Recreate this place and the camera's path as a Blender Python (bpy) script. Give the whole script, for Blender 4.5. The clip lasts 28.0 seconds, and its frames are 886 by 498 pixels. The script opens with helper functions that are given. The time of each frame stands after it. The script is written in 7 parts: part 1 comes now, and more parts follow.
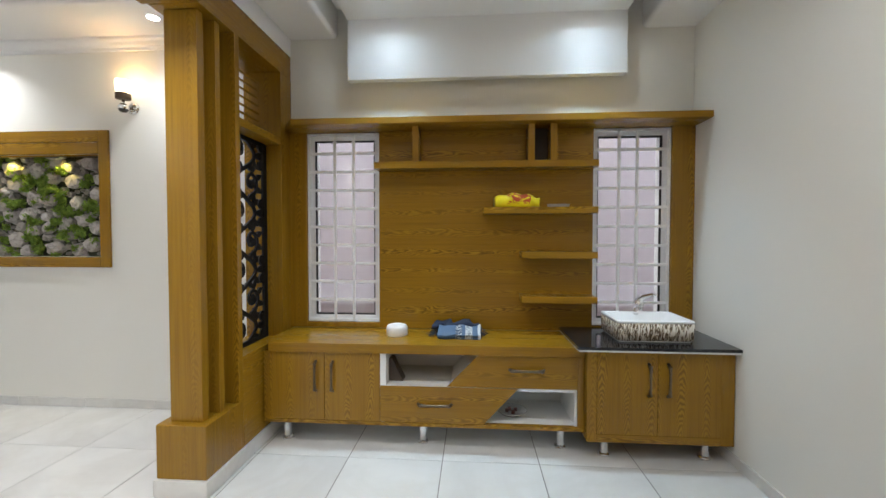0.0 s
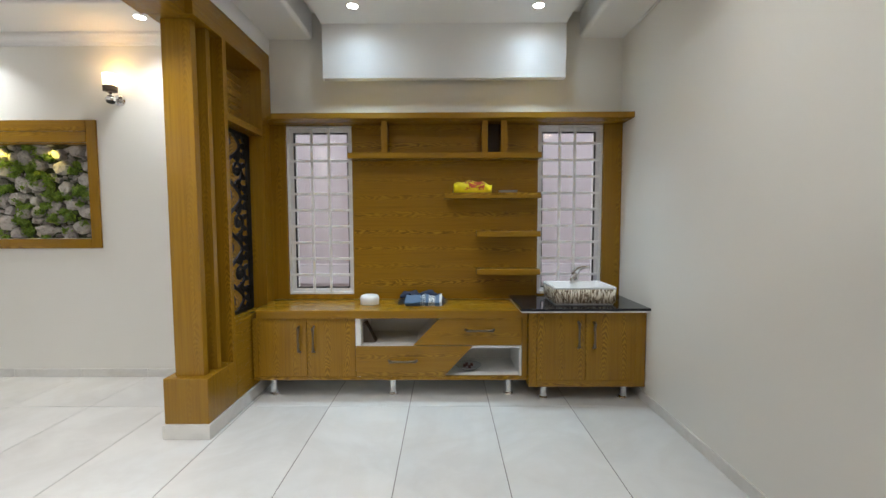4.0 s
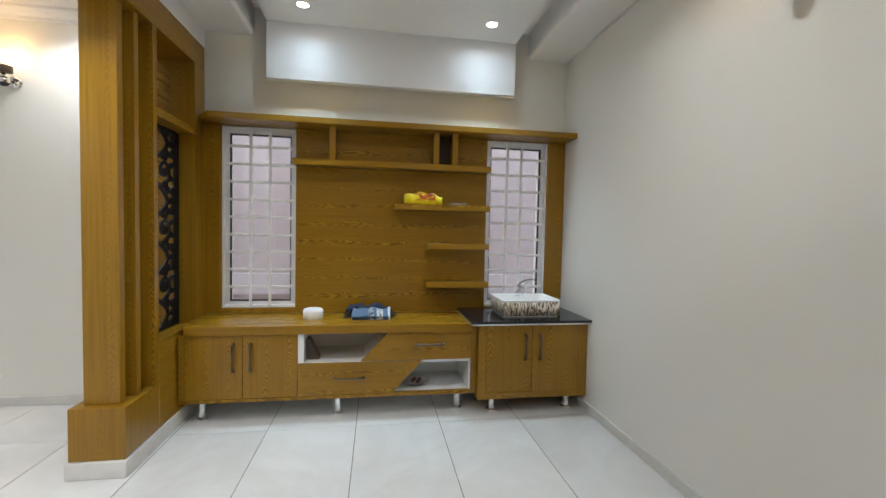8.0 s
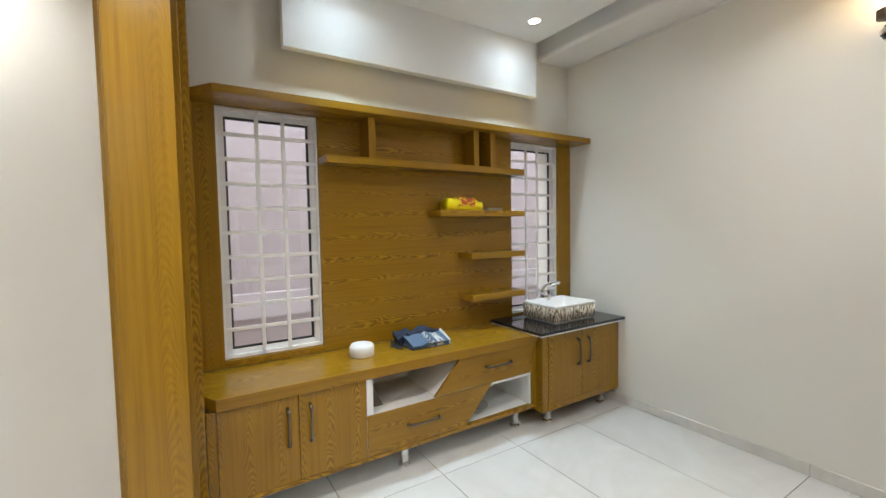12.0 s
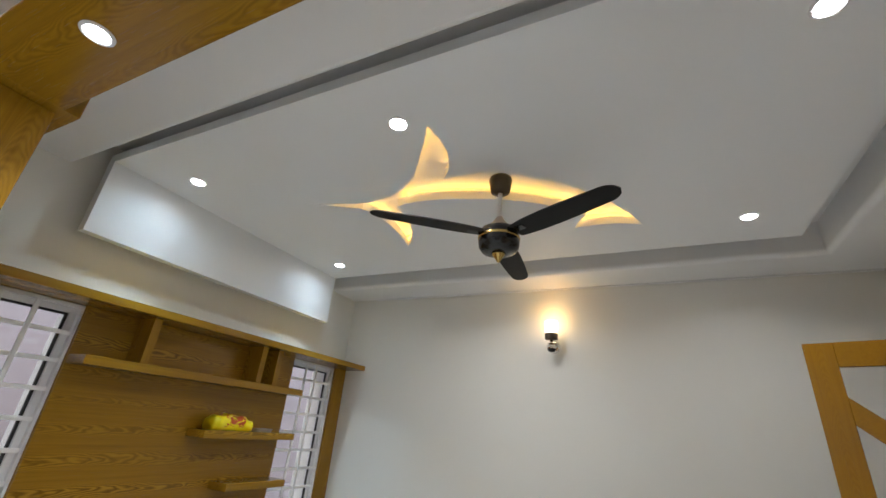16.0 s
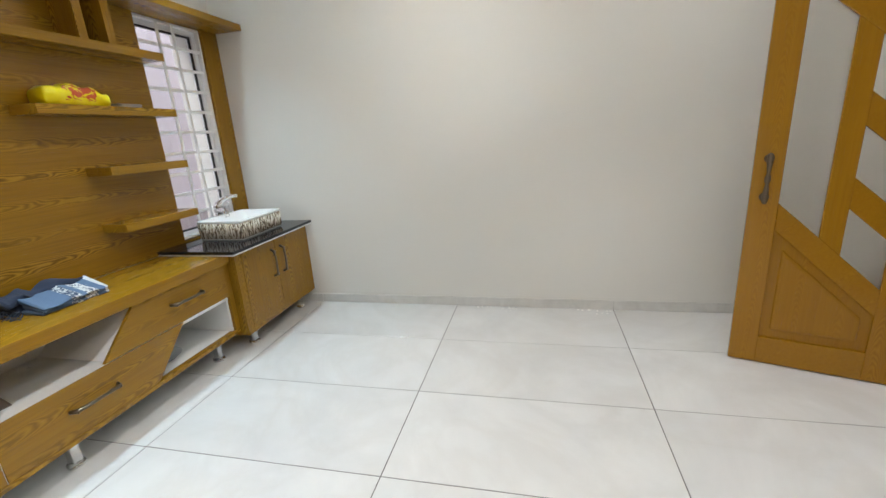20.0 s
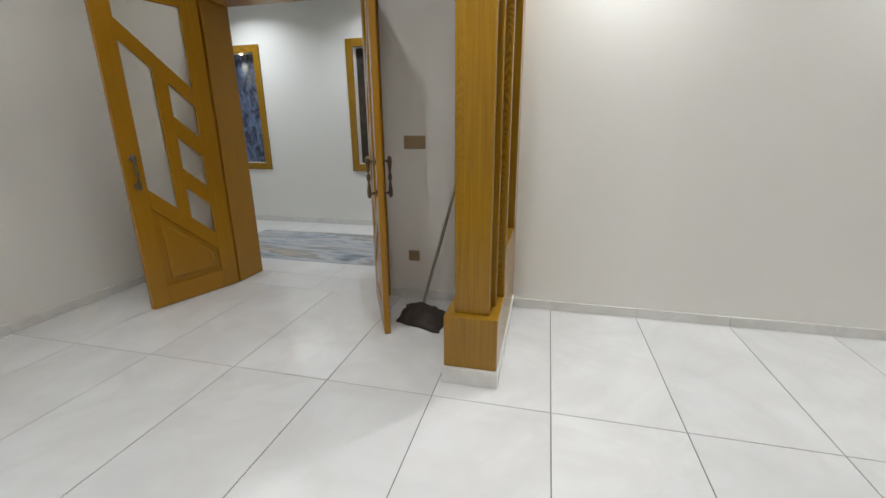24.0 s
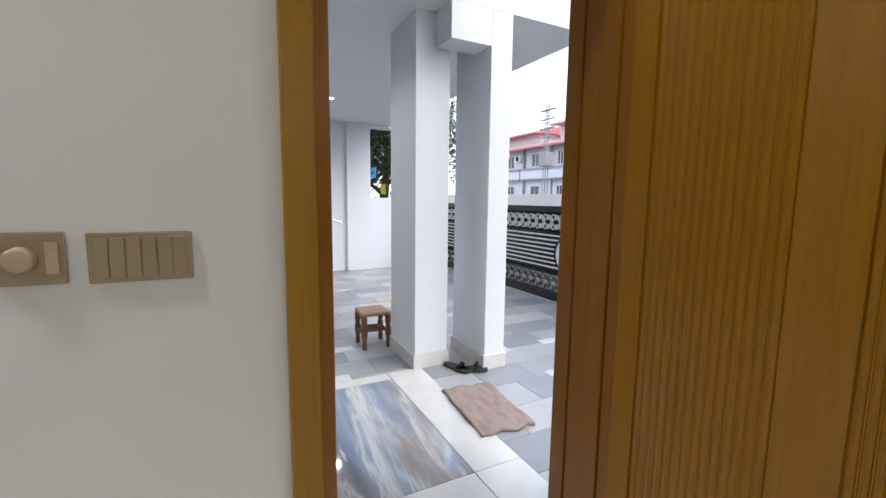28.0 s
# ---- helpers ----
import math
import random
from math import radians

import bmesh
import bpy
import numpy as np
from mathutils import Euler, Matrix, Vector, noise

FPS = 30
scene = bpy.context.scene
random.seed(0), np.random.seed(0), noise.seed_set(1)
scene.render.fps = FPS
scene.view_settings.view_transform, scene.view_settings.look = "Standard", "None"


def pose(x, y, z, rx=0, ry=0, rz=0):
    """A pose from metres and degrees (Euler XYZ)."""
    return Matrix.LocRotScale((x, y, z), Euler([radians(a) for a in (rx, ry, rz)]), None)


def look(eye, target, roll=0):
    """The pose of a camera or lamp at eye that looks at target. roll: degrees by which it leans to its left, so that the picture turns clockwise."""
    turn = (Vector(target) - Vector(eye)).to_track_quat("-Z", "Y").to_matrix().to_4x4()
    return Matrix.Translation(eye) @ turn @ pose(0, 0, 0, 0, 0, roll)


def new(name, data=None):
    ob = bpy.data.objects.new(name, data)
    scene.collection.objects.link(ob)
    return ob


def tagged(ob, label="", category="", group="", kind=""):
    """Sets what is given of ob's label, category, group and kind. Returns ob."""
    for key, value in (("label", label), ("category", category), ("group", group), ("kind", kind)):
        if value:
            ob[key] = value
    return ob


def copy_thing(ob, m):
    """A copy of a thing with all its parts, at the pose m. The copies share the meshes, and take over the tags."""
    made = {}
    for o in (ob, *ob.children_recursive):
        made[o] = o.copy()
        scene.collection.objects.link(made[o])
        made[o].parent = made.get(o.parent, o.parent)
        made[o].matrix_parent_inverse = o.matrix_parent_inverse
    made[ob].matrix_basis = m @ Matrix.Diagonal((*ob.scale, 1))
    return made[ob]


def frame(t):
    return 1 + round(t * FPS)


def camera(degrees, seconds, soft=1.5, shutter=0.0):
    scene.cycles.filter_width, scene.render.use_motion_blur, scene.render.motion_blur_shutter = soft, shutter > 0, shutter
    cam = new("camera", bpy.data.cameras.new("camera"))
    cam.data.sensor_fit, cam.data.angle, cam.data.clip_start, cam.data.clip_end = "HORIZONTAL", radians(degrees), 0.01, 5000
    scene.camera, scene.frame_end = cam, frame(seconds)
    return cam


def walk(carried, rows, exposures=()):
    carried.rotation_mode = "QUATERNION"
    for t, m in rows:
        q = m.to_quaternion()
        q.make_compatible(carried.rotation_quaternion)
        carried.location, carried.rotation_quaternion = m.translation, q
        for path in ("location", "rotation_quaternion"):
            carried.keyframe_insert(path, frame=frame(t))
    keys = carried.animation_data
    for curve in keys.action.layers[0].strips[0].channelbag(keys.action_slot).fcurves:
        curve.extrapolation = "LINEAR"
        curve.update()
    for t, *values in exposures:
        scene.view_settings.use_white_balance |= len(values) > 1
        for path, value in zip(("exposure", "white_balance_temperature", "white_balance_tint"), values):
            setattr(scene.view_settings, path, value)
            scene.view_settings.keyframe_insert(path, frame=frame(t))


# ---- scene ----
cam = camera(93.6, 28.0)
PATH = [
    (0, (0.191, -0.164, 1.402), (0.045, 1.83, 1.345), -0.0),
    (0.5, (0.143, -0.226, 1.382), (0.042, 1.771, 1.335), 0.0),
    (1, (0.135, -0.27, 1.382), (0.077, 1.728, 1.332), 0.1),
    (1.5, (0.112, -0.293, 1.379), (0.106, 1.706, 1.315), 0.0),
    (2, (0.124, -0.305, 1.352), (0.16, 1.693, 1.265), -0.0),
    (2.5, (0.154, -0.35, 1.366), (0.208, 1.646, 1.26), -0.2),
    (3, (0.243, -0.427, 1.385), (0.268, 1.567, 1.24), -0.2),
    (3.5, (0.269, -0.524, 1.355), (0.271, 1.471, 1.22), -0.3),
    (4, (0.271, -0.63, 1.367), (0.26, 1.366, 1.242), -0.2),
    (4.5, (0.241, -0.763, 1.372), (0.229, 1.234, 1.265), 0.1),
    (6.5, (0.213, -0.959, 1.397), (0.275, 1.038, 1.325), 1.0),
    (7, (0.236, -0.863, 1.389), (0.343, 1.132, 1.316), 1.4),
    (7.5, (0.254, -0.701, 1.382), (0.439, 1.289, 1.319), 1.5),
    (8, (0.127, -0.571, 1.394), (0.442, 1.402, 1.312), 1.2),
    (8.5, (-0.144, -0.431, 1.427), (0.333, 1.509, 1.339), 0.8),
    (9, (-0.29, -0.249, 1.416), (0.302, 1.659, 1.328), 0.4),
    (9.5, (-0.427, -0.024, 1.438), (0.267, 1.85, 1.37), -0.1),
    (10, (-0.594, 0.165, 1.486), (0.18, 2.007, 1.402), -0.2),
    (10.5, (-0.79, 0.358, 1.484), (0.048, 2.173, 1.422), -0.6),
    (11, (-0.947, 0.401, 1.466), (-0.046, 2.185, 1.393), -0.7),
    (11.5, (-1.126, 0.342, 1.479), (-0.148, 2.084, 1.393), -0.8),
    (13.5, (-1.485, 0.293, 1.499), (-0.215, 1.835, 1.405), -0.4),
    (14, (-1.516, 0.33, 1.472), (-0.168, 1.807, 1.437), 0.8),
    (14.5, (-1.578, 0.308, 1.512), (-0.122, 1.676, 1.6), 2.7),
    (15, (-1.673, 0.301, 1.595), (-0.089, 1.48, 1.912), 4.5),
    (15.5, (-1.704, 0.266, 1.666), (-0.072, 1.256, 2.262), 5.2),
    (16, (-1.706, 0.236, 1.734), (-0.071, 1.068, 2.531), 5.0),
    (16.5, (-1.697, 0.244, 1.753), (-0.06, 0.977, 2.639), 4.5),
    (17, (-1.67, 0.262, 1.749), (0.004, 0.956, 2.593), 4.1),
    (17.5, (-1.638, 0.279, 1.715), (0.103, 0.974, 2.413), 3.6),
    (18, (-1.608, 0.285, 1.663), (0.198, 1.002, 2.136), 2.8),
    (18.5, (-1.585, 0.284, 1.585), (0.266, 1.016, 1.778), 1.5),
    (19, (-1.535, 0.316, 1.477), (0.334, 1.023, 1.403), -0.0),
    (19.5, (-1.433, 0.395, 1.376), (0.433, 1.034, 1.047), -1.9),
    (20, (-1.313, 0.557, 1.368), (0.561, 1.001, 0.829), -3.7),
    (20.5, (-1.261, 0.742, 1.32), (0.645, 0.842, 0.723), -3.9),
    (21, (-1.255, 0.948, 1.303), (0.624, 0.676, 0.673), -3.7),
    (21.5, (-1.323, 1.063, 1.235), (0.468, 0.438, 0.6), -3.2),
    (23.5, (-1.673, 1.765, 1.308), (-0.795, 0.072, 0.708), -1.3),
    (24, (-1.71, 1.791, 1.333), (-1.248, -0.073, 0.773), -0.4),
    (24.5, (-1.866, 1.677, 1.352), (-1.856, -0.255, 0.835), -0.1),
    (25, (-2.18, 1.439, 1.347), (-2.648, -0.451, 0.894), -0.2),
    (25.5, (-2.547, 1.17, 1.355), (-3.398, -0.596, 0.958), -0.7),
    (26, (-2.837, 0.806, 1.318), (-3.977, -0.807, 1.006), -0.8),
    (26.5, (-3.3, 0.505, 1.322), (-4.576, -1.012, 1.052), -1.0),
    (27, (-3.776, 0.208, 1.318), (-5.08, -1.289, 1.08), -0.9),
    (27.5, (-4.262, -0.027, 1.32), (-5.452, -1.618, 1.092), -0.1),
    (28, (-4.723, -0.315, 1.34), (-5.623, -2.085, 1.103), 0.7),
]
EXPOSURES = [(0.0, 2.0, 6500, 10), (4.5, 1.88, 6620, 10), (7.0, 1.82, 6580, 10), (8.0, 1.88, 6580, 10), (9.0, 2.12, 6580, 10), (10.0, 2.18, 6850, 10), (11.5, 2.2, 6900, 10),
             (13.5, 1.95, 6900, 10), (14.5, 1.85, 6850, 10), (15.5, 1.78, 6500, 10), (17.0, 1.82, 6450, 10), (18.5, 1.98, 6450, 10), (20.0, 2.28, 6600, 10), (21.0, 2.2, 6750, 10),
             (22.5, 2.05, 6550, 10), (24.0, 1.8, 6480, 10), (25.0, 1.55, 6400, 10), (26.0, 1.28, 6450, 10), (27.0, 1.36, 6450, 10), (28.0, 1.55, 6500, 10)]
walk(cam, [(t, look(eye, target, roll)) for t, eye, target, roll in PATH], EXPOSURES)

# ---------------------------------------------------------------- light
world = bpy.data.worlds.new("dusk_sky")
world.use_nodes = True
sky = world.node_tree.nodes.new("ShaderNodeTexSky")
sky.sky_type = "NISHITA"
sky.sun_disc = False
sky.dust_density = 2.0
sky.sun_elevation = radians(45)
sky.sun_rotation = radians(318)
haze = world.node_tree.nodes.new("ShaderNodeMix")      # thin white overcast over the blue
haze.data_type = "RGBA"
haze.inputs[0].default_value = 0.6
haze.inputs[7].default_value = (6.9, 7.5, 8.6, 1)
world.node_tree.links.new(sky.outputs[0], haze.inputs[6])
world.node_tree.links.new(haze.outputs[2], world.node_tree.nodes["Background"].inputs[0])
world.node_tree.nodes["Background"].inputs[1].default_value = 0.13
scene.world = world
sun = new("sun", bpy.data.lights.new("sun", "SUN"))
sun.data.energy, sun.data.angle, sun.data.color = 0.42, radians(40), (1.0, 0.96, 0.93)
sun.matrix_world = look((0, 0, 20), (5, -5.5, 13.3))


def area(name, m, size, watts, rgb, shape="DISK", size_y=None, spread=180):
    d = bpy.data.lights.new(name, "AREA")
    d.shape, d.size, d.energy, d.color, d.spread = shape, size, watts, rgb, radians(spread)
    if size_y:
        d.size_y = size_y
    ob = new(name, d)
    ob.matrix_world = m
    return ob


COOL, WARM = (0.94, 0.967, 0.995), (1.0, 0.62, 0.23)


# ---------------------------------------------------------------- helpers
ORIGIN = {}


def thing(name, loc, label="", category="", group="", kind=""):
    ob = new(name)
    ob.empty_display_size = 0.1
    ob.location = loc
    ORIGIN[ob.name] = Vector(loc)
    return tagged(ob, label, category, group, kind)


def finish(bm, smooth=False):
    bmesh.ops.recalc_face_normals(bm, faces=bm.faces)
    if smooth:
        for f in bm.faces:
            f.smooth = True
    return bm


def part(name, bm, material, parent=None, label="", smooth=False):
    """One mesh object; bm is in world coordinates."""
    finish(bm, smooth)
    base = ORIGIN[parent.name] if parent is not None else Vector((0, 0, 0))
    if parent is not None:
        bmesh.ops.translate(bm, vec=-base, verts=bm.verts)
    me = bpy.data.meshes.new(name)
    bm.to_mesh(me)
    bm.free()
    me.materials.append(material)
    ob = new(name, me)
    if parent is not None:
        ob.parent = parent
    ORIGIN[ob.name] = base
    if label:
        ob["label"] = label
    return ob


def solo(name, bm, material, label="", category="", group="", kind="", smooth=False):
    """A thing of one mesh, with its origin at its base."""
    finish(bm, smooth)
    lo = [min(v.co[i] for v in bm.verts) for i in range(3)]
    hi = [max(v.co[i] for v in bm.verts) for i in range(3)]
    base = Vector(((lo[0] + hi[0]) / 2, (lo[1] + hi[1]) / 2, lo[2]))
    bmesh.ops.translate(bm, vec=-base, verts=bm.verts)
    me = bpy.data.meshes.new(name)
    bm.to_mesh(me)
    bm.free()
    me.materials.append(material)
    ob = new(name, me)
    ob.location = base
    ORIGIN[ob.name] = base
    return tagged(ob, label, category, group, kind)


def add_box(bm, x0, y0, z0, x1, y1, z1, bev=0.0, seg=2, m=None):
    a, b = Vector((min(x0, x1), min(y0, y1), min(z0, z1))), Vector((max(x0, x1), max(y0, y1), max(z0, z1)))
    tmp = bmesh.new()
    bmesh.ops.create_cube(tmp, size=1.0)
    d = b - a
    for v in tmp.verts:
        v.co = Vector((a[i] + (v.co[i] + 0.5) * d[i] for i in range(3)))
    if bev > 0:
        bmesh.ops.bevel(tmp, geom=tmp.edges[:], offset=min(bev, 0.45 * min(d)), segments=seg, profile=0.5, affect="EDGES")
    if m is not None:
        bmesh.ops.transform(tmp, matrix=m, verts=tmp.verts)
    merge(bm, tmp)
    return bm


def merge(bm, tmp):
    tmp.verts.index_update()
    vs = [bm.verts.new(v.co) for v in tmp.verts]
    for f in tmp.faces:
        try:
            bm.faces.new([vs[v.index] for v in f.verts])
        except ValueError:
            pass
    tmp.free()


def box(x0, y0, z0, x1, y1, z1, bev=0.0, seg=2, m=None):
    return add_box(bmesh.new(), x0, y0, z0, x1, y1, z1, bev, seg, m)


def add_lathe(bm, profile, at, seg=24, axis="z", m=None):
    """Turned shape: profile of (radius, height)."""
    tmp = bmesh.new()
    rings = []
    for r, h in profile:
        ring = []
        for k in range(seg):
            a = 2 * math.pi * k / seg
            p = (r * math.cos(a), r * math.sin(a), h)
            if axis == "x":
                p = (h, r * math.cos(a), r * math.sin(a))
            elif axis == "y":
                p = (r * math.sin(a), h, r * math.cos(a))
            ring.append(tmp.verts.new(p))
        rings.append(ring)
    for a, b in zip(rings, rings[1:]):
        for k in range(seg):
            tmp.faces.new((a[k], a[(k + 1) % seg], b[(k + 1) % seg], b[k]))
    tmp.faces.new(rings[0][::-1])
    tmp.faces.new(rings[-1])
    bmesh.ops.transform(tmp, matrix=(m or Matrix.Translation(at)), verts=tmp.verts)
    merge(bm, tmp)
    return bm


def lathe(profile, at, seg=24, axis="z", m=None):
    return add_lathe(bmesh.new(), profile, at, seg, axis, m)


def add_tube(bm, pts, r, seg=8, closed=False):
    """A round tube along points; r may be a list."""
    pts = [Vector(p) for p in pts]
    n = len(pts)
    rings = []
    up = None
    for i, p in enumerate(pts):
        a = pts[(i - 1) % n] if (closed or i > 0) else p
        b = pts[(i + 1) % n] if (closed or i < n - 1) else p
        t = (b - a).normalized()
        if up is None:
            up = Vector((0, 0, 1)) if abs(t.z) < 0.9 else Vector((1, 0, 0))
        side = t.cross(up).normalized()
        up = side.cross(t).normalized()
        rr = r[i] if isinstance(r, (list, tuple)) else r
        rings.append([bm.verts.new(p + rr * (math.cos(2 * math.pi * k / seg) * side + math.sin(2 * math.pi * k / seg) * up)) for k in range(seg)])
    pairs = list(zip(rings, rings[1:])) + ([(rings[-1], rings[0])] if closed else [])
    for a, b in pairs:
        for k in range(seg):
            bm.faces.new((a[k], a[(k + 1) % seg], b[(k + 1) % seg], b[k]))
    if not closed:
        bm.faces.new(rings[0][::-1])
        bm.faces.new(rings[-1])
    return bm


def tube(pts, r, seg=8, closed=False):
    return add_tube(bmesh.new(), pts, r, seg, closed)


def add_prism(bm, poly, a, b, plane="xz"):
    """A polygon given in a plane, drawn out between a and b along the third axis."""
    def at(u, v, w):
        return {"xz": (u, w, v), "xy": (u, v, w), "yz": (w, u, v)}[plane]
    lo = [bm.verts.new(at(u, v, a)) for u, v in poly]
    hi = [bm.verts.new(at(u, v, b)) for u, v in poly]
    n = len(poly)
    for i in range(n):
        bm.faces.new((lo[i], lo[(i + 1) % n], hi[(i + 1) % n], hi[i]))
    bm.faces.new(lo[::-1])
    bm.faces.new(hi)
    return bm


def prism(poly, a, b, plane="xz", bev=0.0):
    bm = add_prism(bmesh.new(), poly, a, b, plane)
    if bev:
        bmesh.ops.recalc_face_normals(bm, faces=bm.faces)
        bmesh.ops.bevel(bm, geom=bm.edges[:], offset=bev, segments=2, profile=0.5, affect="EDGES")
    return bm


def wall_with_holes(axis, a, b, u0, u1, z0, z1, holes):
    """A wall slab along x ('x') or y ('y') from u0 to u1, between a and b across; holes (u0, u1, z0, z1) go through it."""
    us = sorted({u0, u1, *[h[0] for h in holes], *[h[1] for h in holes]})
    zs = sorted({z0, z1, *[h[2] for h in holes], *[h[3] for h in holes]})
    us, zs = [u for u in us if u0 <= u <= u1], [z for z in zs if z0 <= z <= z1]
    inside = lambda u, z: any(h[0] < u < h[1] and h[2] < z < h[3] for h in holes)
    bm = bmesh.new()
    vs = {}

    def vert(u, z, w):
        key = (round(u, 5), round(z, 5), round(w, 5))
        if key not in vs:
            vs[key] = bm.verts.new((u, w, z) if axis == "x" else (w, u, z))
        return vs[key]
    solid = {}
    for i in range(len(us) - 1):
        for j in range(len(zs) - 1):
            solid[i, j] = not inside((us[i] + us[i + 1]) / 2, (zs[j] + zs[j + 1]) / 2)
    for (i, j), s in solid.items():
        if not s:
            continue
        q = [(us[i], zs[j]), (us[i + 1], zs[j]), (us[i + 1], zs[j + 1]), (us[i], zs[j + 1])]
        bm.faces.new([vert(u, z, a) for u, z in q])
        bm.faces.new([vert(u, z, b) for u, z in q][::-1])
        for (di, dj), (p, r) in (((0, -1), (0, 1)), ((1, 0), (1, 2)), ((0, 1), (2, 3)), ((-1, 0), (3, 0))):
            if not solid.get((i + di, j + dj), False):
                bm.faces.new([vert(*q[p], a), vert(*q[r], a), vert(*q[r], b), vert(*q[p], b)])
    return bm


# ---------------------------------------------------------------- materials
class Mat:
    """Small builder for node materials."""

    def __init__(self, name, rough=0.5, metal=0.0, spec=0.5):
        self.m = bpy.data.materials.new(name)
        self.m.use_nodes = True
        self.t = self.m.node_tree
        self.b = self.t.nodes["Principled BSDF"]
        self.b.inputs["Roughness"].default_value = rough
        self.b.inputs["Metallic"].default_value = metal
        self.b.inputs["Specular IOR Level"].default_value = spec
        self.pos = None

    def n(self, kind, **kw):
        node = self.t.nodes.new(kind)
        for k, v in kw.items():
            if k in node.inputs:
                node.inputs[k].default_value = v
            else:
                setattr(node, k, v)
        return node

    def link(self, a, b):
        self.t.links.new(a, b)

    def where(self, sx=1, sy=1, sz=1, per_object=0.0):
        """World position, scaled axis by axis; per_object shifts each piece at random."""
        g = self.n("ShaderNodeNewGeometry")
        out = g.outputs["Position"]
        if per_object:
            info = self.n("ShaderNodeObjectInfo")
            add = self.n("ShaderNodeVectorMath", operation="MULTIPLY_ADD")
            comb = self.n("ShaderNodeCombineXYZ")
            for k, f in zip("XYZ", (1.0, 1.7, 2.3)):
                mul = self.n("ShaderNodeMath", operation="MULTIPLY")
                mul.inputs[1].default_value = per_object * f
                self.link(info.outputs["Random"], mul.inputs[0])
                self.link(mul.outputs[0], comb.inputs[k])
            add.operation = "ADD"
            self.link(out, add.inputs[0])
            self.link(comb.outputs[0], add.inputs[1])
            out = add.outputs[0]
        mp = self.n("ShaderNodeMapping")
        mp.inputs["Scale"].default_value = (sx, sy, sz)
        self.link(out, mp.inputs["Vector"])
        return mp.outputs[0]

    def noise(self, vec, scale, detail=4.0, rough=0.55, distort=0.0):
        nd = self.n("ShaderNodeTexNoise")
        nd.inputs["Scale"].default_value = scale
        nd.inputs["Detail"].default_value = detail
        nd.inputs["Roughness"].default_value = rough
        nd.inputs["Distortion"].default_value = distort
        if vec is not None:
            self.link(vec, nd.inputs["Vector"])
        return nd.outputs["Fac"]

    def math(self, op, a, b=None, c=None):
        nd = self.n("ShaderNodeMath", operation=op)
        for i, v in enumerate((a, b, c)):
            if v is None:
                continue
            if isinstance(v, (int, float)):
                nd.inputs[i].default_value = v
            else:
                self.link(v, nd.inputs[i])
        return nd.outputs[0]

    def ramp(self, fac, stops):
        nd = self.n("ShaderNodeValToRGB")
        el = nd.color_ramp.elements
        while len(el) < len(stops):
            el.new(0.5)
        for e, (p, c) in zip(el, stops):
            e.position = p
            e.color = (*c, 1) if len(c) == 3 else c
        self.link(fac, nd.inputs[0])
        return nd.outputs[0]

    def mix(self, fac, a, b, blend="MIX"):
        nd = self.n("ShaderNodeMix", data_type="RGBA", blend_type=blend)
        for sock, v in ((nd.inputs[0], fac), (nd.inputs[6], a), (nd.inputs[7], b)):
            if isinstance(v, (int, float)):
                sock.default_value = v
            elif isinstance(v, (tuple, list)):
                sock.default_value = (*v, 1)
            else:
                self.link(v, sock)
        return nd.outputs[2]

    def color(self, v):
        if isinstance(v, (tuple, list)):
            self.b.inputs["Base Color"].default_value = (*v, 1)
        else:
            self.link(v, self.b.inputs["Base Color"])

    def rough(self, fac, lo, hi):
        mr = self.n("ShaderNodeMapRange")
        mr.inputs["To Min"].default_value, mr.inputs["To Max"].default_value = lo, hi
        self.link(fac, mr.inputs["Value"])
        self.link(mr.outputs[0], self.b.inputs["Roughness"])

    def bump(self, fac, strength=0.2, distance=0.002):
        bp = self.n("ShaderNodeBump")
        bp.inputs["Strength"].default_value = strength
        bp.inputs["Distance"].default_value = distance
        self.link(fac, bp.inputs["Height"])
        self.link(bp.outputs[0], self.b.inputs["Normal"])


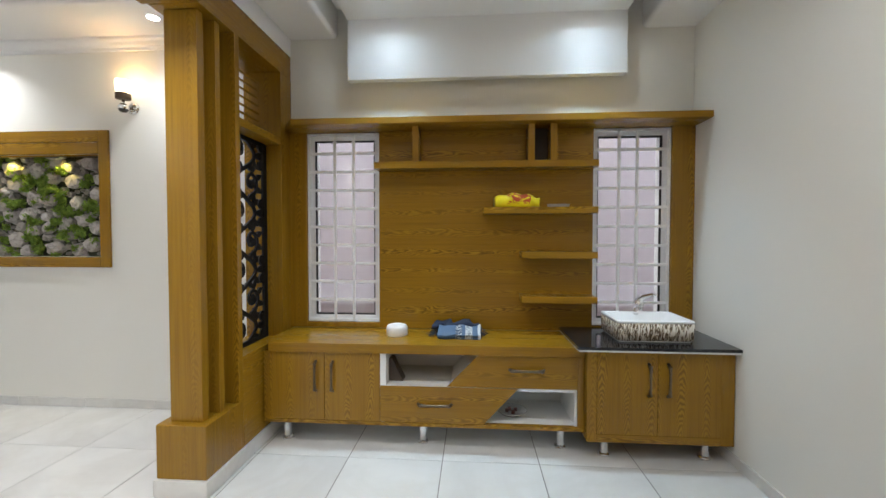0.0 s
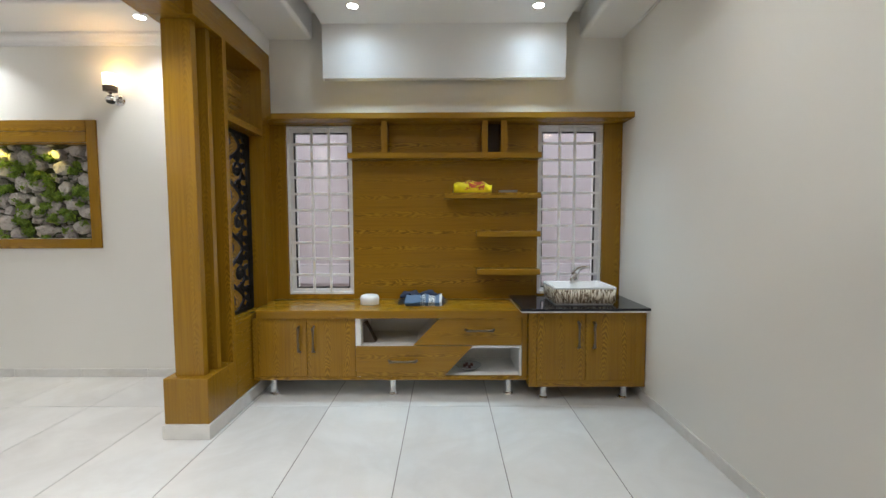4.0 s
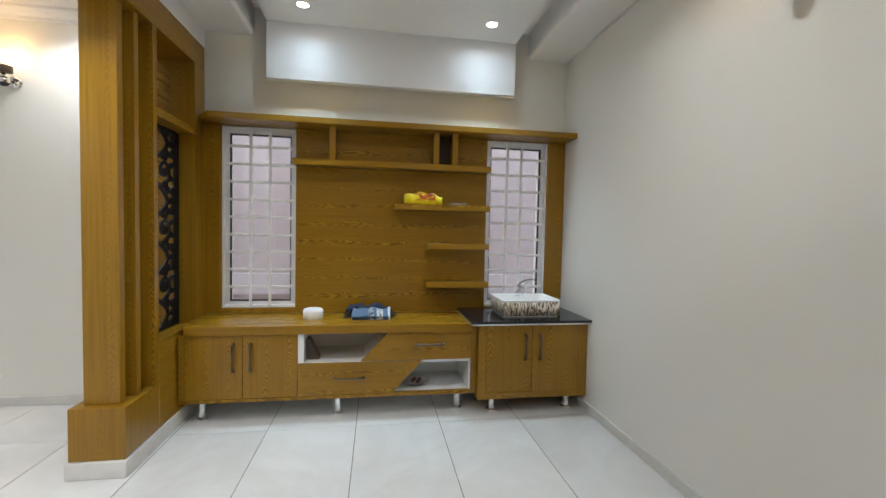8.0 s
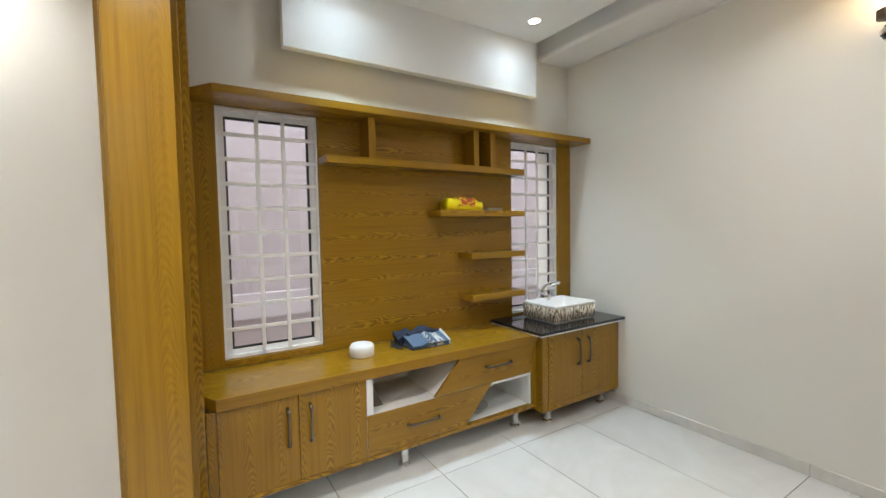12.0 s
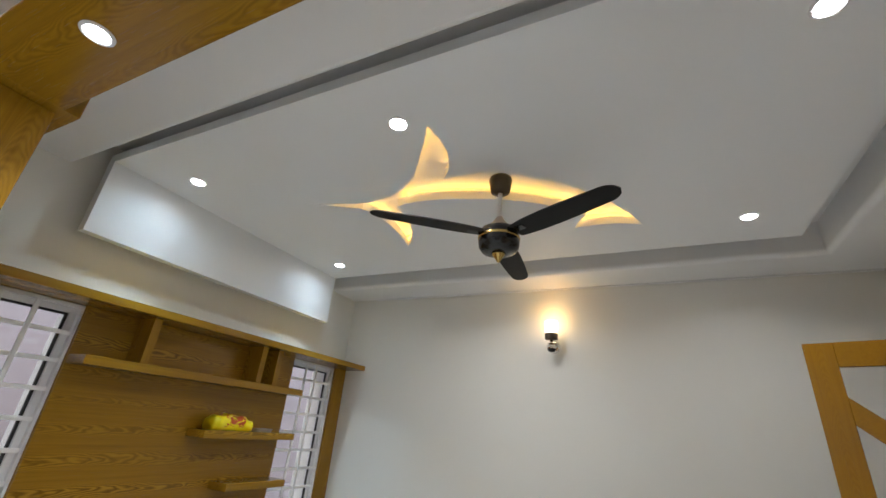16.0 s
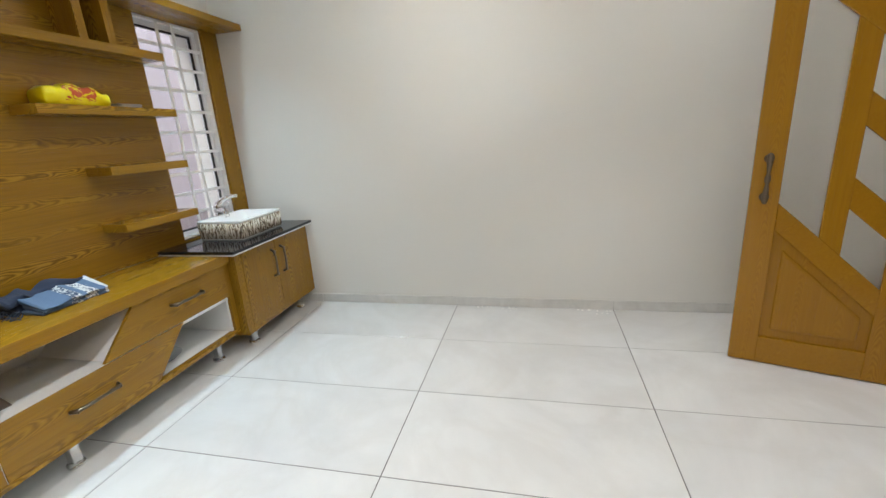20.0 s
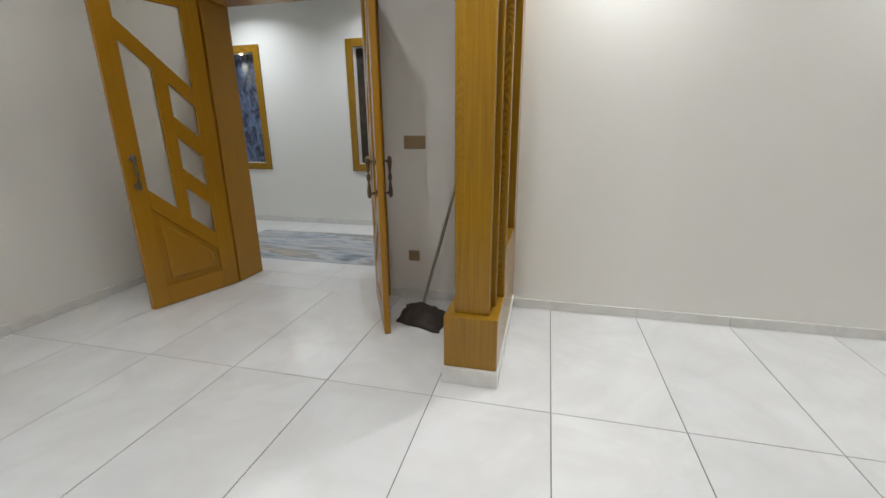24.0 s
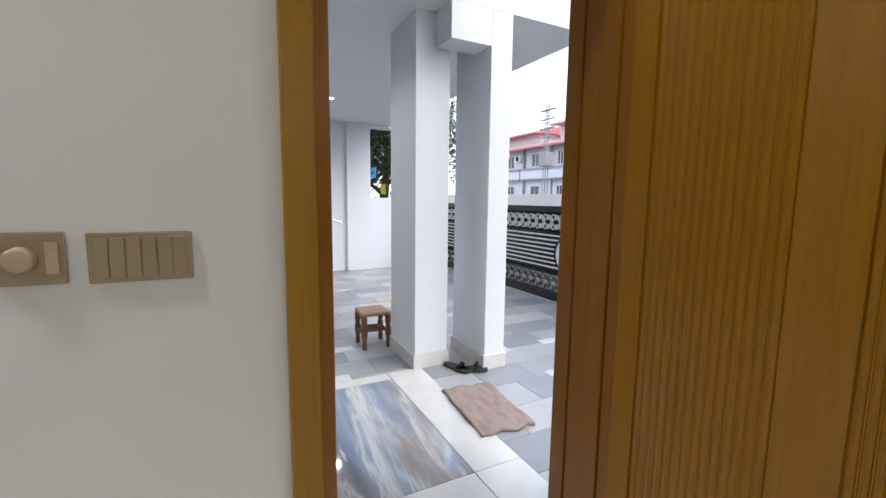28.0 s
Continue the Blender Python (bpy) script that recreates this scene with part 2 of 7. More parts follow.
def wood(name, axis, dark, mid, light, rough=0.22, per_object=3.0, pitch=0.147, flame=1.0, fine=0.42, arch=24.0):
    """Crown-cut ash veneer: leaves of even width, each with nested flame arches down its middle, over straight grain."""
    m = Mat(name, rough, spec=0.32)
    pos = m.where(per_object=per_object)
    sep = m.n("ShaderNodeSeparateXYZ")
    m.link(pos, sep.inputs[0])
    ax = {k: sep.outputs[k] for k in "XYZ"}
    v = ax[axis.upper()]
    p, q = [ax[k] for k in "XYZ" if k != axis.upper()]
    u = m.math("ADD", p, q)
    st = {"x": (0.8, 3, 3), "y": (3, 0.8, 3), "z": (3, 3, 0.8)}[axis]
    drift = m.math("MULTIPLY_ADD", m.noise(m.where(*st, per_object=per_object), 1.0, 2.0), 0.10, -0.05)
    leaf = m.math("DIVIDE", m.math("ADD", u, drift), pitch)
    num = m.math("FLOOR", leaf)
    s = m.math("MULTIPLY", m.math("SUBTRACT", m.math("FRACT", leaf), 0.5), pitch)
    wn = m.n("ShaderNodeTexWhiteNoise", noise_dimensions="1D")
    m.link(num, wn.inputs["W"])
    ripple = m.noise(m.where(*[k * 6 for k in st], per_object=per_object), 1.0, 2.0)
    along = m.math("ADD", m.math("MULTIPLY", v, arch), m.math("MULTIPLY", wn.outputs["Value"], 17.0))
    phase = m.math("ADD", m.math("ADD", along, m.math("MULTIPLY", m.math("MULTIPLY", s, s), 2400.0)), m.math("MULTIPLY", ripple, 5.5))
    line = m.math("MULTIPLY_ADD", m.math("SINE", m.math("MULTIPLY", phase, 6.2832)), 0.5, 0.5)
    edge = m.n("ShaderNodeMapRange", interpolation_type="SMOOTHSTEP")
    for k, val in (("From Min", 0.014), ("From Max", 0.050), ("To Min", 1.0), ("To Max", 0.0)):
        edge.inputs[k].default_value = val
    m.link(m.math("ABSOLUTE", s), edge.inputs["Value"])
    patchy = m.noise(m.where(*[k * 1.3 for k in st], per_object=per_object), 1.0, 1.0)
    mask = m.math("MULTIPLY", edge.outputs[0], m.math("MULTIPLY", m.math("MULTIPLY_ADD", wn.outputs["Value"], 0.6, 0.4), m.math("MULTIPLY_ADD", patchy, 2.4, -0.25)))
    mask = m.math("MINIMUM", m.math("MAXIMUM", m.math("MULTIPLY", mask, flame), 0.0), 1.0)
    f = {"x": (1.6, 75, 75), "y": (75, 1.6, 75), "z": (75, 75, 1.6)}[axis]
    grain = m.noise(m.where(*f, per_object=per_object), 1.0, 3.0, 0.6)
    g2 = {"x": (9, 420, 420), "y": (420, 9, 420), "z": (420, 420, 9)}[axis]
    pores = m.noise(m.where(*g2, per_object=per_object), 1.0, 2.0, 0.6)
    tone = m.noise(m.where(1.1, 1.1, 1.1, per_object=per_object), 1.0, 2.0)
    col = m.mix(m.math("MULTIPLY_ADD", tone, 0.8, 0.1), mid, light)
    col = m.mix(m.math("MULTIPLY", m.math("POWER", grain, 2.0), fine * 1.6), col, dark)
    pale = tuple(min(1.0, c * 1.45) for c in light)
    col = m.mix(m.math("MULTIPLY", m.math("MULTIPLY", m.math("POWER", line, 2.0), mask), 0.50), col, pale)
    gaps = m.math("POWER", m.math("SUBTRACT", 1.0, line), 3.0)
    col = m.mix(m.math("MULTIPLY", m.math("MULTIPLY", gaps, mask), 0.62), col, dark)
    col = m.mix(m.math("MULTIPLY", m.math("POWER", pores, 5.0), 1.3), col, dark)
    m.color(col)
    m.rough(pores, rough - 0.08, rough + 0.12)
    m.bump(m.math("ADD", m.math("MULTIPLY", m.math("MULTIPLY", line, mask), 0.5), pores), 0.10, 0.0006)
    m.b.inputs["Coat Weight"].default_value = 0.12
    m.b.inputs["Coat Roughness"].default_value = 0.14
    return m.m


def paint(name, rgb, rough=0.55, grain=0.06, var=0.03):
    m = Mat(name, rough, spec=0.35)
    big = m.noise(m.where(), 0.9, 3.0)
    fine = m.noise(m.where(), 55.0, 3.0)
    c0 = tuple(max(0, c * (1 - var)) for c in rgb)
    m.color(m.mix(big, c0, rgb))
    m.rough(fine, rough - 0.06, rough + 0.08)
    m.bump(fine, grain, 0.0008)
    return m.m


def plain(name, rgb, rough=0.5, metal=0.0, var=0.08, scale=30.0, bump=0.03, spec=0.5):
    m = Mat(name, rough, metal, spec)
    nz = m.noise(m.where(per_object=1.0), scale, 3.0)
    m.color(m.mix(nz, tuple(c * (1 - var) for c in rgb), tuple(min(1, c * (1 + var)) for c in rgb)))
    m.rough(nz, max(0.02, rough - 0.06), min(1, rough + 0.06))
    if bump:
        m.bump(nz, bump, 0.001)
    return m.m


OAK_D, OAK_M, OAK_L = (0.100, 0.043, 0.003), (0.292, 0.147, 0.009), (0.380, 0.203, 0.015)
WOOD_X = wood("ash_veneer_x", "x", OAK_D, OAK_M, OAK_L, arch=9.0, flame=1.02, fine=0.48)
WOOD_Y = wood("ash_veneer_y", "y", OAK_D, OAK_M, OAK_L, arch=12.0, flame=0.55)
WOOD_Z = wood("ash_veneer_z", "z", OAK_D, OAK_M, OAK_L, flame=0.98, fine=0.48)
WOOD_S = wood("ash_veneer_straight", "z", (0.13, 0.059, 0.005), (0.312, 0.160, 0.012), (0.392, 0.213, 0.018), flame=0.34, pitch=0.19, fine=0.60)
DOOR_D, DOOR_M, DOOR_L = (0.19, 0.075, 0.002), (0.35, 0.147, 0.003), (0.41, 0.181, 0.004)
DOOR_Z = wood("main_door_wood", "z", DOOR_D, DOOR_M, DOOR_L, 0.18, flame=0.0, fine=0.45)
DOOR_X = wood("main_door_wood_x", "x", DOOR_D, DOOR_M, DOOR_L, 0.18, flame=0.0, fine=0.45)
JAMB_Z = wood("jamb_wood", "z", (0.17, 0.058, 0.002), (0.31, 0.115, 0.003), (0.36, 0.14, 0.005), 0.22, flame=0.0, fine=0.4)
GOLD_D, GOLD_M, GOLD_L = (0.19, 0.080, 0.004), (0.350, 0.163, 0.009), (0.42, 0.208, 0.013)
GOLD_Z = wood("glazed_door_wood", "z", GOLD_D, GOLD_M, GOLD_L, 0.22, flame=0.25, pitch=0.23, fine=0.35)
GOLD_X = wood("glazed_door_wood_x", "x", GOLD_D, GOLD_M, GOLD_L, 0.22, flame=0.25, pitch=0.23, fine=0.35)
WALL = paint("wall_paint", (0.80, 0.785, 0.735), 0.34)
CEIL = paint("ceiling_paint", (0.82, 0.82, 0.82), 0.6)
GYPSUM = paint("panel_paint", (0.84, 0.85, 0.86), 0.5)
EXT = paint("outside_paint", (0.82, 0.83, 0.86), 0.6, 0.1, 0.05)
FRAME_W = plain("white_frame", (0.78, 0.78, 0.79), 0.35, 0, 0.03)
GRILLE = plain("grille_paint", (0.86, 0.86, 0.86), 0.4, 0, 0.04)
LAMINATE = plain("white_laminate", (0.80, 0.80, 0.78), 0.3, 0, 0.02)
CHROME = plain("chrome", (0.78, 0.78, 0.78), 0.12, 1.0, 0.03, bump=0)
STEEL = plain("brushed_steel", (0.52, 0.49, 0.45), 0.32, 1.0, 0.12, 60)
HANDLE = plain("brushed_antique_brass", (0.185, 0.145, 0.10), 0.34, 1.0, 0.2, 60)
BRONZE = plain("antique_bronze", (0.13, 0.10, 0.075), 0.38, 1.0, 0.3, 40)
BLACK = plain("black_gloss", (0.012, 0.012, 0.013), 0.18, 0, 0.2)
BLACK_M = plain("black_matte", (0.007, 0.0065, 0.0065), 0.55, 0, 0.2, spec=0.25)
RUBBER = plain("black_rubber", (0.03, 0.03, 0.03), 0.7, 0, 0.2)
GOLD = plain("brass", (0.62, 0.45, 0.16), 0.22, 1.0, 0.1)
SWITCH = plain("champagne_plastic", (0.40, 0.30, 0.19), 0.35, 0.35, 0.08, 8)
CERAMIC = plain("white_ceramic", (0.86, 0.86, 0.85), 0.1, 0, 0.01, bump=0)
PLASTIC_W = plain("white_plastic", (0.78, 0.77, 0.76), 0.4, 0, 0.03)
CLOTH_D = plain("mop_cloth", (0.045, 0.035, 0.028), 0.95, 0, 0.4, 60, 0.5)


def tile_mat():
    m = Mat("porcelain_tile", 0.09, spec=0.75)
    v = m.where(per_object=7.0)
    cloud = m.noise(v, 1.3, 5.0, 0.6, 0.8)
    vein = m.math("SUBTRACT", 1.0, m.math("MULTIPLY", m.math("ABSOLUTE", m.math("SUBTRACT", m.noise(v, 1.1, 5.0, 0.6, 1.6), 0.5)), 9.0))
    vein = m.math("MAXIMUM", vein, 0.0)
    base = m.ramp(cloud, [(0.34, (0.635, 0.635, 0.625)), (0.66, (0.735, 0.735, 0.72))])
    m.color(m.mix(m.math("MULTIPLY", vein, 0.18), base, (0.52, 0.49, 0.45)))
    smudge = m.noise(m.where(), 3.0, 4.0)
    m.rough(smudge, 0.012, 0.045)
    m.bump(m.noise(m.where(per_object=3.0), 5.0, 2.0), 0.02, 0.002)
    return m.m


def marble(name, stops, scale=(1, 1, 1), rough=0.08, sc=1.4, distort=2.0):
    m = Mat(name, rough)
    v = m.where(*scale)
    n = m.noise(v, sc, 6.0, 0.62, distort)
    m.color(m.ramp(n, stops))
    return m.m


TILE = tile_mat()
GROUT = plain("tile_joint", (0.16, 0.15, 0.14), 0.8, 0, 0.15)
SKIRT = marble("skirting_tile", [(0.3, (0.64, 0.625, 0.59)), (0.7, (0.76, 0.745, 0.71))], sc=3.0, rough=0.12)
GRANITE = plain("black_granite", (0.014, 0.014, 0.016), 0.07, 0, 0.6, 160, 0)
RUG_STONE = marble("striped_marble", [(0.32, (0.10, 0.11, 0.13)), (0.42, (0.24, 0.27, 0.32)), (0.49, (0.44, 0.45, 0.46)), (0.55, (0.22, 0.22, 0.22)), (0.61, (0.38, 0.34, 0.28)), (0.70, (0.27, 0.31, 0.37))], (0.55, 2.6, 1), sc=1.3, distort=0.9)


def blue_marble():
    """Grey-blue slab with pale flow bands, thin white veins and ochre blooms."""
    m = Mat("blue_marble", 0.05, spec=0.6)
    sway = m.where(4.6, 0.62, 1)
    flow = m.noise(sway, 0.9, 6.0, 0.58, 0.5)
    col = m.ramp(flow, [(0.30, (0.12, 0.15, 0.22)), (0.42, (0.22, 0.27, 0.37)), (0.54, (0.31, 0.37, 0.47)), (0.64, (0.50, 0.53, 0.57)), (0.74, (0.28, 0.32, 0.41))])
    line = m.math("ABSOLUTE", m.math("SUBTRACT", m.noise(m.where(3.4, 0.55, 1), 0.8, 5.0, 0.6, 0.7), 0.5))
    vein = m.math("MAXIMUM", m.math("SUBTRACT", 1.0, m.math("MULTIPLY", line, 30.0)), 0.0)
    col = m.mix(m.math("MULTIPLY", vein, 0.8), col, (0.74, 0.74, 0.73))
    bloom = m.ramp(m.noise(m.where(3.0, 0.5, 1), 0.75, 5.0, 0.62, 0.6), [(0.46, (0, 0, 0)), (0.56, (1, 1, 1))])
    m.color(m.mix(m.math("MULTIPLY", bloom, 0.62), col, (0.27, 0.18, 0.10)))
    return m.m


BLUE_MARBLE = blue_marble()


def emit(name, rgb, strength):
    m = bpy.data.materials.new(name)
    m.use_nodes = True
    b = m.node_tree.nodes["Principled BSDF"]
    b.inputs["Base Color"].default_value = (*rgb, 1)
    b.inputs["Emission Color"].default_value = (*rgb, 1)
    b.inputs["Emission Strength"].default_value = strength
    return m


def glass_mat(name, rgb=(0.93, 0.95, 0.95), rough=0.0):
    m = bpy.data.materials.new(name)
    m.use_nodes = True
    t = m.node_tree
    b = t.nodes["Principled BSDF"]
    b.inputs["Base Color"].default_value = (*rgb, 1)
    b.inputs["Roughness"].default_value = rough
    b.inputs["Transmission Weight"].default_value = 1.0
    b.inputs["IOR"].default_value = 1.45
    return m


GLASS = glass_mat("window_glass")
FROST = glass_mat("frosted_glass", (0.96, 0.96, 0.95), 0.35)
LED_W = emit("led_white", (0.93, 0.97, 1.0), 12.0)
LED_WARM = emit("lamp_warm", (1.0, 0.78, 0.48), 1.5)
LED_AMBER = emit("led_strip_amber", (1.0, 0.57, 0.12), 2.4)


# ---------------------------------------------------------------- plan
EAST, NORTH, SOUTH, WEST = 1.79, 3.02, -1.225, -5.98
S_OUT = -1.53
HALL_S, HALL_E, HALL_W = -3.60, 3.6, -1.2
CEIL_Z, PANEL_Z, SOFF_Z = 3.12, 3.0, 2.93
DOOR_A, DOOR_B, DOOR_H = -4.872, -5.875, 2.305      # main door opening
DD_A, DD_B, DD_H = -0.44, 0.965, 2.33             # double door opening
WIN_Z0, WIN_Z1 = 0.745, 2.20


def structure(ob):
    return tagged(ob, kind="structure")


structure(solo("wall_east", box(EAST, S_OUT, 0, EAST + 0.2, NORTH + 0.25, 3.3), WALL, "plain off-white painted wall"))
structure(solo("wall_north", wall_with_holes("x", NORTH, NORTH + 0.25, WEST - 0.25, EAST, 0, 3.3, [(-1.10, -0.53, WIN_Z0, WIN_Z1), (1.07, 1.63, WIN_Z0, WIN_Z1), (-4.30, -2.83, 1.24, 2.075)]), WALL, "off-white painted wall with two windows and a niche"))
structure(solo("wall_south", wall_with_holes("x", S_OUT, SOUTH, WEST - 0.25, EAST, 0, 3.3, [(DOOR_B, DOOR_A, -1, DOOR_H), (DD_A, DD_B, -1, DD_H)]), WALL, "off-white painted wall with two door openings"))
WIN_Y0, WIN_Y1, WW_Z0, WW_Z1 = -0.26, 1.45, 0.385, 2.21
structure(solo("wall_west", wall_with_holes("y", WEST - 0.25, WEST, SOUTH, NORTH, 0, 3.3, [(WIN_Y0, WIN_Y1, WW_Z0, WW_Z1)]), WALL, "off-white painted wall with a large window"))
structure(solo("wall_hall_south", wall_with_holes("x", HALL_S - 0.2, HALL_S, HALL_W - 0.2, HALL_E + 0.2, 0, 3.3, [(0.60 - 0.62, 0.80, 0.86, 2.33), (2.27, 3.20, 0.86, 2.33)]), WALL, "off-white wall of the inner hall with two niches"))
structure(solo("wall_hall_east", box(HALL_E, HALL_S, 0, HALL_E + 0.2, S_OUT, 3.3), WALL, "off-white wall of the inner hall"))
structure(solo("wall_hall_west", box(HALL_W - 0.2, HALL_S, 0, HALL_W, S_OUT, 3.3), WALL, "off-white wall of the inner hall"))
structure(solo("wall_hall_north", box(EAST + 0.2, S_OUT, 0, HALL_E + 0.2, S_OUT + 0.2, 3.3), WALL, "off-white wall of the inner hall"))

# ceilings
structure(solo("ceiling", box(WEST - 0.25, S_OUT, CEIL_Z + 0.03, EAST + 0.2, NORTH + 0.25, 3.35), CEIL, "flat white ceiling slab above the dropped panels"))
structure(solo("ceiling_hall", box(HALL_W - 0.2, HALL_S - 0.2, 3.0, HALL_E + 0.2, S_OUT - 0.002, 3.2), CEIL, "flat white ceiling of the inner hall"))


def soffit_ring(x0, x1, y0, y1, ix0, ix1, iy0, iy1, z0, z1, lip=0.035, north=True):
    """A dropped border along the walls with a rounded inner edge."""
    bm = bmesh.new()
    prof = [(0.0, z0)]
    n = 6
    outer = [(x0, y0), (x1, y0), (x1, y1), (x0, y1)]
    inner = [(ix0, iy0), (ix1, iy0), (ix1, iy1), (ix0, iy1)]
    rings = [[bm.verts.new((*p, z0)) for p in outer]]
    cx, cy = (ix0 + ix1) / 2, (iy0 + iy1) / 2
    for k in range(n + 1):
        a = math.pi / 2 * k / n
        off, z = lip * (1 - math.sin(a)), z0 + lip * (1 - math.cos(a))
        rings.append([bm.verts.new((px + math.copysign(off, px - cx), py + math.copysign(off, py - cy), z)) for px, py in inner])
    rings.append([bm.verts.new((*p, z1)) for p in inner])
    rings.append([bm.verts.new((*p, z1)) for p in outer])
    for a, b in zip(rings, rings[1:] + rings[:1]):
        for k in range(4):
            bm.faces.new((a[k], a[(k + 1) % 4], b[(k + 1) % 4], b[k]))
    return bm


structure(solo("ceiling_soffit_dining", soffit_ring(-1.225, EAST, SOUTH, NORTH + 0.12, -0.86, 1.42, -0.84, NORTH + 0.07, SOFF_Z, CEIL_Z + 0.03), CEIL, "white dropped ceiling border with rounded edge"))
structure(solo("ceiling_soffit_lounge", soffit_ring(WEST, -1.515, SOUTH, NORTH, WEST + 0.55, -2.05, SOUTH + 0.55, NORTH - 0.55, 2.975, CEIL_Z + 0.03), CEIL, "white dropped ceiling border"))


def ring_strip(x0, x1, y0, y1, prof):
    """Cornice that runs round a room; prof of (distance from the wall, z)."""
    bm = bmesh.new()
    rings = [[bm.verts.new((x0 + d, y0 + d, z)), bm.verts.new((x1 - d, y0 + d, z)), bm.verts.new((x1 - d, y1 - d, z)), bm.verts.new((x0 + d, y1 - d, z))] for d, z in prof]
    for a, b in zip(rings, rings[1:] + rings[:1]):
        for k in range(4):
            bm.faces.new((a[k], a[(k + 1) % 4], b[(k + 1) % 4], b[k]))
    return bm


structure(solo("cornice_lounge", ring_strip(WEST, -1.515, SOUTH, NORTH, [(0.0, 2.89), (0.015, 2.892), (0.018, 2.915), (0.035, 2.925), (0.05, 2.945), (0.075, 2.955), (0.08, 2.974), (0.0, 2.974)]), CEIL, "white moulded plaster cornice"))
structure(solo("cornice_dining", box(EAST - 0.02, SOUTH + 0.002, SOFF_Z - 0.012, EAST - 0.001, NORTH - 0.3, SOFF_Z - 0.001, 0.004), CEIL, "thin white plaster bead under the dropped border"))

# hanging ceiling panel and its front board
PX0, PX1, PY0, PY1 = -0.74, 1.27, -0.70, 2.89


def bezier(p0, p1, p2, n=7):
    """Points on a quadratic curve from p0 to p2, without the last."""
    return [tuple((1 - t) ** 2 * a + 2 * t * (1 - t) * b + t * t * c for a, b, c in zip(p0, p1, p2)) for t in (k / n for k in range(n))]
def fish_outline():
    """The leaping-fish figure cut into the panel."""
    corners = [((0.007, 2.118), (0.11, 1.80)), ((0.115, 1.70), (0.10, 1.42)), ((-0.10, 1.26), (-0.26, 1.13)), ((-0.401, 1.036), (-0.14, 0.98)),
               ((0.024, 1.152), (-0.02, 0.86)), ((0.16, 0.68), (0.36, 0.36)), ((0.868, 0.172), (0.76, 0.36)), ((0.805, 0.573), (0.70, 0.53)),
               ((0.653, 0.482), (0.36, 0.72)), ((0.26, 1.08), (0.16, 1.38)), ((0.21, 1.558), (0.56, 1.58)), ((0.783, 1.806), (0.36, 1.68)), ((0.17, 1.80), (0.08, 1.95))]
    out = []
    for i, (p, c) in enumerate(corners):
        out += bezier(p, c, corners[(i + 1) % len(corners)][0])
    return out


def panel_mesh(z0, z1):
    fish = fish_outline()
    rect = [(PX0, PY0), (PX1, PY0), (PX1, PY1), (PX0, PY1)]
    bm = bmesh.new()
    for z in (z0, z1):
        loops, edges = [], []
        for loop in (rect, fish):
            vs = [bm.verts.new((x, y, z)) for x, y in loop]
            loops.append(vs)
            edges += [bm.edges.new((vs[i], vs[(i + 1) % len(vs)])) for i in range(len(vs))]
        bmesh.ops.triangle_fill(bm, edges=edges, use_beauty=True)
        if z == z0:
            low = loops
    for a, b in zip(low, loops):
        for i in range(len(a)):
            bm.faces.new((a[i], a[(i + 1) % len(a)], b[(i + 1) % len(a)], b[i]))
    return bm


cp = thing("ceiling_panel", ((PX0 + PX1) / 2, (PY0 + PY1) / 2, PANEL_Z), "white suspended ceiling panel with an amber-lit fish-shaped cut-out", "ceiling panel")
part("panel", panel_mesh(PANEL_Z, PANEL_Z + 0.055), GYPSUM, cp)
part("recess_top", box(-0.52, 0.04, PANEL_Z + 0.105, 0.99, 2.24, CEIL_Z + 0.028), GYPSUM, cp)
fx = fish_outline()
STRIP_OUT = 0.024
part("front_board", box(PX0, PY1, 2.563, PX1, PY1 + 0.06, PANEL_Z + 0.055, 0.002), GYPSUM, cp, "white front board hanging before the wall")
part("board_back", box(PX0 + 0.08, PY1 + 0.06, 2.64, PX1 - 0.08, NORTH, 2.98), GYPSUM, cp)
n = len(fx)
strip = []
for i, (x, y) in enumerate(fx):          # runs on top of the panel, set back from the edge of the cut-out
    (xa, ya), (xb, yb) = fx[i - 1], fx[(i + 1) % n]
    l = math.hypot(xb - xa, yb - ya) or 1.0
    strip.append((x + (yb - ya) / l * STRIP_OUT, y - (xb - xa) / l * STRIP_OUT, PANEL_Z + 0.064))
wall_in = [(2.0 * a - b, 2.0 * c - d) for (a, c, _), (b, d) in zip(strip, fx)]
bm = bmesh.new()
lo, hi = [[bm.verts.new((x, y, z)) for x, y in wall_in] for z in (PANEL_Z + 0.0555, PANEL_Z + 0.1045)]
for i in range(n):
    bm.faces.new((lo[i], lo[(i + 1) % n], hi[(i + 1) % n], hi[i]))
part("recess_wall", bm, GYPSUM, cp)
part("led_strip", tube(strip, 0.005, 5, True), LED_AMBER, cp, "amber led strip")
part("hanger", box(0.2, 2.2, PANEL_Z + 0.05, 0.3, 2.3, CEIL_Z + 0.03), GYPSUM, cp)

# ---------------------------------------------------------------- downlights


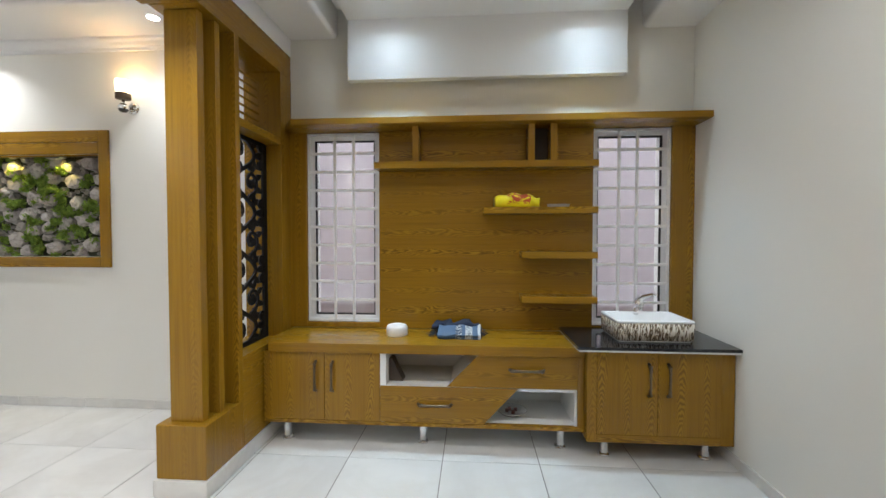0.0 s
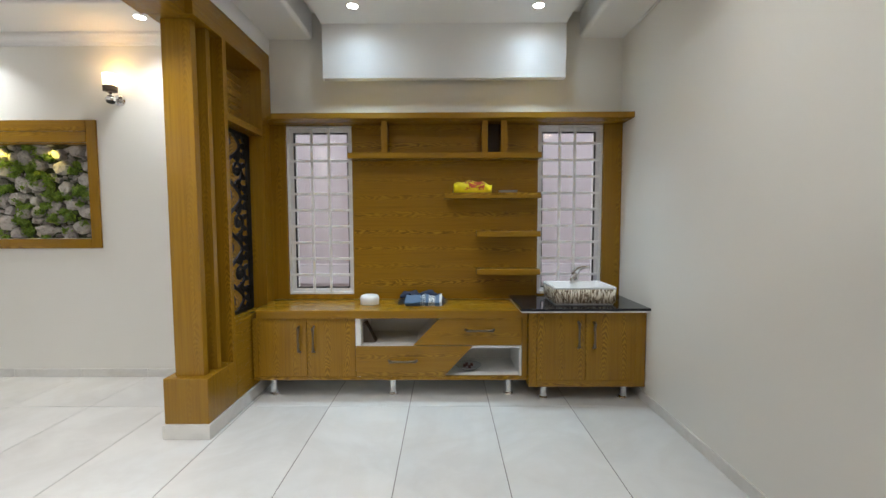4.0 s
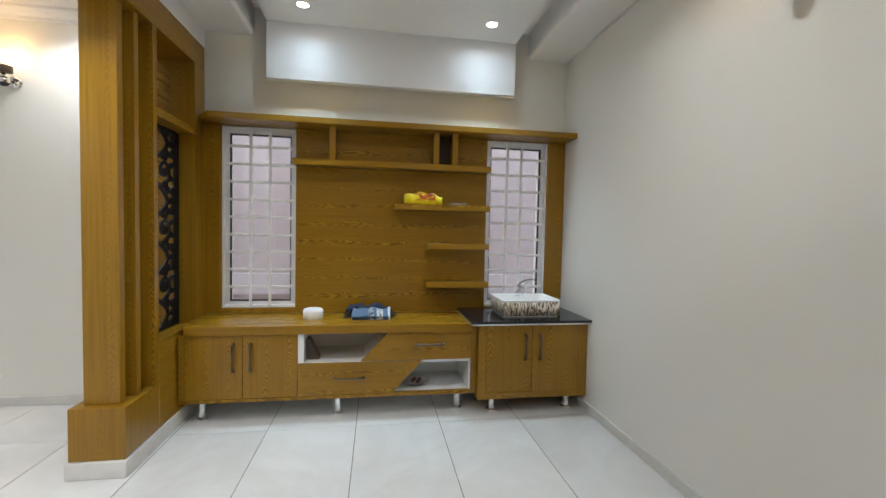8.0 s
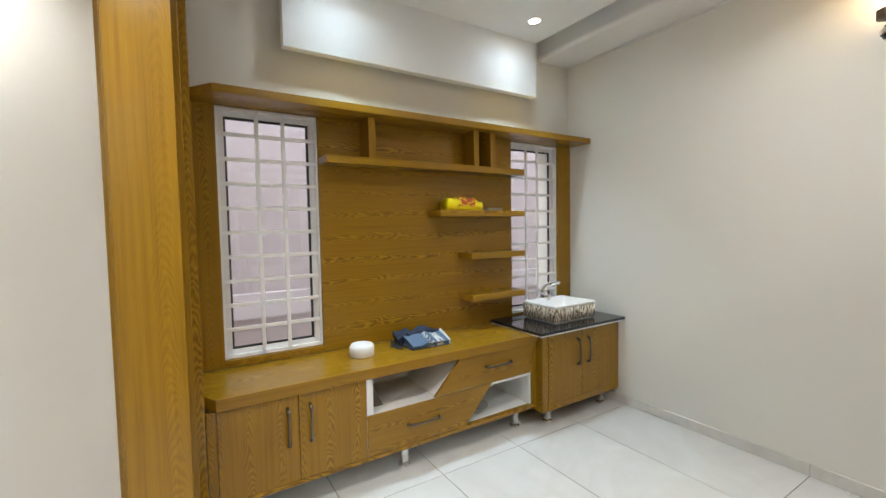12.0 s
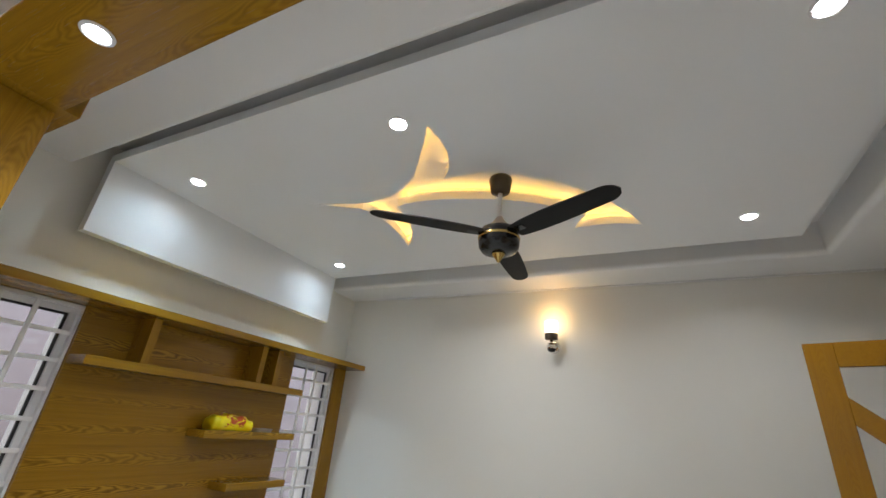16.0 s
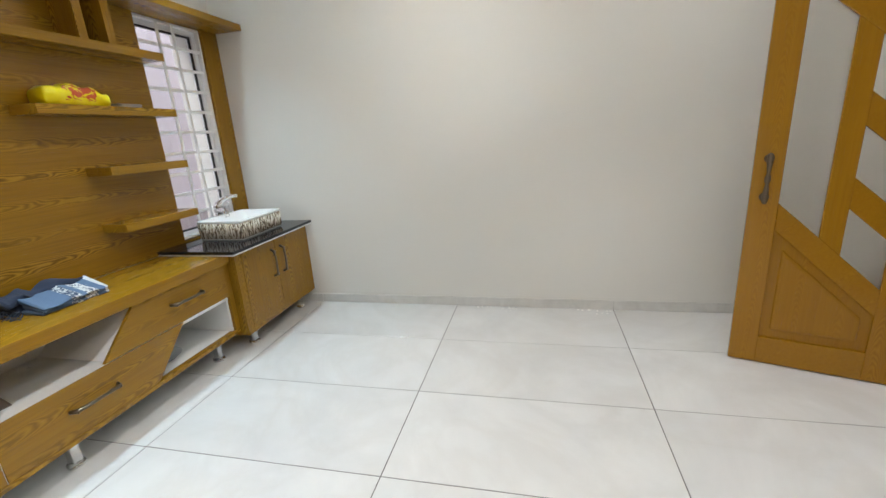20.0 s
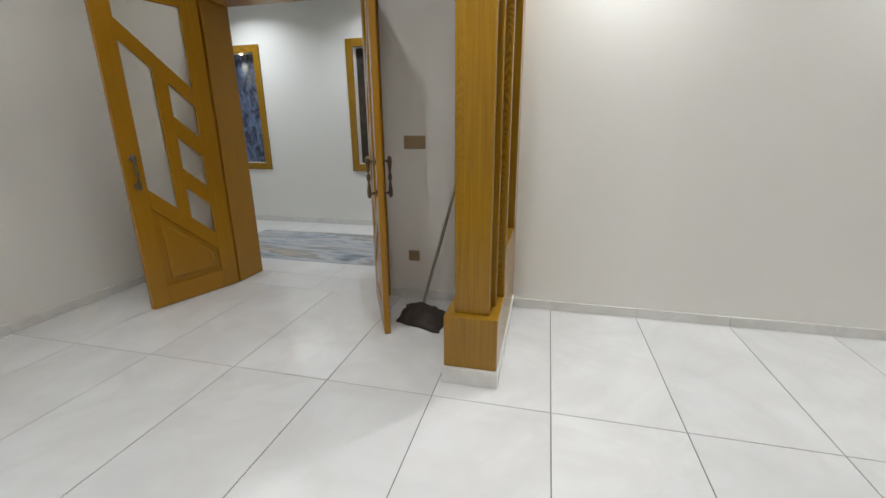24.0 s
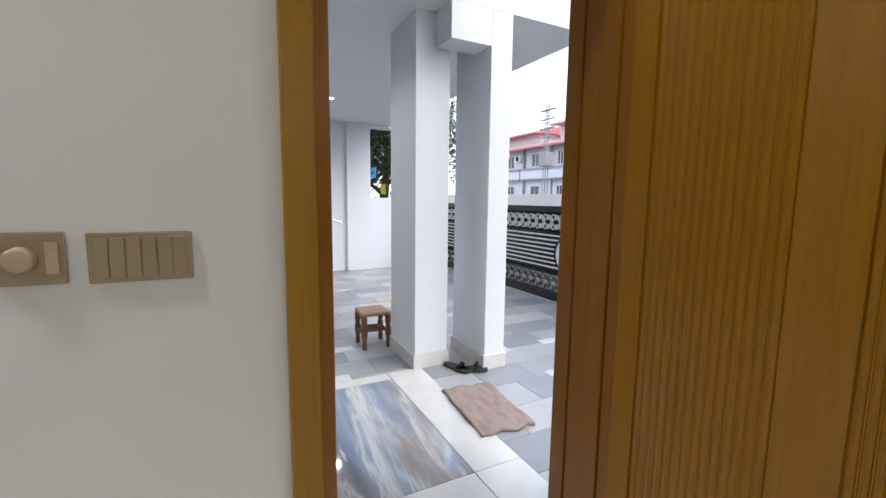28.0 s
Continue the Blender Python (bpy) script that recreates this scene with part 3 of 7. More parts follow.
def downlight(x, y, z, r=0.038, watts=2.0, rgb=COOL, spread=140, beam=0.0):
    d = thing("ceiling_downlight", (x, y, z), "small round white recessed led downlight, lit", "downlight", "recessed ceiling lights")
    part("rim", lathe([(r + 0.012, 0.0), (r + 0.012, -0.003), (r + 0.004, -0.006), (r, -0.003), (r, 0.0)], (x, y, z), 28), FRAME_W, d, smooth=False)
    part("diffuser", lathe([(r - 0.001, 0.0), (r - 0.001, -0.0035)], (x, y, z), 24), LED_W, d, "glowing diffuser")
    area("downlight_lamp", pose(x, y, z - 0.012), 2 * r, watts, rgb, spread=spread)      # wide spill
    if beam:
        area("downlight_beam", pose(x, y, z - 0.013), 2 * r, beam, rgb, spread=74)     # narrow beam of the same lamp


for x, y, w in ((-0.46, 1.155, 2.6), (-0.42, 2.60, 0.42), (0.98, 2.61, 0.42), (0.92, 1.155, 2.1), (0.918, -0.378, 1.15), (-0.48, -0.37, 0.9)):
    downlight(x, y, PANEL_Z, watts=w, spread=150 if y > 2 else 145, rgb=(0.60, 0.83, 1.0) if y > 2 else COOL, beam=1.2 if y > 2 else 0.0)
for x, y in ((-1.415, 1.46), (-1.415, 0.33)):
    downlight(x, y, 2.62, 0.029, 2.0)
for x in (-2.10, -3.75, -5.45):
    for y in (2.70, -0.92):
        downlight(x, y, 2.975, 0.038, ((1.6 if x > -3 else 1.8) if y > 0 else (4.4 if x > -3 else 2.8)) if x > -5 else (2.1 if y > 0 else 1.5), spread=120 if y > 0 else 128)
for x, y in ((0.3, -2.95), (2.2, -2.95)):
    downlight(x, y, 3.0, 0.038, 4.2, rgb=(0.87, 0.93, 1.0))

# ---------------------------------------------------------------- beam
beam = thing("ceiling_beam", (-1.37, 0.9, 2.62), "stained ash-veneered beam across the opening between two screens", "beam")
part("boxing", box(-1.545, -0.139, 2.62, -1.278, 1.929, 2.80, 0.003), WOOD_Y, beam)
for a, b in ((SOUTH + 0.001, -0.140), (1.930, NORTH - 0.001)):
    part("screen_head", box(-1.515, a, 2.62, -1.233, b, 2.80, 0.003), WOOD_Y, beam)
structure(solo("bulkhead", box(-1.51, SOUTH, 2.80, -1.23, NORTH, CEIL_Z + 0.03), CEIL, "white bulkhead above the wooden beam"))


# ---------------------------------------------------------------- partition screens
def scroll(bm, cx, cz, r, turns, start, hand, t, th, x, n=22):
    """A flat spiral ribbon in the y-z plane."""
    pts = []
    for k in range(n + 1):
        u = k / n
        a = start + hand * turns * 2 * math.pi * u
        rr = r * (1 - 0.80 * u)
        pts.append((cx + rr * math.cos(a), cz + rr * math.sin(a)))
    ribbon(bm, pts, t, th, x, taper=True)
    k = pts[-1]
    add_lathe(bm, [(t * 1.15, -th / 2), (t * 1.15, th / 2)], (0, 0, 0), 10, "x", Matrix.Translation((x, k[0], k[1])))


def ribbon(bm, pts, t, th, x, taper=False):
    rows = []
    n = len(pts)
    for i, (u, v) in enumerate(pts):
        a, b = pts[max(i - 1, 0)], pts[min(i + 1, n - 1)]
        du, dv = b[0] - a[0], b[1] - a[1]
        l = math.hypot(du, dv) or 1
        w = t * (1.0 if not taper else 1.0 - 0.35 * i / n) / 2
        nu, nv = -dv / l * w, du / l * w
        rows.append([bm.verts.new((x + sx * th / 2, u + s * nu, v + s * nv)) for sx, s in ((-1, -1), (-1, 1), (1, 1), (1, -1))])
    for a, b in zip(rows, rows[1:]):
        for k in range(4):
            bm.faces.new((a[k], a[(k + 1) % 4], b[(k + 1) % 4], b[k]))
    bm.faces.new(rows[0])
    bm.faces.new(rows[-1][::-1])


def leaf_shape(bm, base, ang, length, width, th, x):
    """A pointed leaf in the y-z plane, growing from its base at an angle."""
    c, s = math.cos(ang), math.sin(ang)
    poly = [(0.0, 0.0), (0.25, 0.32), (0.5, 0.5), (0.75, 0.30), (1.0, 0.0), (0.75, -0.30), (0.5, -0.5), (0.25, -0.32)]
    add_prism(bm, [(base[0] + c * a * length - s * b * width, base[1] + s * a * length + c * b * width) for a, b in poly], x - th / 2, x + th / 2, "yz")


SCR = -1.373


def build_screen():
    s = thing("partition_screen", (SCR, 2.47, 0), "ash-veneered room divider with fins, louvres and black scrollwork panel", "room divider", "screens either side of the opening")
    part("plinth", box(SCR - 0.152, 1.915, 0, SCR + 0.152, NORTH - 0.001, 0.095, 0.004), SKIRT, s, "pale tile plinth")
    part("base_block", box(SCR - 0.142, 1.93, 0.096, SCR + 0.142, 2.296, 0.39, 0.004), WOOD_S, s)
    part("low_wall", box(SCR - 0.142, 2.2975, 0.096, SCR + 0.142, NORTH - 0.002, 0.64, 0.004), WOOD_Y, s)
    part("column", box(SCR - 0.092, 1.978, 0.391, SCR + 0.092, 2.033, 2.618, 0.003), WOOD_S, s)
    part("web", box(SCR - 0.045, 2.034, 0.391, SCR + 0.045, 2.248, 2.618), WOOD_S, s)
    part("fin", box(SCR - 0.112, 2.105, 0.391, SCR + 0.112, 2.150, 2.618, 0.002), WOOD_S, s)
    part("fin", box(SCR - 0.142, 2.249, 0.391, SCR + 0.142, 2.2955, 2.618, 0.002), WOOD_Z, s)
    part("end_post", box(SCR - 0.142, 2.84, 0.641, SCR + 0.142, NORTH - 0.002, 2.618, 0.002), WOOD_Z, s)
    part("sill_board", box(SCR - 0.139, 2.2965, 0.641, SCR + 0.139, 2.839, 0.661, 0.002), WOOD_Y, s)
    part("rail", box(SCR - 0.139, 2.2965, 2.085, SCR + 0.139, 2.839, 2.135, 0.002), WOOD_Y, s)
    for k in range(8):
        z = 2.165 + k * 0.056
        bm = box(-0.042, -0.271, -0.007, 0.042, 0.271, 0.007, 0.002)
        bmesh.ops.transform(bm, matrix=pose(SCR - 0.06, 2.568, z, 0, 32, 0), verts=bm.verts)
        part("slat", bm, WOOD_Y, s)
    # scrollwork panel
    x, y0, y1, z0, z1 = SCR + 0.02, 2.2968, 2.8388, 0.662, 2.084
    bm = bmesh.new()
    for a in ((y0, z0, y0 + 0.03, z1), (y1 - 0.05, z0, y1, z1), (y0, z0, y1, z0 + 0.03), (y0, z1 - 0.03, y1, z1)):
        add_box(bm, x - 0.009, a[0], a[1], x + 0.009, a[2], a[3])
    panel = part("scroll_frame", bm, BLACK_M, s, "black scrollwork panel")
    bm = bmesh.new()
    yc, n = (y0 + y1) / 2 - 0.01, 7
    step, amp = (z1 - z0) / n, 0.125
    vine = [(yc + amp * math.sin(math.pi * k / 10), z0 + 0.01 + (z1 - z0 - 0.02) * k / (10 * n)) for k in range(10 * n + 1)]
    ribbon(bm, vine, 0.026, 0.014, x)
    for k in range(n):
        zc, sd = z0 + (k + 0.5) * step, 1 if k % 2 == 0 else -1
        cy = yc - sd * 0.075
        scroll(bm, cy, zc, 0.088, 1.2, -math.pi / 2, -sd, 0.026, 0.014, x, 26)
        for a in (-80, -25, 30, 85):                      # fan of leaves off the scroll
            leaf_shape(bm, (cy - sd * 0.062 * math.cos(radians(a)), zc + 0.062 * math.sin(radians(a))), math.atan2(math.sin(radians(a * 0.8)), -sd * math.cos(radians(a * 0.8))), 0.092, 0.046, 0.014, x)
        for a in (40, 160, 280):
            leaf_shape(bm, (cy, zc), radians(a + 25 * k), 0.042, 0.030, 0.014, x)
        for j in (-1, 1):
            scroll(bm, yc + sd * 0.195, zc + j * 0.062, 0.046, 1.1, -j * math.pi / 2, j * sd, 0.022, 0.014, x, 16)
            leaf_shape(bm, (yc + sd * 0.09, zc + j * 0.04), math.atan2(j * 0.9, sd), 0.090, 0.044, 0.014, x)
            leaf_shape(bm, (yc + sd * 0.03, zc + j * 0.085), math.atan2(j * 0.4, sd * 0.6), 0.070, 0.038, 0.014, x)
        leaf_shape(bm, (yc + sd * amp, zc), 0.0 if sd > 0 else math.pi, 0.105, 0.050, 0.014, x)
    part("scrollwork", bm, BLACK_M, panel)
    return s


screen_n = build_screen()
copy_thing(screen_n, pose(SCR, 1.79 - 2.47, 0, 0, 0, 180))

# ---------------------------------------------------------------- skirting
SK_H = 0.072


def skirting(axis, wall, inward, spans, joints):
    """Skirting tiles butted end to end; joints where the floor joints meet the wall."""
    root = structure(thing("baseboard", (0, 0, 0), "pale grey stone-look tile skirting"))
    for a, b in spans:
        cuts = [a] + [j for j in joints if a + 0.03 < j < b - 0.03] + [b]
        for p, q in zip(cuts, cuts[1:]):
            lo, hi = p + 0.001, q - 0.001
            w0, w1 = wall, wall + inward * 0.012
            args = (lo, w0, 0.001, hi, w1, SK_H) if axis == "x" else (w0, lo, 0.001, w1, hi, SK_H)
            part("skirting_tile", box(*args, 0.0015, 1), SKIRT, root)


XJ = [0.6 * k for k in range(-10, 4)]
YJ = [1.2 * k for k in range(-4, 4)]
skirting("y", EAST, -1, [(SOUTH, NORTH)], YJ)
skirting("x", SOUTH, 1, [(DOOR_A + 0.06, SCR - 0.155), (SCR + 0.155, DD_A - 0.09), (DD_B + 0.09, EAST - 0.013)], XJ)
skirting("y", WEST, 1, [(SOUTH + 0.013, NORTH - 0.013)], YJ)
skirting("x", NORTH, -1, [(WEST + 0.013, SCR - 0.155)], XJ)
skirting("x", HALL_S, 1, [(HALL_W, HALL_E)], XJ)


# ---------------------------------------------------------------- windows in the north wall


def grille_window(name, x0, x1, z0, z1, y, vbars, zbars, label):
    w = thing(name, ((x0 + x1) / 2, y, z0), label, "window", kind="structure")
    f = 0.045
    part("window_frame", wall_with_holes("x", y + 0.02, y + 0.075, x0 + 0.001, x1 - 0.001, z0 + 0.001, z1 - 0.001, [(x0 + f, x1 - f, z0 + f, z1 - f)]), FRAME_W, w, "white aluminium frame")
    part("gasket", wall_with_holes("x", y + 0.035, y + 0.05, x0 + f, x1 - f, z0 + f, z1 - f, [(x0 + f + 0.012, x1 - f - 0.012, z0 + f + 0.012, z1 - f - 0.012)]), RUBBER, w, "black rubber gasket")
    p = part("pane", box(x0 + f + 0.008, y + 0.04, z0 + f + 0.008, x1 - f - 0.008, y + 0.045, z1 - f - 0.008), GLASS, w)
    p.visible_shadow = False
    for vx in vbars:
        part("grille_bar", box(vx - 0.011, y - 0.012, z0 + 0.002, vx + 0.011, y - 0.002, z1 - 0.002, 0.002, 1), GRILLE, w)
    for zb in zbars:
        part("grille_bar", box(x0 + 0.002, y - 0.002, zb - 0.011, x1 - 0.002, y + 0.010, zb + 0.011, 0.002, 1), GRILLE, w)
    part("grille_border", wall_with_holes("x", y - 0.012, y + 0.019, x0 + 0.001, x1 - 0.001, z0 + 0.001, z1 - 0.001, [(x0 + 0.014, x1 - 0.014, z0 + 0.02, z1 - 0.014)]), GRILLE, w)
    return w


ZB = [2.05 - 0.142 * k for k in range(9)]
grille_window("window_1", -1.10, -0.53, WIN_Z0, WIN_Z1, NORTH, (-0.884, -0.736), ZB, "white-framed window behind a flat white grille")
grille_window("window_2", 1.07, 1.63, WIN_Z0, WIN_Z1, NORTH, (1.262, 1.392), ZB, "white-framed window behind a flat white grille beside the wall")

# ---------------------------------------------------------------- media wall
FY = 2.985     # face of the back panel
mw = thing("media_wall_panel", (0.27, 3.0, 0.70), "ash-veneered wall panel with open cubbies under a long canopy shelf", "wall unit")
part("back_panel", box(-0.53, FY, 0.701, 1.07, NORTH - 0.001, 2.204, 0.002), WOOD_X, mw)
part("side_panel", box(1.631, FY, 0.728, EAST - 0.001, NORTH - 0.001, 2.204, 0.002), WOOD_Z, mw)
part("side_panel", box(SCR + 0.101, FY, 0.701, -1.101, NORTH - 0.001, 2.204, 0.002), WOOD_Z, mw)
part("window_apron", box(-1.10, FY, 0.701, -0.531, NORTH - 0.001, 0.744, 0.002), WOOD_X, mw)
part("window_apron", box(1.071, FY, 0.728, 1.63, NORTH - 0.001, 0.744, 0.002), WOOD_X, mw)
part("canopy", prism([(-1.225, NORTH - 0.001), (-1.225, 2.90), (-1.12, 2.757), (EAST - 0.001, 2.757), (EAST - 0.001, NORTH - 0.001)], 2.205, 2.25, "xy", 0.003), WOOD_X, mw)
part("long_shelf", box(-0.528, 2.815, 1.898, 1.062, FY - 0.001, 1.945, 0.002), WOOD_X, mw)
for a, b in ((-0.252, -0.204), (0.576, 0.622), (0.732, 0.780)):
    part("divider", box(a, 2.828, 1.946, b, FY - 0.001, 2.204, 0.002), WOOD_Z, mw)
# shade inside the narrow cubby, painted as a dark brown sheet at its back
part("cubby_back", box(0.623, FY - 0.012, 1.947, 0.731, FY - 0.002, 2.203), plain("cubby_shade_brown", (0.035, 0.019, 0.007), 0.6), mw, "back of the narrow cubby, its shade painted dark brown")
for a, z in ((0.264, 1.570), (0.534, 1.252), (0.534, 0.934)):
    part("wall_shelf", box(a, 2.81, z, 1.060, FY - 0.001, z + 0.046, 0.002), WOOD_X, mw)


def bar_handle(parent, x, y, z, length, upright):
    h = length / 2
    bm = bmesh.new()
    if upright:
        pts = [(x, y, z - h), (x, y - 0.028, z - h + 0.012), (x, y - 0.032, z - h / 2), (x, y - 0.034, z), (x, y - 0.032, z + h / 2), (x, y - 0.028, z + h - 0.012), (x, y, z + h)]
    else:
        pts = [(x - h, y, z), (x - h + 0.012, y - 0.028, z), (x - h / 2, y - 0.032, z), (x, y - 0.034, z), (x + h / 2, y - 0.032, z), (x + h - 0.012, y - 0.028, z), (x + h, y, z)]
    add_tube(bm, pts, [0.008, 0.0105, 0.008, 0.007, 0.008, 0.0105, 0.008], 10)
    for q in (pts[1], pts[-2]):      # ridged ends
        add_lathe(bm, [(0.0118, -0.003), (0.0128, 0.0), (0.0118, 0.003)], q, 12, "z" if upright else "x")
    return part("handle", bm, HANDLE, parent, "antique brass bow handle", True)


def chrome_leg(parent, x, y, h):
    leg = part("leg", box(x - 0.02, y - 0.02, 0.018, x + 0.02, y + 0.02, h, 0.003), CHROME, parent, "chrome leg")
    part("foot", lathe([(0.036, 0.0), (0.038, 0.006), (0.036, 0.014), (0.02, 0.02)], (x, y, 0), 20), CHROME, leg, smooth=True)


# ---------------------------------------------------------------- low tv cabinet
CF = 2.53
tv = thing("tv_cabinet", (-0.17, 2.77, 0), "long low ash-veneered tv cabinet with slanted drawers and white niches", "cabinet")
part("side_stile", box(-1.222, CF, 0.176, -1.181, CF + 0.02, 0.636, 0.001), WOOD_Z, tv)
part("plinth_rail", box(-1.222, CF, 0.15, 0.899, CF + 0.04, 0.175, 0.002), WOOD_X, tv)
part("right_stile", box(0.861, CF, 0.176, 0.899, CF + 0.02, 0.636, 0.001), WOOD_Z, tv)
part("bottom_board", box(-1.222, CF + 0.041, 0.15, 0.899, NORTH - 0.04, 0.175), LAMINATE, tv)
part("back_board", box(-1.222, NORTH - 0.039, 0.15, 0.899, NORTH - 0.025, 0.635), LAMINATE, tv)
part("partition", box(-0.425, CF + 0.003, 0.176, -0.385, NORTH - 0.04, 0.635), LAMINATE, tv, "white niche side")
part("partition", box(0.845, CF + 0.021, 0.176, 0.86, NORTH - 0.04, 0.635), LAMINATE, tv, "white niche side")
part("niche_floor", box(-0.384, CF + 0.002, 0.404, 0.844, NORTH - 0.04, 0.42), LAMINATE, tv, "white niche floor")
part("worktop", prism([(-1.225, 2.60), (-1.18, 2.51), (0.90, 2.51), (0.90, FY - 0.001), (-1.225, FY - 0.001)], 0.637, 0.70, "xy", 0.003), WOOD_X, tv)
for a, b, hx in ((-1.179, -0.803, -0.858), (-0.800, -0.427, -0.744)):
    d = part("door", box(a, CF - 0.002, 0.178, b, CF + 0.017, 0.634, 0.0015), WOOD_Z, tv)
    bar_handle(d, hx, CF - 0.003, 0.475, 0.20, True)
d = part("drawer_front", prism([(0.022, 0.423), (0.224, 0.634), (0.859, 0.634), (0.859, 0.423)], CF - 0.002, CF + 0.016, "xz", 0.0015), WOOD_X, tv)
bar_handle(d, 0.535, CF - 0.003, 0.545, 0.22, False)
d = part("drawer_front", prism([(-0.424, 0.178), (-0.424, 0.419), (0.482, 0.419), (0.258, 0.178)], CF - 0.002, CF + 0.016, "xz", 0.0015), WOOD_X, tv)
bar_handle(d, -0.06, CF - 0.003, 0.305, 0.22, False)
part("drawer_box", prism([(0.04, 0.425), (0.24, 0.632), (0.844, 0.632), (0.844, 0.425)], CF + 0.017, NORTH - 0.06, "xz"), LAMINATE, tv)
part("drawer_box", prism([(-0.384, 0.18), (-0.384, 0.402), (0.464, 0.402), (0.24, 0.18)], CF + 0.017, NORTH - 0.06, "xz"), LAMINATE, tv)
for x in (-1.10, -0.149, 0.77):
    chrome_leg(tv, x, 2.63, 0.15)
    chrome_leg(tv, x, 2.92, 0.15)

# ---------------------------------------------------------------- basin cabinet
SF = 2.47
vc = thing("vanity_cabinet", (1.34, 2.74, 0), "ash-veneered two-door basin cabinet on chrome legs", "cabinet")
part("carcass", box(0.902, SF + 0.019, 0.118, EAST - 0.006, FY - 0.001, 0.698), WOOD_Z, vc)
part("stile", box(0.902, SF, 0.118, 0.961, SF + 0.018, 0.698, 0.001), WOOD_Z, vc)
part("stile", box(1.706, SF, 0.118, EAST - 0.006, SF + 0.018, 0.698, 0.001), WOOD_Z, vc)
part("bottom_rail", box(0.962, SF, 0.118, 1.705, SF + 0.018, 0.168, 0.001), WOOD_X, vc)
for a, b, hx in ((0.963, 1.327, 1.272), (1.330, 1.704, 1.388)):
    d = part("door", box(a, SF - 0.003, 0.17, b, SF + 0.016, 0.690, 0.0015), WOOD_Z, vc)
    bar_handle(d, hx, SF - 0.004, 0.52, 0.20, True)
for x in (1.03, 1.65):
    chrome_leg(vc, x, 2.55, 0.118)
    chrome_leg(vc, x, 2.90, 0.118)
slab = thing("granite_counter", (1.31, 2.7, 0.70), "polished black granite counter slab with a white edge strip", "countertop")
part("slab", box(0.83, 2.41, 0.712, EAST - 0.001, FY - 0.001, 0.732, 0.003), GRANITE, slab)
part("edge_strip", box(0.836, 2.414, 0.7005, EAST - 0.002, FY - 0.002, 0.712, 0.002), LAMINATE, slab, "white edge strip")


def basin_mat():
    m = Mat("zebra_glaze", 0.15)
    v = m.where(1, 1, 0.22)
    n = m.noise(v, 75.0, 2.0, 0.5, 0.8)
    m.color(m.ramp(n, [(0.40, (0.72, 0.67, 0.58)), (0.47, (0.62, 0.53, 0.40)), (0.52, (0.13, 0.085, 0.05)), (0.60, (0.10, 0.07, 0.045)), (0.66, (0.66, 0.60, 0.50))]))
    return m.m


def rounded_rect(cx, cy, hx, hy, r, n=5):
    out = []
    for sx, sy, a0 in ((1, 1, 0), (-1, 1, 90), (-1, -1, 180), (1, -1, 270)):
        for k in range(n + 1):
            a = radians(a0 + 90 * k / n)
            out.append((cx + sx * (hx - r) + r * math.cos(a), cy + sy * (hy - r) + r * math.sin(a)))
    return out


def loft(levels, close_ends=True):
    bm = bmesh.new()
    rings = [[bm.verts.new((x, y, z)) for x, y in pts] for pts, z in levels]
    for a, b in zip(rings, rings[1:]):
        n = len(a)
        for k in range(n):
            bm.faces.new((a[k], a[(k + 1) % n], b[(k + 1) % n], b[k]))
    if close_ends:
        bm.faces.new(rings[0][::-1])
        bm.faces.new(rings[-1])
    return bm


BX, BY = 1.345, 2.72
bas = thing("wash_basin", (BX, BY, 0.732), "rectangular counter basin, white inside, brown zebra-striped outside", "wash basin")
part("outer_shell", loft([(rounded_rect(BX, BY, 0.20, 0.14, 0.02), 0.7412), (rounded_rect(BX, BY, 0.228, 0.168, 0.02), 0.741), (rounded_rect(BX, BY, 0.238, 0.178, 0.022), 0.748), (rounded_rect(BX, BY, 0.243, 0.183, 0.022), 0.856), (rounded_rect(BX, BY, 0.236, 0.176, 0.022), 0.8564)], False), basin_mat(), bas, "brown and cream zebra-striped glaze", True)
part("bowl", loft([(rounded_rect(BX, BY, 0.243, 0.183, 0.022), 0.8565), (rounded_rect(BX, BY, 0.244, 0.184, 0.022), 0.856), (rounded_rect(BX, BY, 0.238, 0.178, 0.02), 0.872), (rounded_rect(BX, BY, 0.226, 0.166, 0.03), 0.870), (rounded_rect(BX, BY, 0.220, 0.160, 0.035), 0.862), (rounded_rect(BX, BY, 0.205, 0.145, 0.05), 0.82), (rounded_rect(BX, BY, 0.16, 0.105, 0.06), 0.775), (rounded_rect(BX, BY, 0.07, 0.05, 0.045), 0.766), (rounded_rect(BX, BY, 0.02, 0.02, 0.019), 0.764), (rounded_rect(BX, BY, 0.004, 0.004, 0.0035), 0.764)], False), CERAMIC, bas, "glossy white bowl", True)
part("foot_rim", loft([(rounded_rect(BX, BY, 0.226, 0.166, 0.02), 0.733), (rounded_rect(BX, BY, 0.229, 0.169, 0.02), 0.7405)]), CERAMIC, bas, "white unglazed foot rim", True)
part("drain", lathe([(0.024, 0.766), (0.024, 0.770), (0.016, 0.772), (0.004, 0.770)], (BX, BY, 0), 18), CHROME, bas, "chrome drain")
for ob in bas.children:
    for v in ob.data.vertices:
        w = ob.matrix_world @ v.co
        if w.z > 0.80 and w.y > BY + 0.10:
            v.co.z -= 0.016 * max(0.0, 1 - ((w.x - BX) / 0.2) ** 2)
tp = thing("basin_tap", (1.38, 2.935, 0.732), "chrome single-lever basin mixer tap", "tap")
TX, TY = 1.385, 2.935
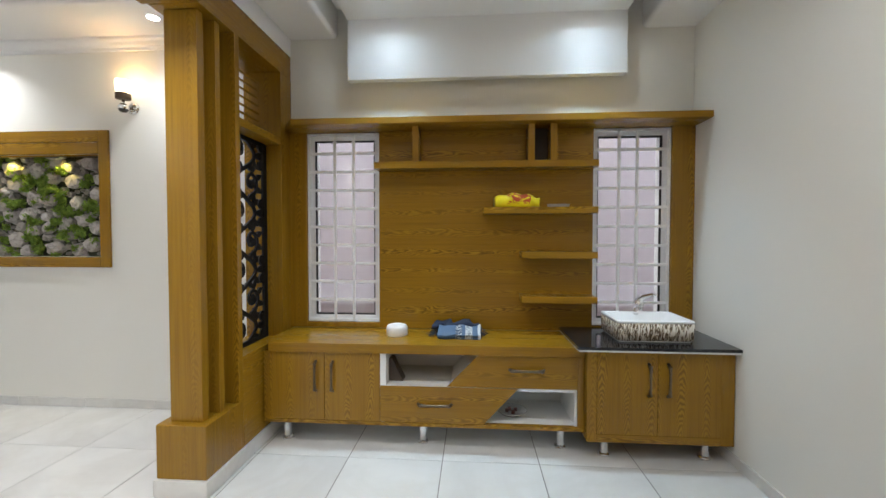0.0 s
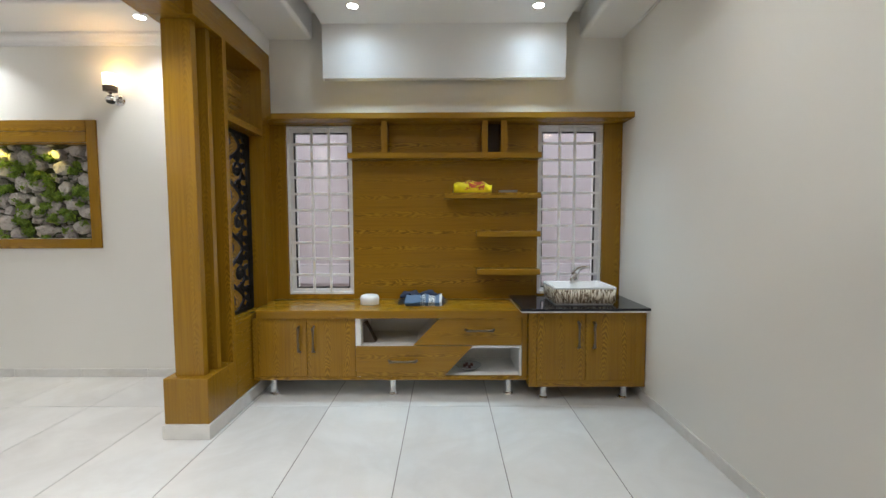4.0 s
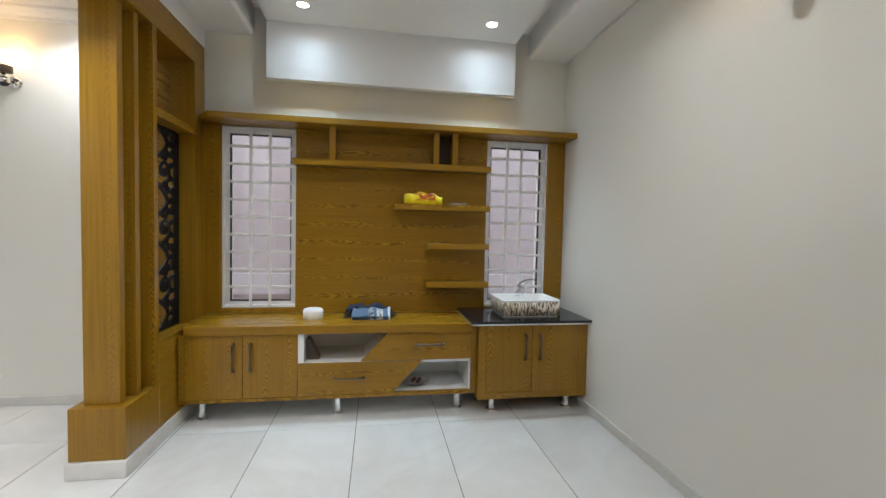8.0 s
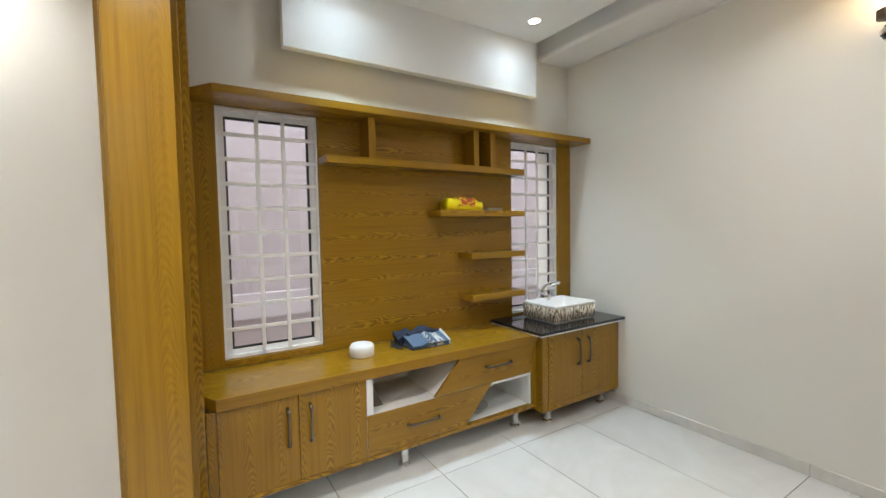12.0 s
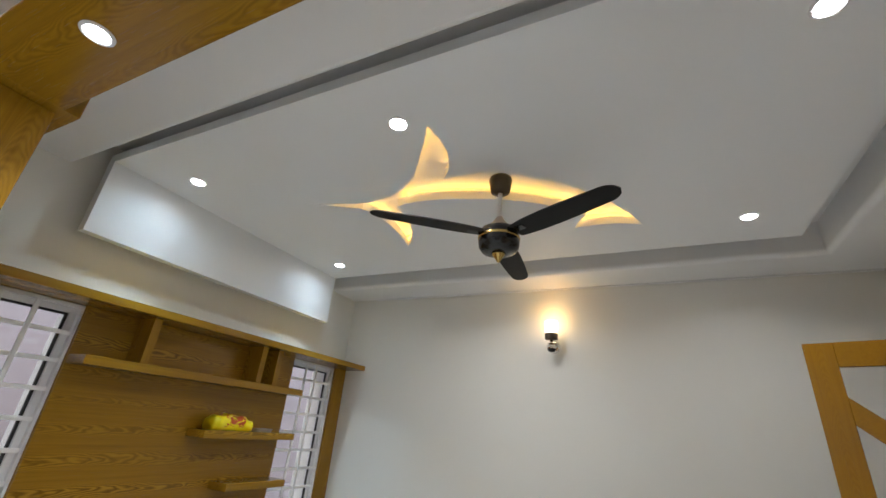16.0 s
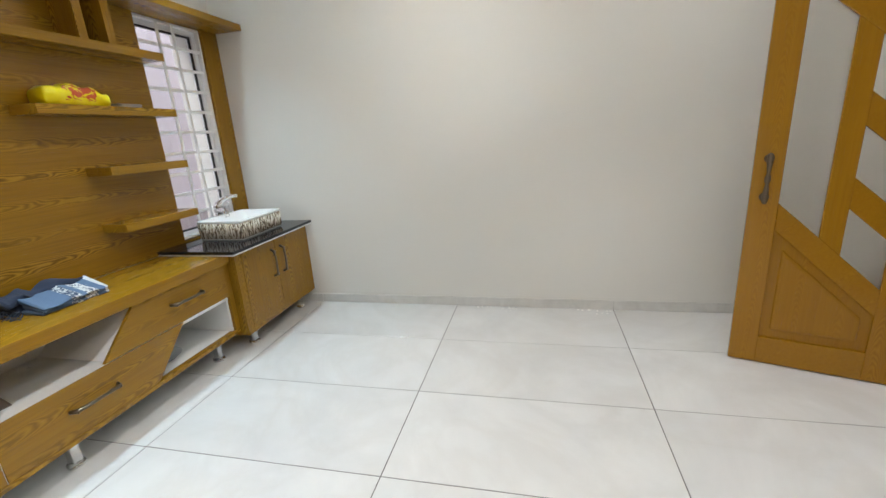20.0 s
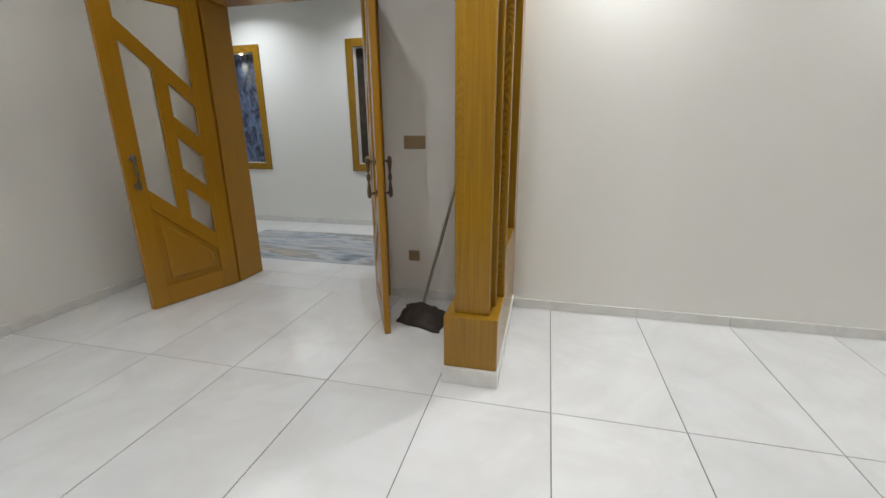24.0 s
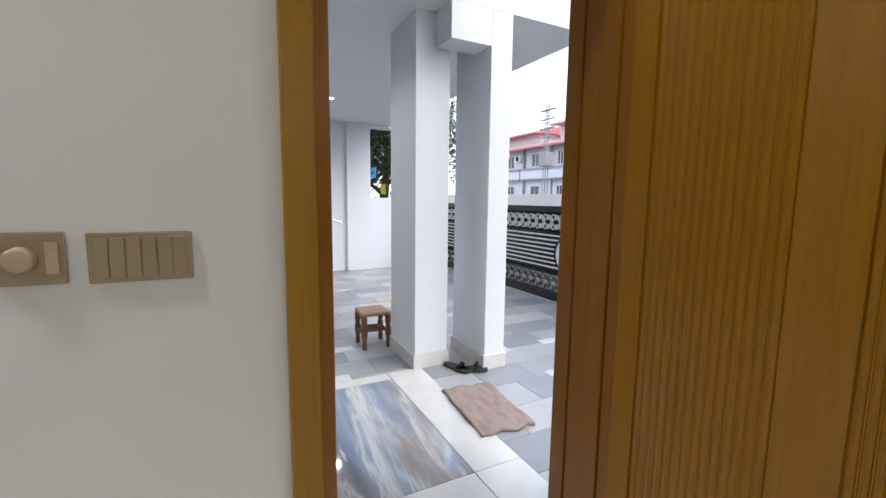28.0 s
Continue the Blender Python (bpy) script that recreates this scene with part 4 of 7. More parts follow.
part("base", lathe([(0.036, 0.732), (0.037, 0.738), (0.031, 0.746), (0.029, 0.78), (0.029, 0.87), (0.033, 0.90), (0.035, 0.925), (0.029, 0.945), (0.006, 0.954)], (TX, TY, 0), 24), CHROME, tp, smooth=True)
part("spout", tube([(TX, TY, 0.885), (TX - 0.018, TY - 0.03, 0.905), (TX - 0.04, TY - 0.07, 0.908), (TX - 0.058, TY - 0.105, 0.895), (TX - 0.066, TY - 0.125, 0.872)], [0.026, 0.025, 0.022, 0.019, 0.018], 14), CHROME, tp, smooth=True)
part("lever", tube([(TX, TY, 0.93), (TX + 0.010, TY - 0.010, 0.955), (TX + 0.025, TY - 0.030, 0.976), (TX + 0.045, TY - 0.065, 0.992), (TX + 0.064, TY - 0.098, 1.000), (TX + 0.078, TY - 0.122, 0.998)], [0.030, 0.028, 0.022, 0.018, 0.015, 0.013], 12), CHROME, tp, smooth=True)
part("pop_up_rod", tube([(TX + 0.035, TY + 0.01, 0.733), (TX + 0.035, TY + 0.01, 0.84), (TX + 0.055, TY, 0.865), (TX + 0.085, TY - 0.01, 0.862)], [0.009, 0.008, 0.008, 0.006], 8), CHROME, tp, smooth=True)


# ---------------------------------------------------------------- west window
wx = WEST - 0.10
ww = thing("window_3", (wx, (WIN_Y0 + WIN_Y1) / 2, WW_Z0), "large white aluminium window behind horizontal white grille bars", "window", kind="structure")
wy0, wy1, wf = WIN_Y0, WIN_Y1, 0.055
part("window_frame", wall_with_holes("y", wx - 0.05, wx, wy0 + 0.001, wy1 - 0.001, WW_Z0 + 0.001, WW_Z1 - 0.001, [(wy0 + wf, (wy0 + wy1) / 2 - 0.03, WW_Z0 + 0.075, WW_Z1 - wf), ((wy0 + wy1) / 2 + 0.03, wy1 - wf, WW_Z0 + 0.075, WW_Z1 - wf)]), FRAME_W, ww, "white aluminium frame")
for a, b in ((wy0 + wf, (wy0 + wy1) / 2 - 0.03), ((wy0 + wy1) / 2 + 0.03, wy1 - wf)):
    z0, z1 = WW_Z0 + 0.075, WW_Z1 - wf
    part("gasket", wall_with_holes("y", wx - 0.03, wx - 0.012, a, b, z0, z1, [(a + 0.014, b - 0.014, z0 + 0.014, z1 - 0.014)]), RUBBER, ww, "black rubber gasket")
    p = part("pane", box(wx - 0.024, a + 0.008, z0 + 0.008, wx - 0.019, b - 0.008, z1 - 0.008), GLASS, ww)
    p.visible_shadow = False
for k in range(13):
    z = 2.063 - 0.1365 * k
    if z > WW_Z0 + 0.03:
        part("grille_bar", box(WEST - 0.075, wy0 + 0.002, z - 0.010, WEST - 0.060, wy1 - 0.002, z + 0.010, 0.003, 1), GRILLE, ww)
for y in (wy0 + 0.02, wy0 + 1.15, wy1 - 0.02):
    part("grille_upright", box(WEST - 0.060, y - 0.010, WW_Z0 + 0.002, WEST - 0.050, y + 0.010, WW_Z1 - 0.002, 0.002, 1), GRILLE, ww)
part("window_sill", box(WEST - 0.099, wy0 + 0.001, WW_Z0, WEST + 0.022, wy1 - 0.001, WW_Z0 + 0.018, 0.004), FRAME_W, ww, "white sill ledge")
part("edge_trim", wall_with_holes("y", WEST + 0.001, WEST + 0.012, wy0 - 0.035, wy1 + 0.035, WW_Z0 - 0.02, WW_Z1 + 0.035, [(wy0 + 0.001, wy1 - 0.001, WW_Z0 + 0.019, WW_Z1 - 0.001)]), FRAME_W, ww)
solo("cup", lathe([(0.028, 0.0), (0.036, 0.085), (0.038, 0.09), (0.034, 0.088), (0.026, 0.008)], (WEST - 0.03, -0.10, WW_Z0 + 0.018), 20), PLASTIC_W, "small white plastic cup on the window sill", "cup", smooth=True)


# ---------------------------------------------------------------- wall lamps
def wall_lamp(m):
    """Local y points away from the wall."""
    s = thing("wall_lamp", (0, 0, 0), "chrome wall sconce with dark collar and glowing white glass shade", "wall lamp", "sconces on the walls")
    part("wall_plate", lathe([(0.048, 0.0), (0.05, 0.008), (0.04, 0.018), (0.02, 0.024)], (0, 0, 0), 24, "y"), CHROME, s, smooth=True)
    part("arm", tube([(0, 0.02, 0), (0, 0.06, -0.02), (0, 0.095, -0.02), (0, 0.105, 0.01), (0, 0.105, 0.04)], 0.011, 10), CHROME, s, smooth=True)
    part("ball", lathe([(0.004, -0.055), (0.025, -0.048), (0.037, -0.028), (0.037, -0.012), (0.025, 0.008), (0.004, 0.015)], (0, 0.105, 0), 20), CHROME, s, "chrome ball", True)
    part("ball_cap", lathe([(0.004, -0.058), (0.024, -0.053), (0.034, -0.036), (0.036, -0.034)], (0, 0.105, 0), 20), BLACK, s, "black cap under the ball", True)
    part("collar", lathe([(0.03, 0.04), (0.052, 0.045), (0.053, 0.085), (0.048, 0.09), (0.04, 0.09)], (0, 0.105, 0), 24), BRONZE, s, "dark metal collar")
    part("shade", lathe([(0.044, 0.091), (0.05, 0.12), (0.053, 0.185), (0.050, 0.188), (0.046, 0.125), (0.040, 0.095)], (0, 0.105, 0), 24), LED_WARM, s, "glowing frosted glass shade", True)
    s.matrix_world = m
    c = m @ Vector((0, 0.105, 0.16))
    d = bpy.data.lights.new("sconce_lamp", "POINT")
    d.energy, d.color, d.shadow_soft_size = 0.36, WARM, 0.03
    new("sconce_lamp", d).location = m @ Vector((0, 0.105, 0.225))
    return s


wall_lamp(pose(EAST, 0.915, 2.43, 0, 0, 90))
wall_lamp(pose(-2.53, NORTH, 2.43, 0, 0, 180))

# ---------------------------------------------------------------- ceiling fan
FX, FYY = 0.112, 0.85
fan = thing("ceiling_fan", (FX, FYY, 2.5), "black three-blade ceiling fan with brass boss, at rest", "ceiling fan")
part("canopy", lathe([(0.018, 2.905), (0.05, 2.915), (0.062, 2.985), (0.058, 2.999), (0.05, 3.0)], (FX, FYY, 0), 24), plain("fan_bronze", (0.10, 0.075, 0.045), 0.35, 0.6), fan, "bronze ceiling cup", True)
part("down_rod", lathe([(0.012, 2.74), (0.012, 2.91)], (FX, FYY, 0), 14), PLASTIC_W, fan, "white rod", True)
part("cup", lathe([(0.055, 2.695), (0.05, 2.715), (0.03, 2.74), (0.016, 2.765)], (FX, FYY, 0), 24), plain("fan_cup", (0.30, 0.26, 0.22), 0.35, 0.4), fan, "taupe lower cup", True)
part("motor", lathe([(0.05, 2.562), (0.085, 2.57), (0.10, 2.59), (0.104, 2.62), (0.104, 2.66), (0.095, 2.685), (0.06, 2.70)], (FX, FYY, 0), 32), BLACK, fan, "glossy black motor", True)
part("brass_ring", lathe([(0.1055, 2.632), (0.1065, 2.636), (0.1065, 2.642), (0.1055, 2.646)], (FX, FYY, 0), 32), GOLD, fan, "brass band", True)
part("boss", lathe([(0.005, 2.512), (0.010, 2.522), (0.030, 2.550), (0.036, 2.564)], (FX, FYY, 0), 24), GOLD, fan, "fluted brass boss", True)


def blade(ang):
    bm = bmesh.new()
    n = 50
    top, bot = [], []
    for k in range(n + 1):
        u = k / n
        r = 0.10 + 0.555 * u
        w = 0.046 + 0.016 * math.sin(math.pi * u ** 0.7)
        if u > 0.88:
            w *= math.sqrt(max(0.0, 1 - ((u - 0.88) / 0.1203) ** 2))
        tw = -0.16
        for side, lst in ((1, top), (-1, bot)):
            y = side * w
            lst.append((r, y + 0.012, tw * y * 0.9 + 0.006))
    rows = []
    for a, b in zip(top, bot):
        rows.append([bm.verts.new(a), bm.verts.new((a[0], a[1], a[2] - 0.006)), bm.verts.new((b[0], b[1], b[2] - 0.006)), bm.verts.new(b)])
    for a, b in zip(rows, rows[1:]):
        for k in range(4):
            bm.faces.new((a[k], a[(k + 1) % 4], b[(k + 1) % 4], b[k]))
    bm.faces.new(rows[0])
    bm.faces.new(rows[-1][::-1])
    bmesh.ops.transform(bm, matrix=pose(FX, FYY, 2.655, 0, 0, ang), verts=bm.verts)
    b = part("blade", bm, BLACK_M, fan, "matte black blade")
    bm = box(0.085, -0.022, -0.012, 0.17, 0.022, -0.004, 0.004)
    bmesh.ops.transform(bm, matrix=pose(FX, FYY, 2.665, 0, 0, ang), verts=bm.verts)
    part("blade_iron", bm, BLACK, b)


for a in (-117, 4, 128):
    blade(a)


# ---------------------------------------------------------------- switches
KNOB = plain("pale_gold_plastic", (0.56, 0.43, 0.28), 0.3, 0.3, 0.05, 8)
def plate(name, x0, x1, z0, z1, label, detail, cat):
    """On the south wall, facing north."""
    y = SOUTH
    s = thing(name, ((x0 + x1) / 2, y, z0), label, cat, "wall switches and sockets")
    part("plate", box(x0, y, z0, x1, y + 0.008, z1, 0.003), SWITCH, s)
    xc, zc = (x0 + x1) / 2, (z0 + z1) / 2
    if detail == "dimmer":
        part("knob", lathe([(0.021, 0.008), (0.020, 0.022), (0.015, 0.025)], (xc + 0.012, y, zc), 20, "y"), KNOB, s, "lighter gold knob", True)
        part("rocker", box(x0 + 0.008, y + 0.008, zc - 0.027, x0 + 0.026, y + 0.012, zc + 0.027, 0.002), KNOB, s)
    elif detail == "rockers":
        n = 6
        w = (x1 - x0 - 0.016) / n
        for k in range(n):
            part("rocker", box(x0 + 0.008 + k * w + 0.001, y + 0.008, z0 + 0.009, x0 + 0.008 + (k + 1) * w - 0.001, y + 0.011, z1 - 0.009, 0.0015), SWITCH, s)
    elif detail == "socket":
        part("insert", box(x0 + 0.012, y + 0.008, z0 + 0.012, x1 - 0.012, y + 0.0105, z1 - 0.012, 0.002), SWITCH, s)
        for dx, dz in ((0, 0.014), (-0.012, -0.010), (0.012, -0.010), (-0.02, 0.012), (0.02, 0.012)):
            part("hole", lathe([(0.0035, 0.0102), (0.0035, 0.0112)], (xc + dx, y, zc + dz), 8, "y"), BLACK, s)
    return s


plate("fan_dimmer", -4.361, -4.272, 1.192, 1.278, "champagne-coloured dimmer plate with round knob", "dimmer", "switch")
plate("fan_dimmer", -4.472, -4.383, 1.191, 1.279, "champagne-coloured dimmer plate with round knob", "dimmer", "switch")
plate("switch_plate", -4.655, -4.499, 1.187, 1.276, "wide champagne-coloured switch plate beside the entrance", "rockers", "switch")
plate("wall_socket", -4.642, -4.553, 0.312, 0.408, "champagne-coloured power socket low on the wall", "socket", "socket")
plate("switch_plate", -0.836, -0.671, 1.185, 1.279, "wide champagne-coloured switch plate beside the double door", "rockers", "switch")
plate("wall_socket", -0.772, -0.684, 0.318, 0.402, "champagne-coloured power socket near the mop", "socket", "socket")


# ---------------------------------------------------------------- framed niches
def wood_surround(root, axis, plane, s, u0, u1, z0, z1, w, top):
    """Boards round an opening; s is the side that faces the room."""
    bs = [("frame_board", u0 - w, z0 - w, u0, z1 + top, WOOD_Z), ("frame_board", u1, z0 - w, u1 + w, z1 + top, WOOD_Z),
          ("frame_board", u0, z0 - w, u1, z0, WOOD_X), ("frame_board", u0, z1, u1, z1 + top / 2 - 0.001, WOOD_X), ("frame_board", u0, z1 + top / 2 + 0.001, u1, z1 + top, WOOD_X)]
    if top < 0.15:
        bs[3:] = [("frame_board", u0, z1, u1, z1 + top, WOOD_X)]
    for n, a, c, b, d, mt in bs:
        part(n, box(a + 0.0004, plane, c + 0.0004, b - 0.0004, plane + s * 0.022, d - 0.0004, 0.004), mt, root)


def rock(rad, seed, flat):
    rnd = random.Random(seed)
    bm = bmesh.new()
    bmesh.ops.create_icosphere(bm, subdivisions=2, radius=1.0)
    off = Vector((rnd.uniform(0, 50), rnd.uniform(0, 50), rnd.uniform(0, 50)))
    for v in bm.verts:
        d = v.co.normalized()
        d = Vector([math.copysign(abs(c) ** 0.7, c) for c in d])
        k = 1 + 0.26 * noise.noise(d * 1.4 + off) + 0.34 * noise.noise(d * 3.2 + off)
        v.co = Vector((d.x * rad[0] * k, d.y * flat * k, d.z * rad[1] * k))
    return bm


def stone_mat():
    m = Mat("rough_stone", 0.85)
    v = m.where(per_object=5.0)
    n = m.noise(v, 28.0, 6.0, 0.7, 0.4)
    info = m.n("ShaderNodeObjectInfo")
    base = m.mix(info.outputs["Random"], (0.29, 0.262, 0.25), (0.50, 0.455, 0.435))
    m.color(m.mix(m.ramp(n, [(0.36, (0, 0, 0)), (0.52, (1, 1, 1))]), m.mix(0.62, base, (0.10, 0.09, 0.085)), base))
    m.bump(n, 1.0, 0.012)
    return m.m


STONE = stone_mat()
MOSS = plain("preserved_moss", (0.25, 0.36, 0.06), 0.95, 0, 0.7, 90, 0.6)
MOSS2 = plain("dark_moss", (0.15, 0.25, 0.04), 0.95, 0, 0.6, 90, 0.6)
NX0, NX1, NZ0, NZ1 = -4.30, -2.83, 1.24, 2.075
ny = NORTH + 0.10
nic = thing("moss_wall_niche", ((NX0 + NX1) / 2, NORTH, NZ0), "wood-framed wall niche filled with grey stones and green moss", "wall niche")
part("backing", box(NX0 + 0.001, ny, NZ0 + 0.001, NX1 - 0.001, NORTH + 0.24, NZ1 - 0.001), plain("dark_moss_bed", (0.045, 0.05, 0.025), 0.95, 0, 0.6, 60, 0.6), nic, "dark mossy backing")
wood_surround(nic, "x", NORTH - 0.0005, -1, NX0, NX1, NZ0, NZ1, 0.085, 0.19)
part("inner_ledge", box(NX0 + 0.001, NORTH - 0.001, NZ1 - 0.014, NX1 - 0.001, NORTH + 0.099, NZ1 - 0.001), WOOD_X, nic)
# stones of mixed size packed without rows, moss clumps in between
rnd = random.Random(4)
cells = []
for lo, hi, tries in ((0.058, 0.078, 260), (0.042, 0.056, 700), (0.026, 0.036, 1600), (0.016, 0.022, 1500)):
    for _ in range(tries):
        q = rnd.uniform(lo, hi)
        x, z = rnd.uniform(NX0 + 0.02, NX1 - 0.02), rnd.uniform(NZ0 + 0.02, NZ1 - 0.02)
        if all(math.hypot(x - c[0], (z - c[1]) * 1.12) > 0.93 * (q + c[2]) for c in cells):
            cells.append((x, z, q))
spots = [(rnd.uniform(NX0, NX1), rnd.uniform(NZ0, NZ1), rnd.uniform(0.010, 0.022)) for _ in range(70)]
for k, (x, z, q) in enumerate(cells):
    if 0.024 < q < 0.06 and rnd.random() < 0.42:
        spots += [(x, z, q * 0.5)] * 3
        continue
    b = q * rnd.uniform(0.78, 0.95)
    a = min(q * rnd.uniform(0.98, 1.12), x - NX0 - 0.002, NX1 - 0.002 - x) if q < 0.03 else q
    bm = rock((a, b), k, 0.022 + q * 0.55)
    bmesh.ops.transform(bm, matrix=pose(x, ny + 0.002, z, 0, rnd.uniform(-24, 24), 0), verts=bm.verts)
    for v in bm.verts:       # trimmed by the frame
        v.co.x, v.co.z = min(max(v.co.x, NX0 + 0.002), NX1 - 0.002), min(max(v.co.z, NZ0 + 0.002), NZ1 - 0.016)
    part("stone", bm, STONE, nic)


def tufts(count, mat, seed, spots):
    r = random.Random(seed)
    bm = bmesh.new()
    for _ in range(count):
        cx, cz, sp = r.choice(spots)
        x, z = r.gauss(cx, sp), r.gauss(cz, sp * 0.8)
        x, z = min(max(x, NX0 + 0.015), NX1 - 0.015), min(max(z, NZ0 + 0.015), NZ1 - 0.02)
        y = ny - r.uniform(0.015, 0.062)
        for _ in range(5):
            l = r.uniform(0.008, 0.018)
            d = Vector((r.uniform(-1, 1), r.uniform(-1, 0.1), r.uniform(-1, 1))).normalized() * l
            s = d.cross(Vector((r.uniform(-1, 1), r.uniform(-1, 1), r.uniform(-1, 1)))).normalized() * l * 0.35
            p = Vector((x, y, z))
            vs = [bm.verts.new(q) for q in (p, p + d * 0.6 + s, p + d * 1.4, p + d * 0.6 - s)]
            bm.faces.new(vs)
    return bm


for n, mt, sd in (("moss", MOSS, 1), ("moss", MOSS2, 2)):
    tagged(part(n, tufts(3000, mt, sd, spots), mt, nic, "clumps of green moss"), kind="stuff")
for x in (-4.10, -3.65, -3.20):
    sp = thing("niche_spotlight", (x, NORTH + 0.04, NZ1 - 0.015), "tiny warm spotlight above the moss", "spotlight", "spotlights in the niche")
    part("housing", lathe([(0.022, -0.014), (0.024, -0.018), (0.018, -0.022)], (x, NORTH + 0.04, NZ1), 16), STEEL, sp)
    part("lens", lathe([(0.016, -0.0225), (0.016, -0.0235)], (x, NORTH + 0.04, NZ1), 14), STEEL, sp)
    d = bpy.data.lights.new("niche_spot", "SPOT")
    d.energy, d.color, d.spot_size, d.spot_blend, d.shadow_soft_size = 1.3, (1.0, 0.80, 0.16), radians(84), 0.35, 0.006
    new("niche_spot", d).matrix_world = look((x, NORTH + 0.004, NZ1 - 0.025), (x, NORTH + 0.06, NZ1 - 0.16))


def slate(name, a, b):
    m = Mat(name, 0.5)
    n = m.noise(m.where(1, 1, 0.6), 9.0, 7.0, 0.75, 1.2)
    m.color(m.ramp(n, [(0.40, a), (0.62, b)]))
    m.bump(n, 1.0, 0.03)
    return m.m


BLUE_ROCK = slate("blue_relief", (0.004, 0.010, 0.03), (0.15, 0.21, 0.36))
DARK_ROCK = slate("dark_relief", (0.006, 0.005, 0.004), (0.05, 0.035, 0.02))
for (a, b), mt, lab in (((2.27, 3.20), BLUE_ROCK, "wood-framed wall niche with a dark blue rough relief panel"), ((-0.02, 0.80), DARK_ROCK, "wood-framed wall niche with a dark warm-lit panel")):
    h = thing("wall_niche", ((a + b) / 2, HALL_S, 0.86), lab, "wall niche", "niches in the hall")
    part("relief_panel", box(a + 0.001, HALL_S - 0.13, 0.861, b - 0.001, HALL_S - 0.09, 2.329), mt, h, "rough relief panel")
    wood_surround(h, "x", HALL_S, 1, a, b, 0.86, 2.33, 0.095, 0.10)
    for x in (a + 0.22, b - 0.22):
        d = bpy.data.lights.new("niche_spot", "SPOT")
        d.energy, d.color, d.spot_size, d.spot_blend, d.shadow_soft_size = 2.2, (1.0, 0.75, 0.3), radians(55), 0.6, 0.012
        new("niche_spot", d).matrix_world = look((x, HALL_S - 0.02, 2.30), (x, HALL_S - 0.09, 2.0))
        part("spot", lathe([(0.02, 0.0), (0.022, -0.01), (0.016, -0.014)], (x, HALL_S - 0.035, 2.329), 14), LED_WARM, h, "small warm spotlight")


# ---------------------------------------------------------------- main door
HX, HY = -5.835, SOUTH + 0.002
fr = thing("door_frame_main", ((DOOR_A + DOOR_B) / 2, (SOUTH + S_OUT) / 2, 0), "reddish-brown polished wood frame lining the entrance opening", "door frame", kind="structure")
part("jamb", box(DOOR_A - 0.045, S_OUT - 0.005, 0.001, DOOR_A - 0.001, SOUTH - 0.001, DOOR_H - 0.046, 0.003), JAMB_Z, fr)
for k, (a, b) in enumerate(((S_OUT - 0.005, -1.46), (-1.457, -1.38), (-1.377, -1.30), (-1.297, SOUTH - 0.001))):
    part("jamb", box(DOOR_B + 0.001, a, 0.001, DOOR_B + 0.030 - 0.006 * (k % 2), b, DOOR_H - 0.046, 0.004), JAMB_Z, fr)
for k, (a, b) in enumerate(((S_OUT - 0.005, -1.42), (-1.417, -1.34), (-1.337, SOUTH - 0.001))):
    part("head", box(DOOR_B + 0.001, a, DOOR_H - 0.045, DOOR_A - 0.001, b, DOOR_H - 0.001 - 0.005 * (k % 2), 0.004), JAMB_Z, fr)
for n, args in (("architrave", (DOOR_A - 0.012, 0, DOOR_A + 0.055, DOOR_H + 0.12)), ("architrave", (DOOR_B - 0.098, 0, DOOR_B + 0.012, DOOR_H + 0.12))):
    z0 = 0.086 if args[0] > -5 else 0.001
    part(n, box(args[0], SOUTH + 0.001, z0, args[2], SOUTH + 0.022, DOOR_H + 0.005, 0.006), GOLD_Z, fr, "golden-brown wood architrave")
part("architrave", box(DOOR_B - 0.098, SOUTH + 0.001, DOOR_H + 0.006, DOOR_A + 0.055, SOUTH + 0.024, DOOR_H + 0.065, 0.006), GOLD_X, fr, "golden-brown wood architrave")
part("architrave_bead", box(DOOR_B - 0.100, SOUTH + 0.001, DOOR_H + 0.066, DOOR_A + 0.065, SOUTH + 0.034, DOOR_H + 0.085, 0.006), GOLD_X, fr)


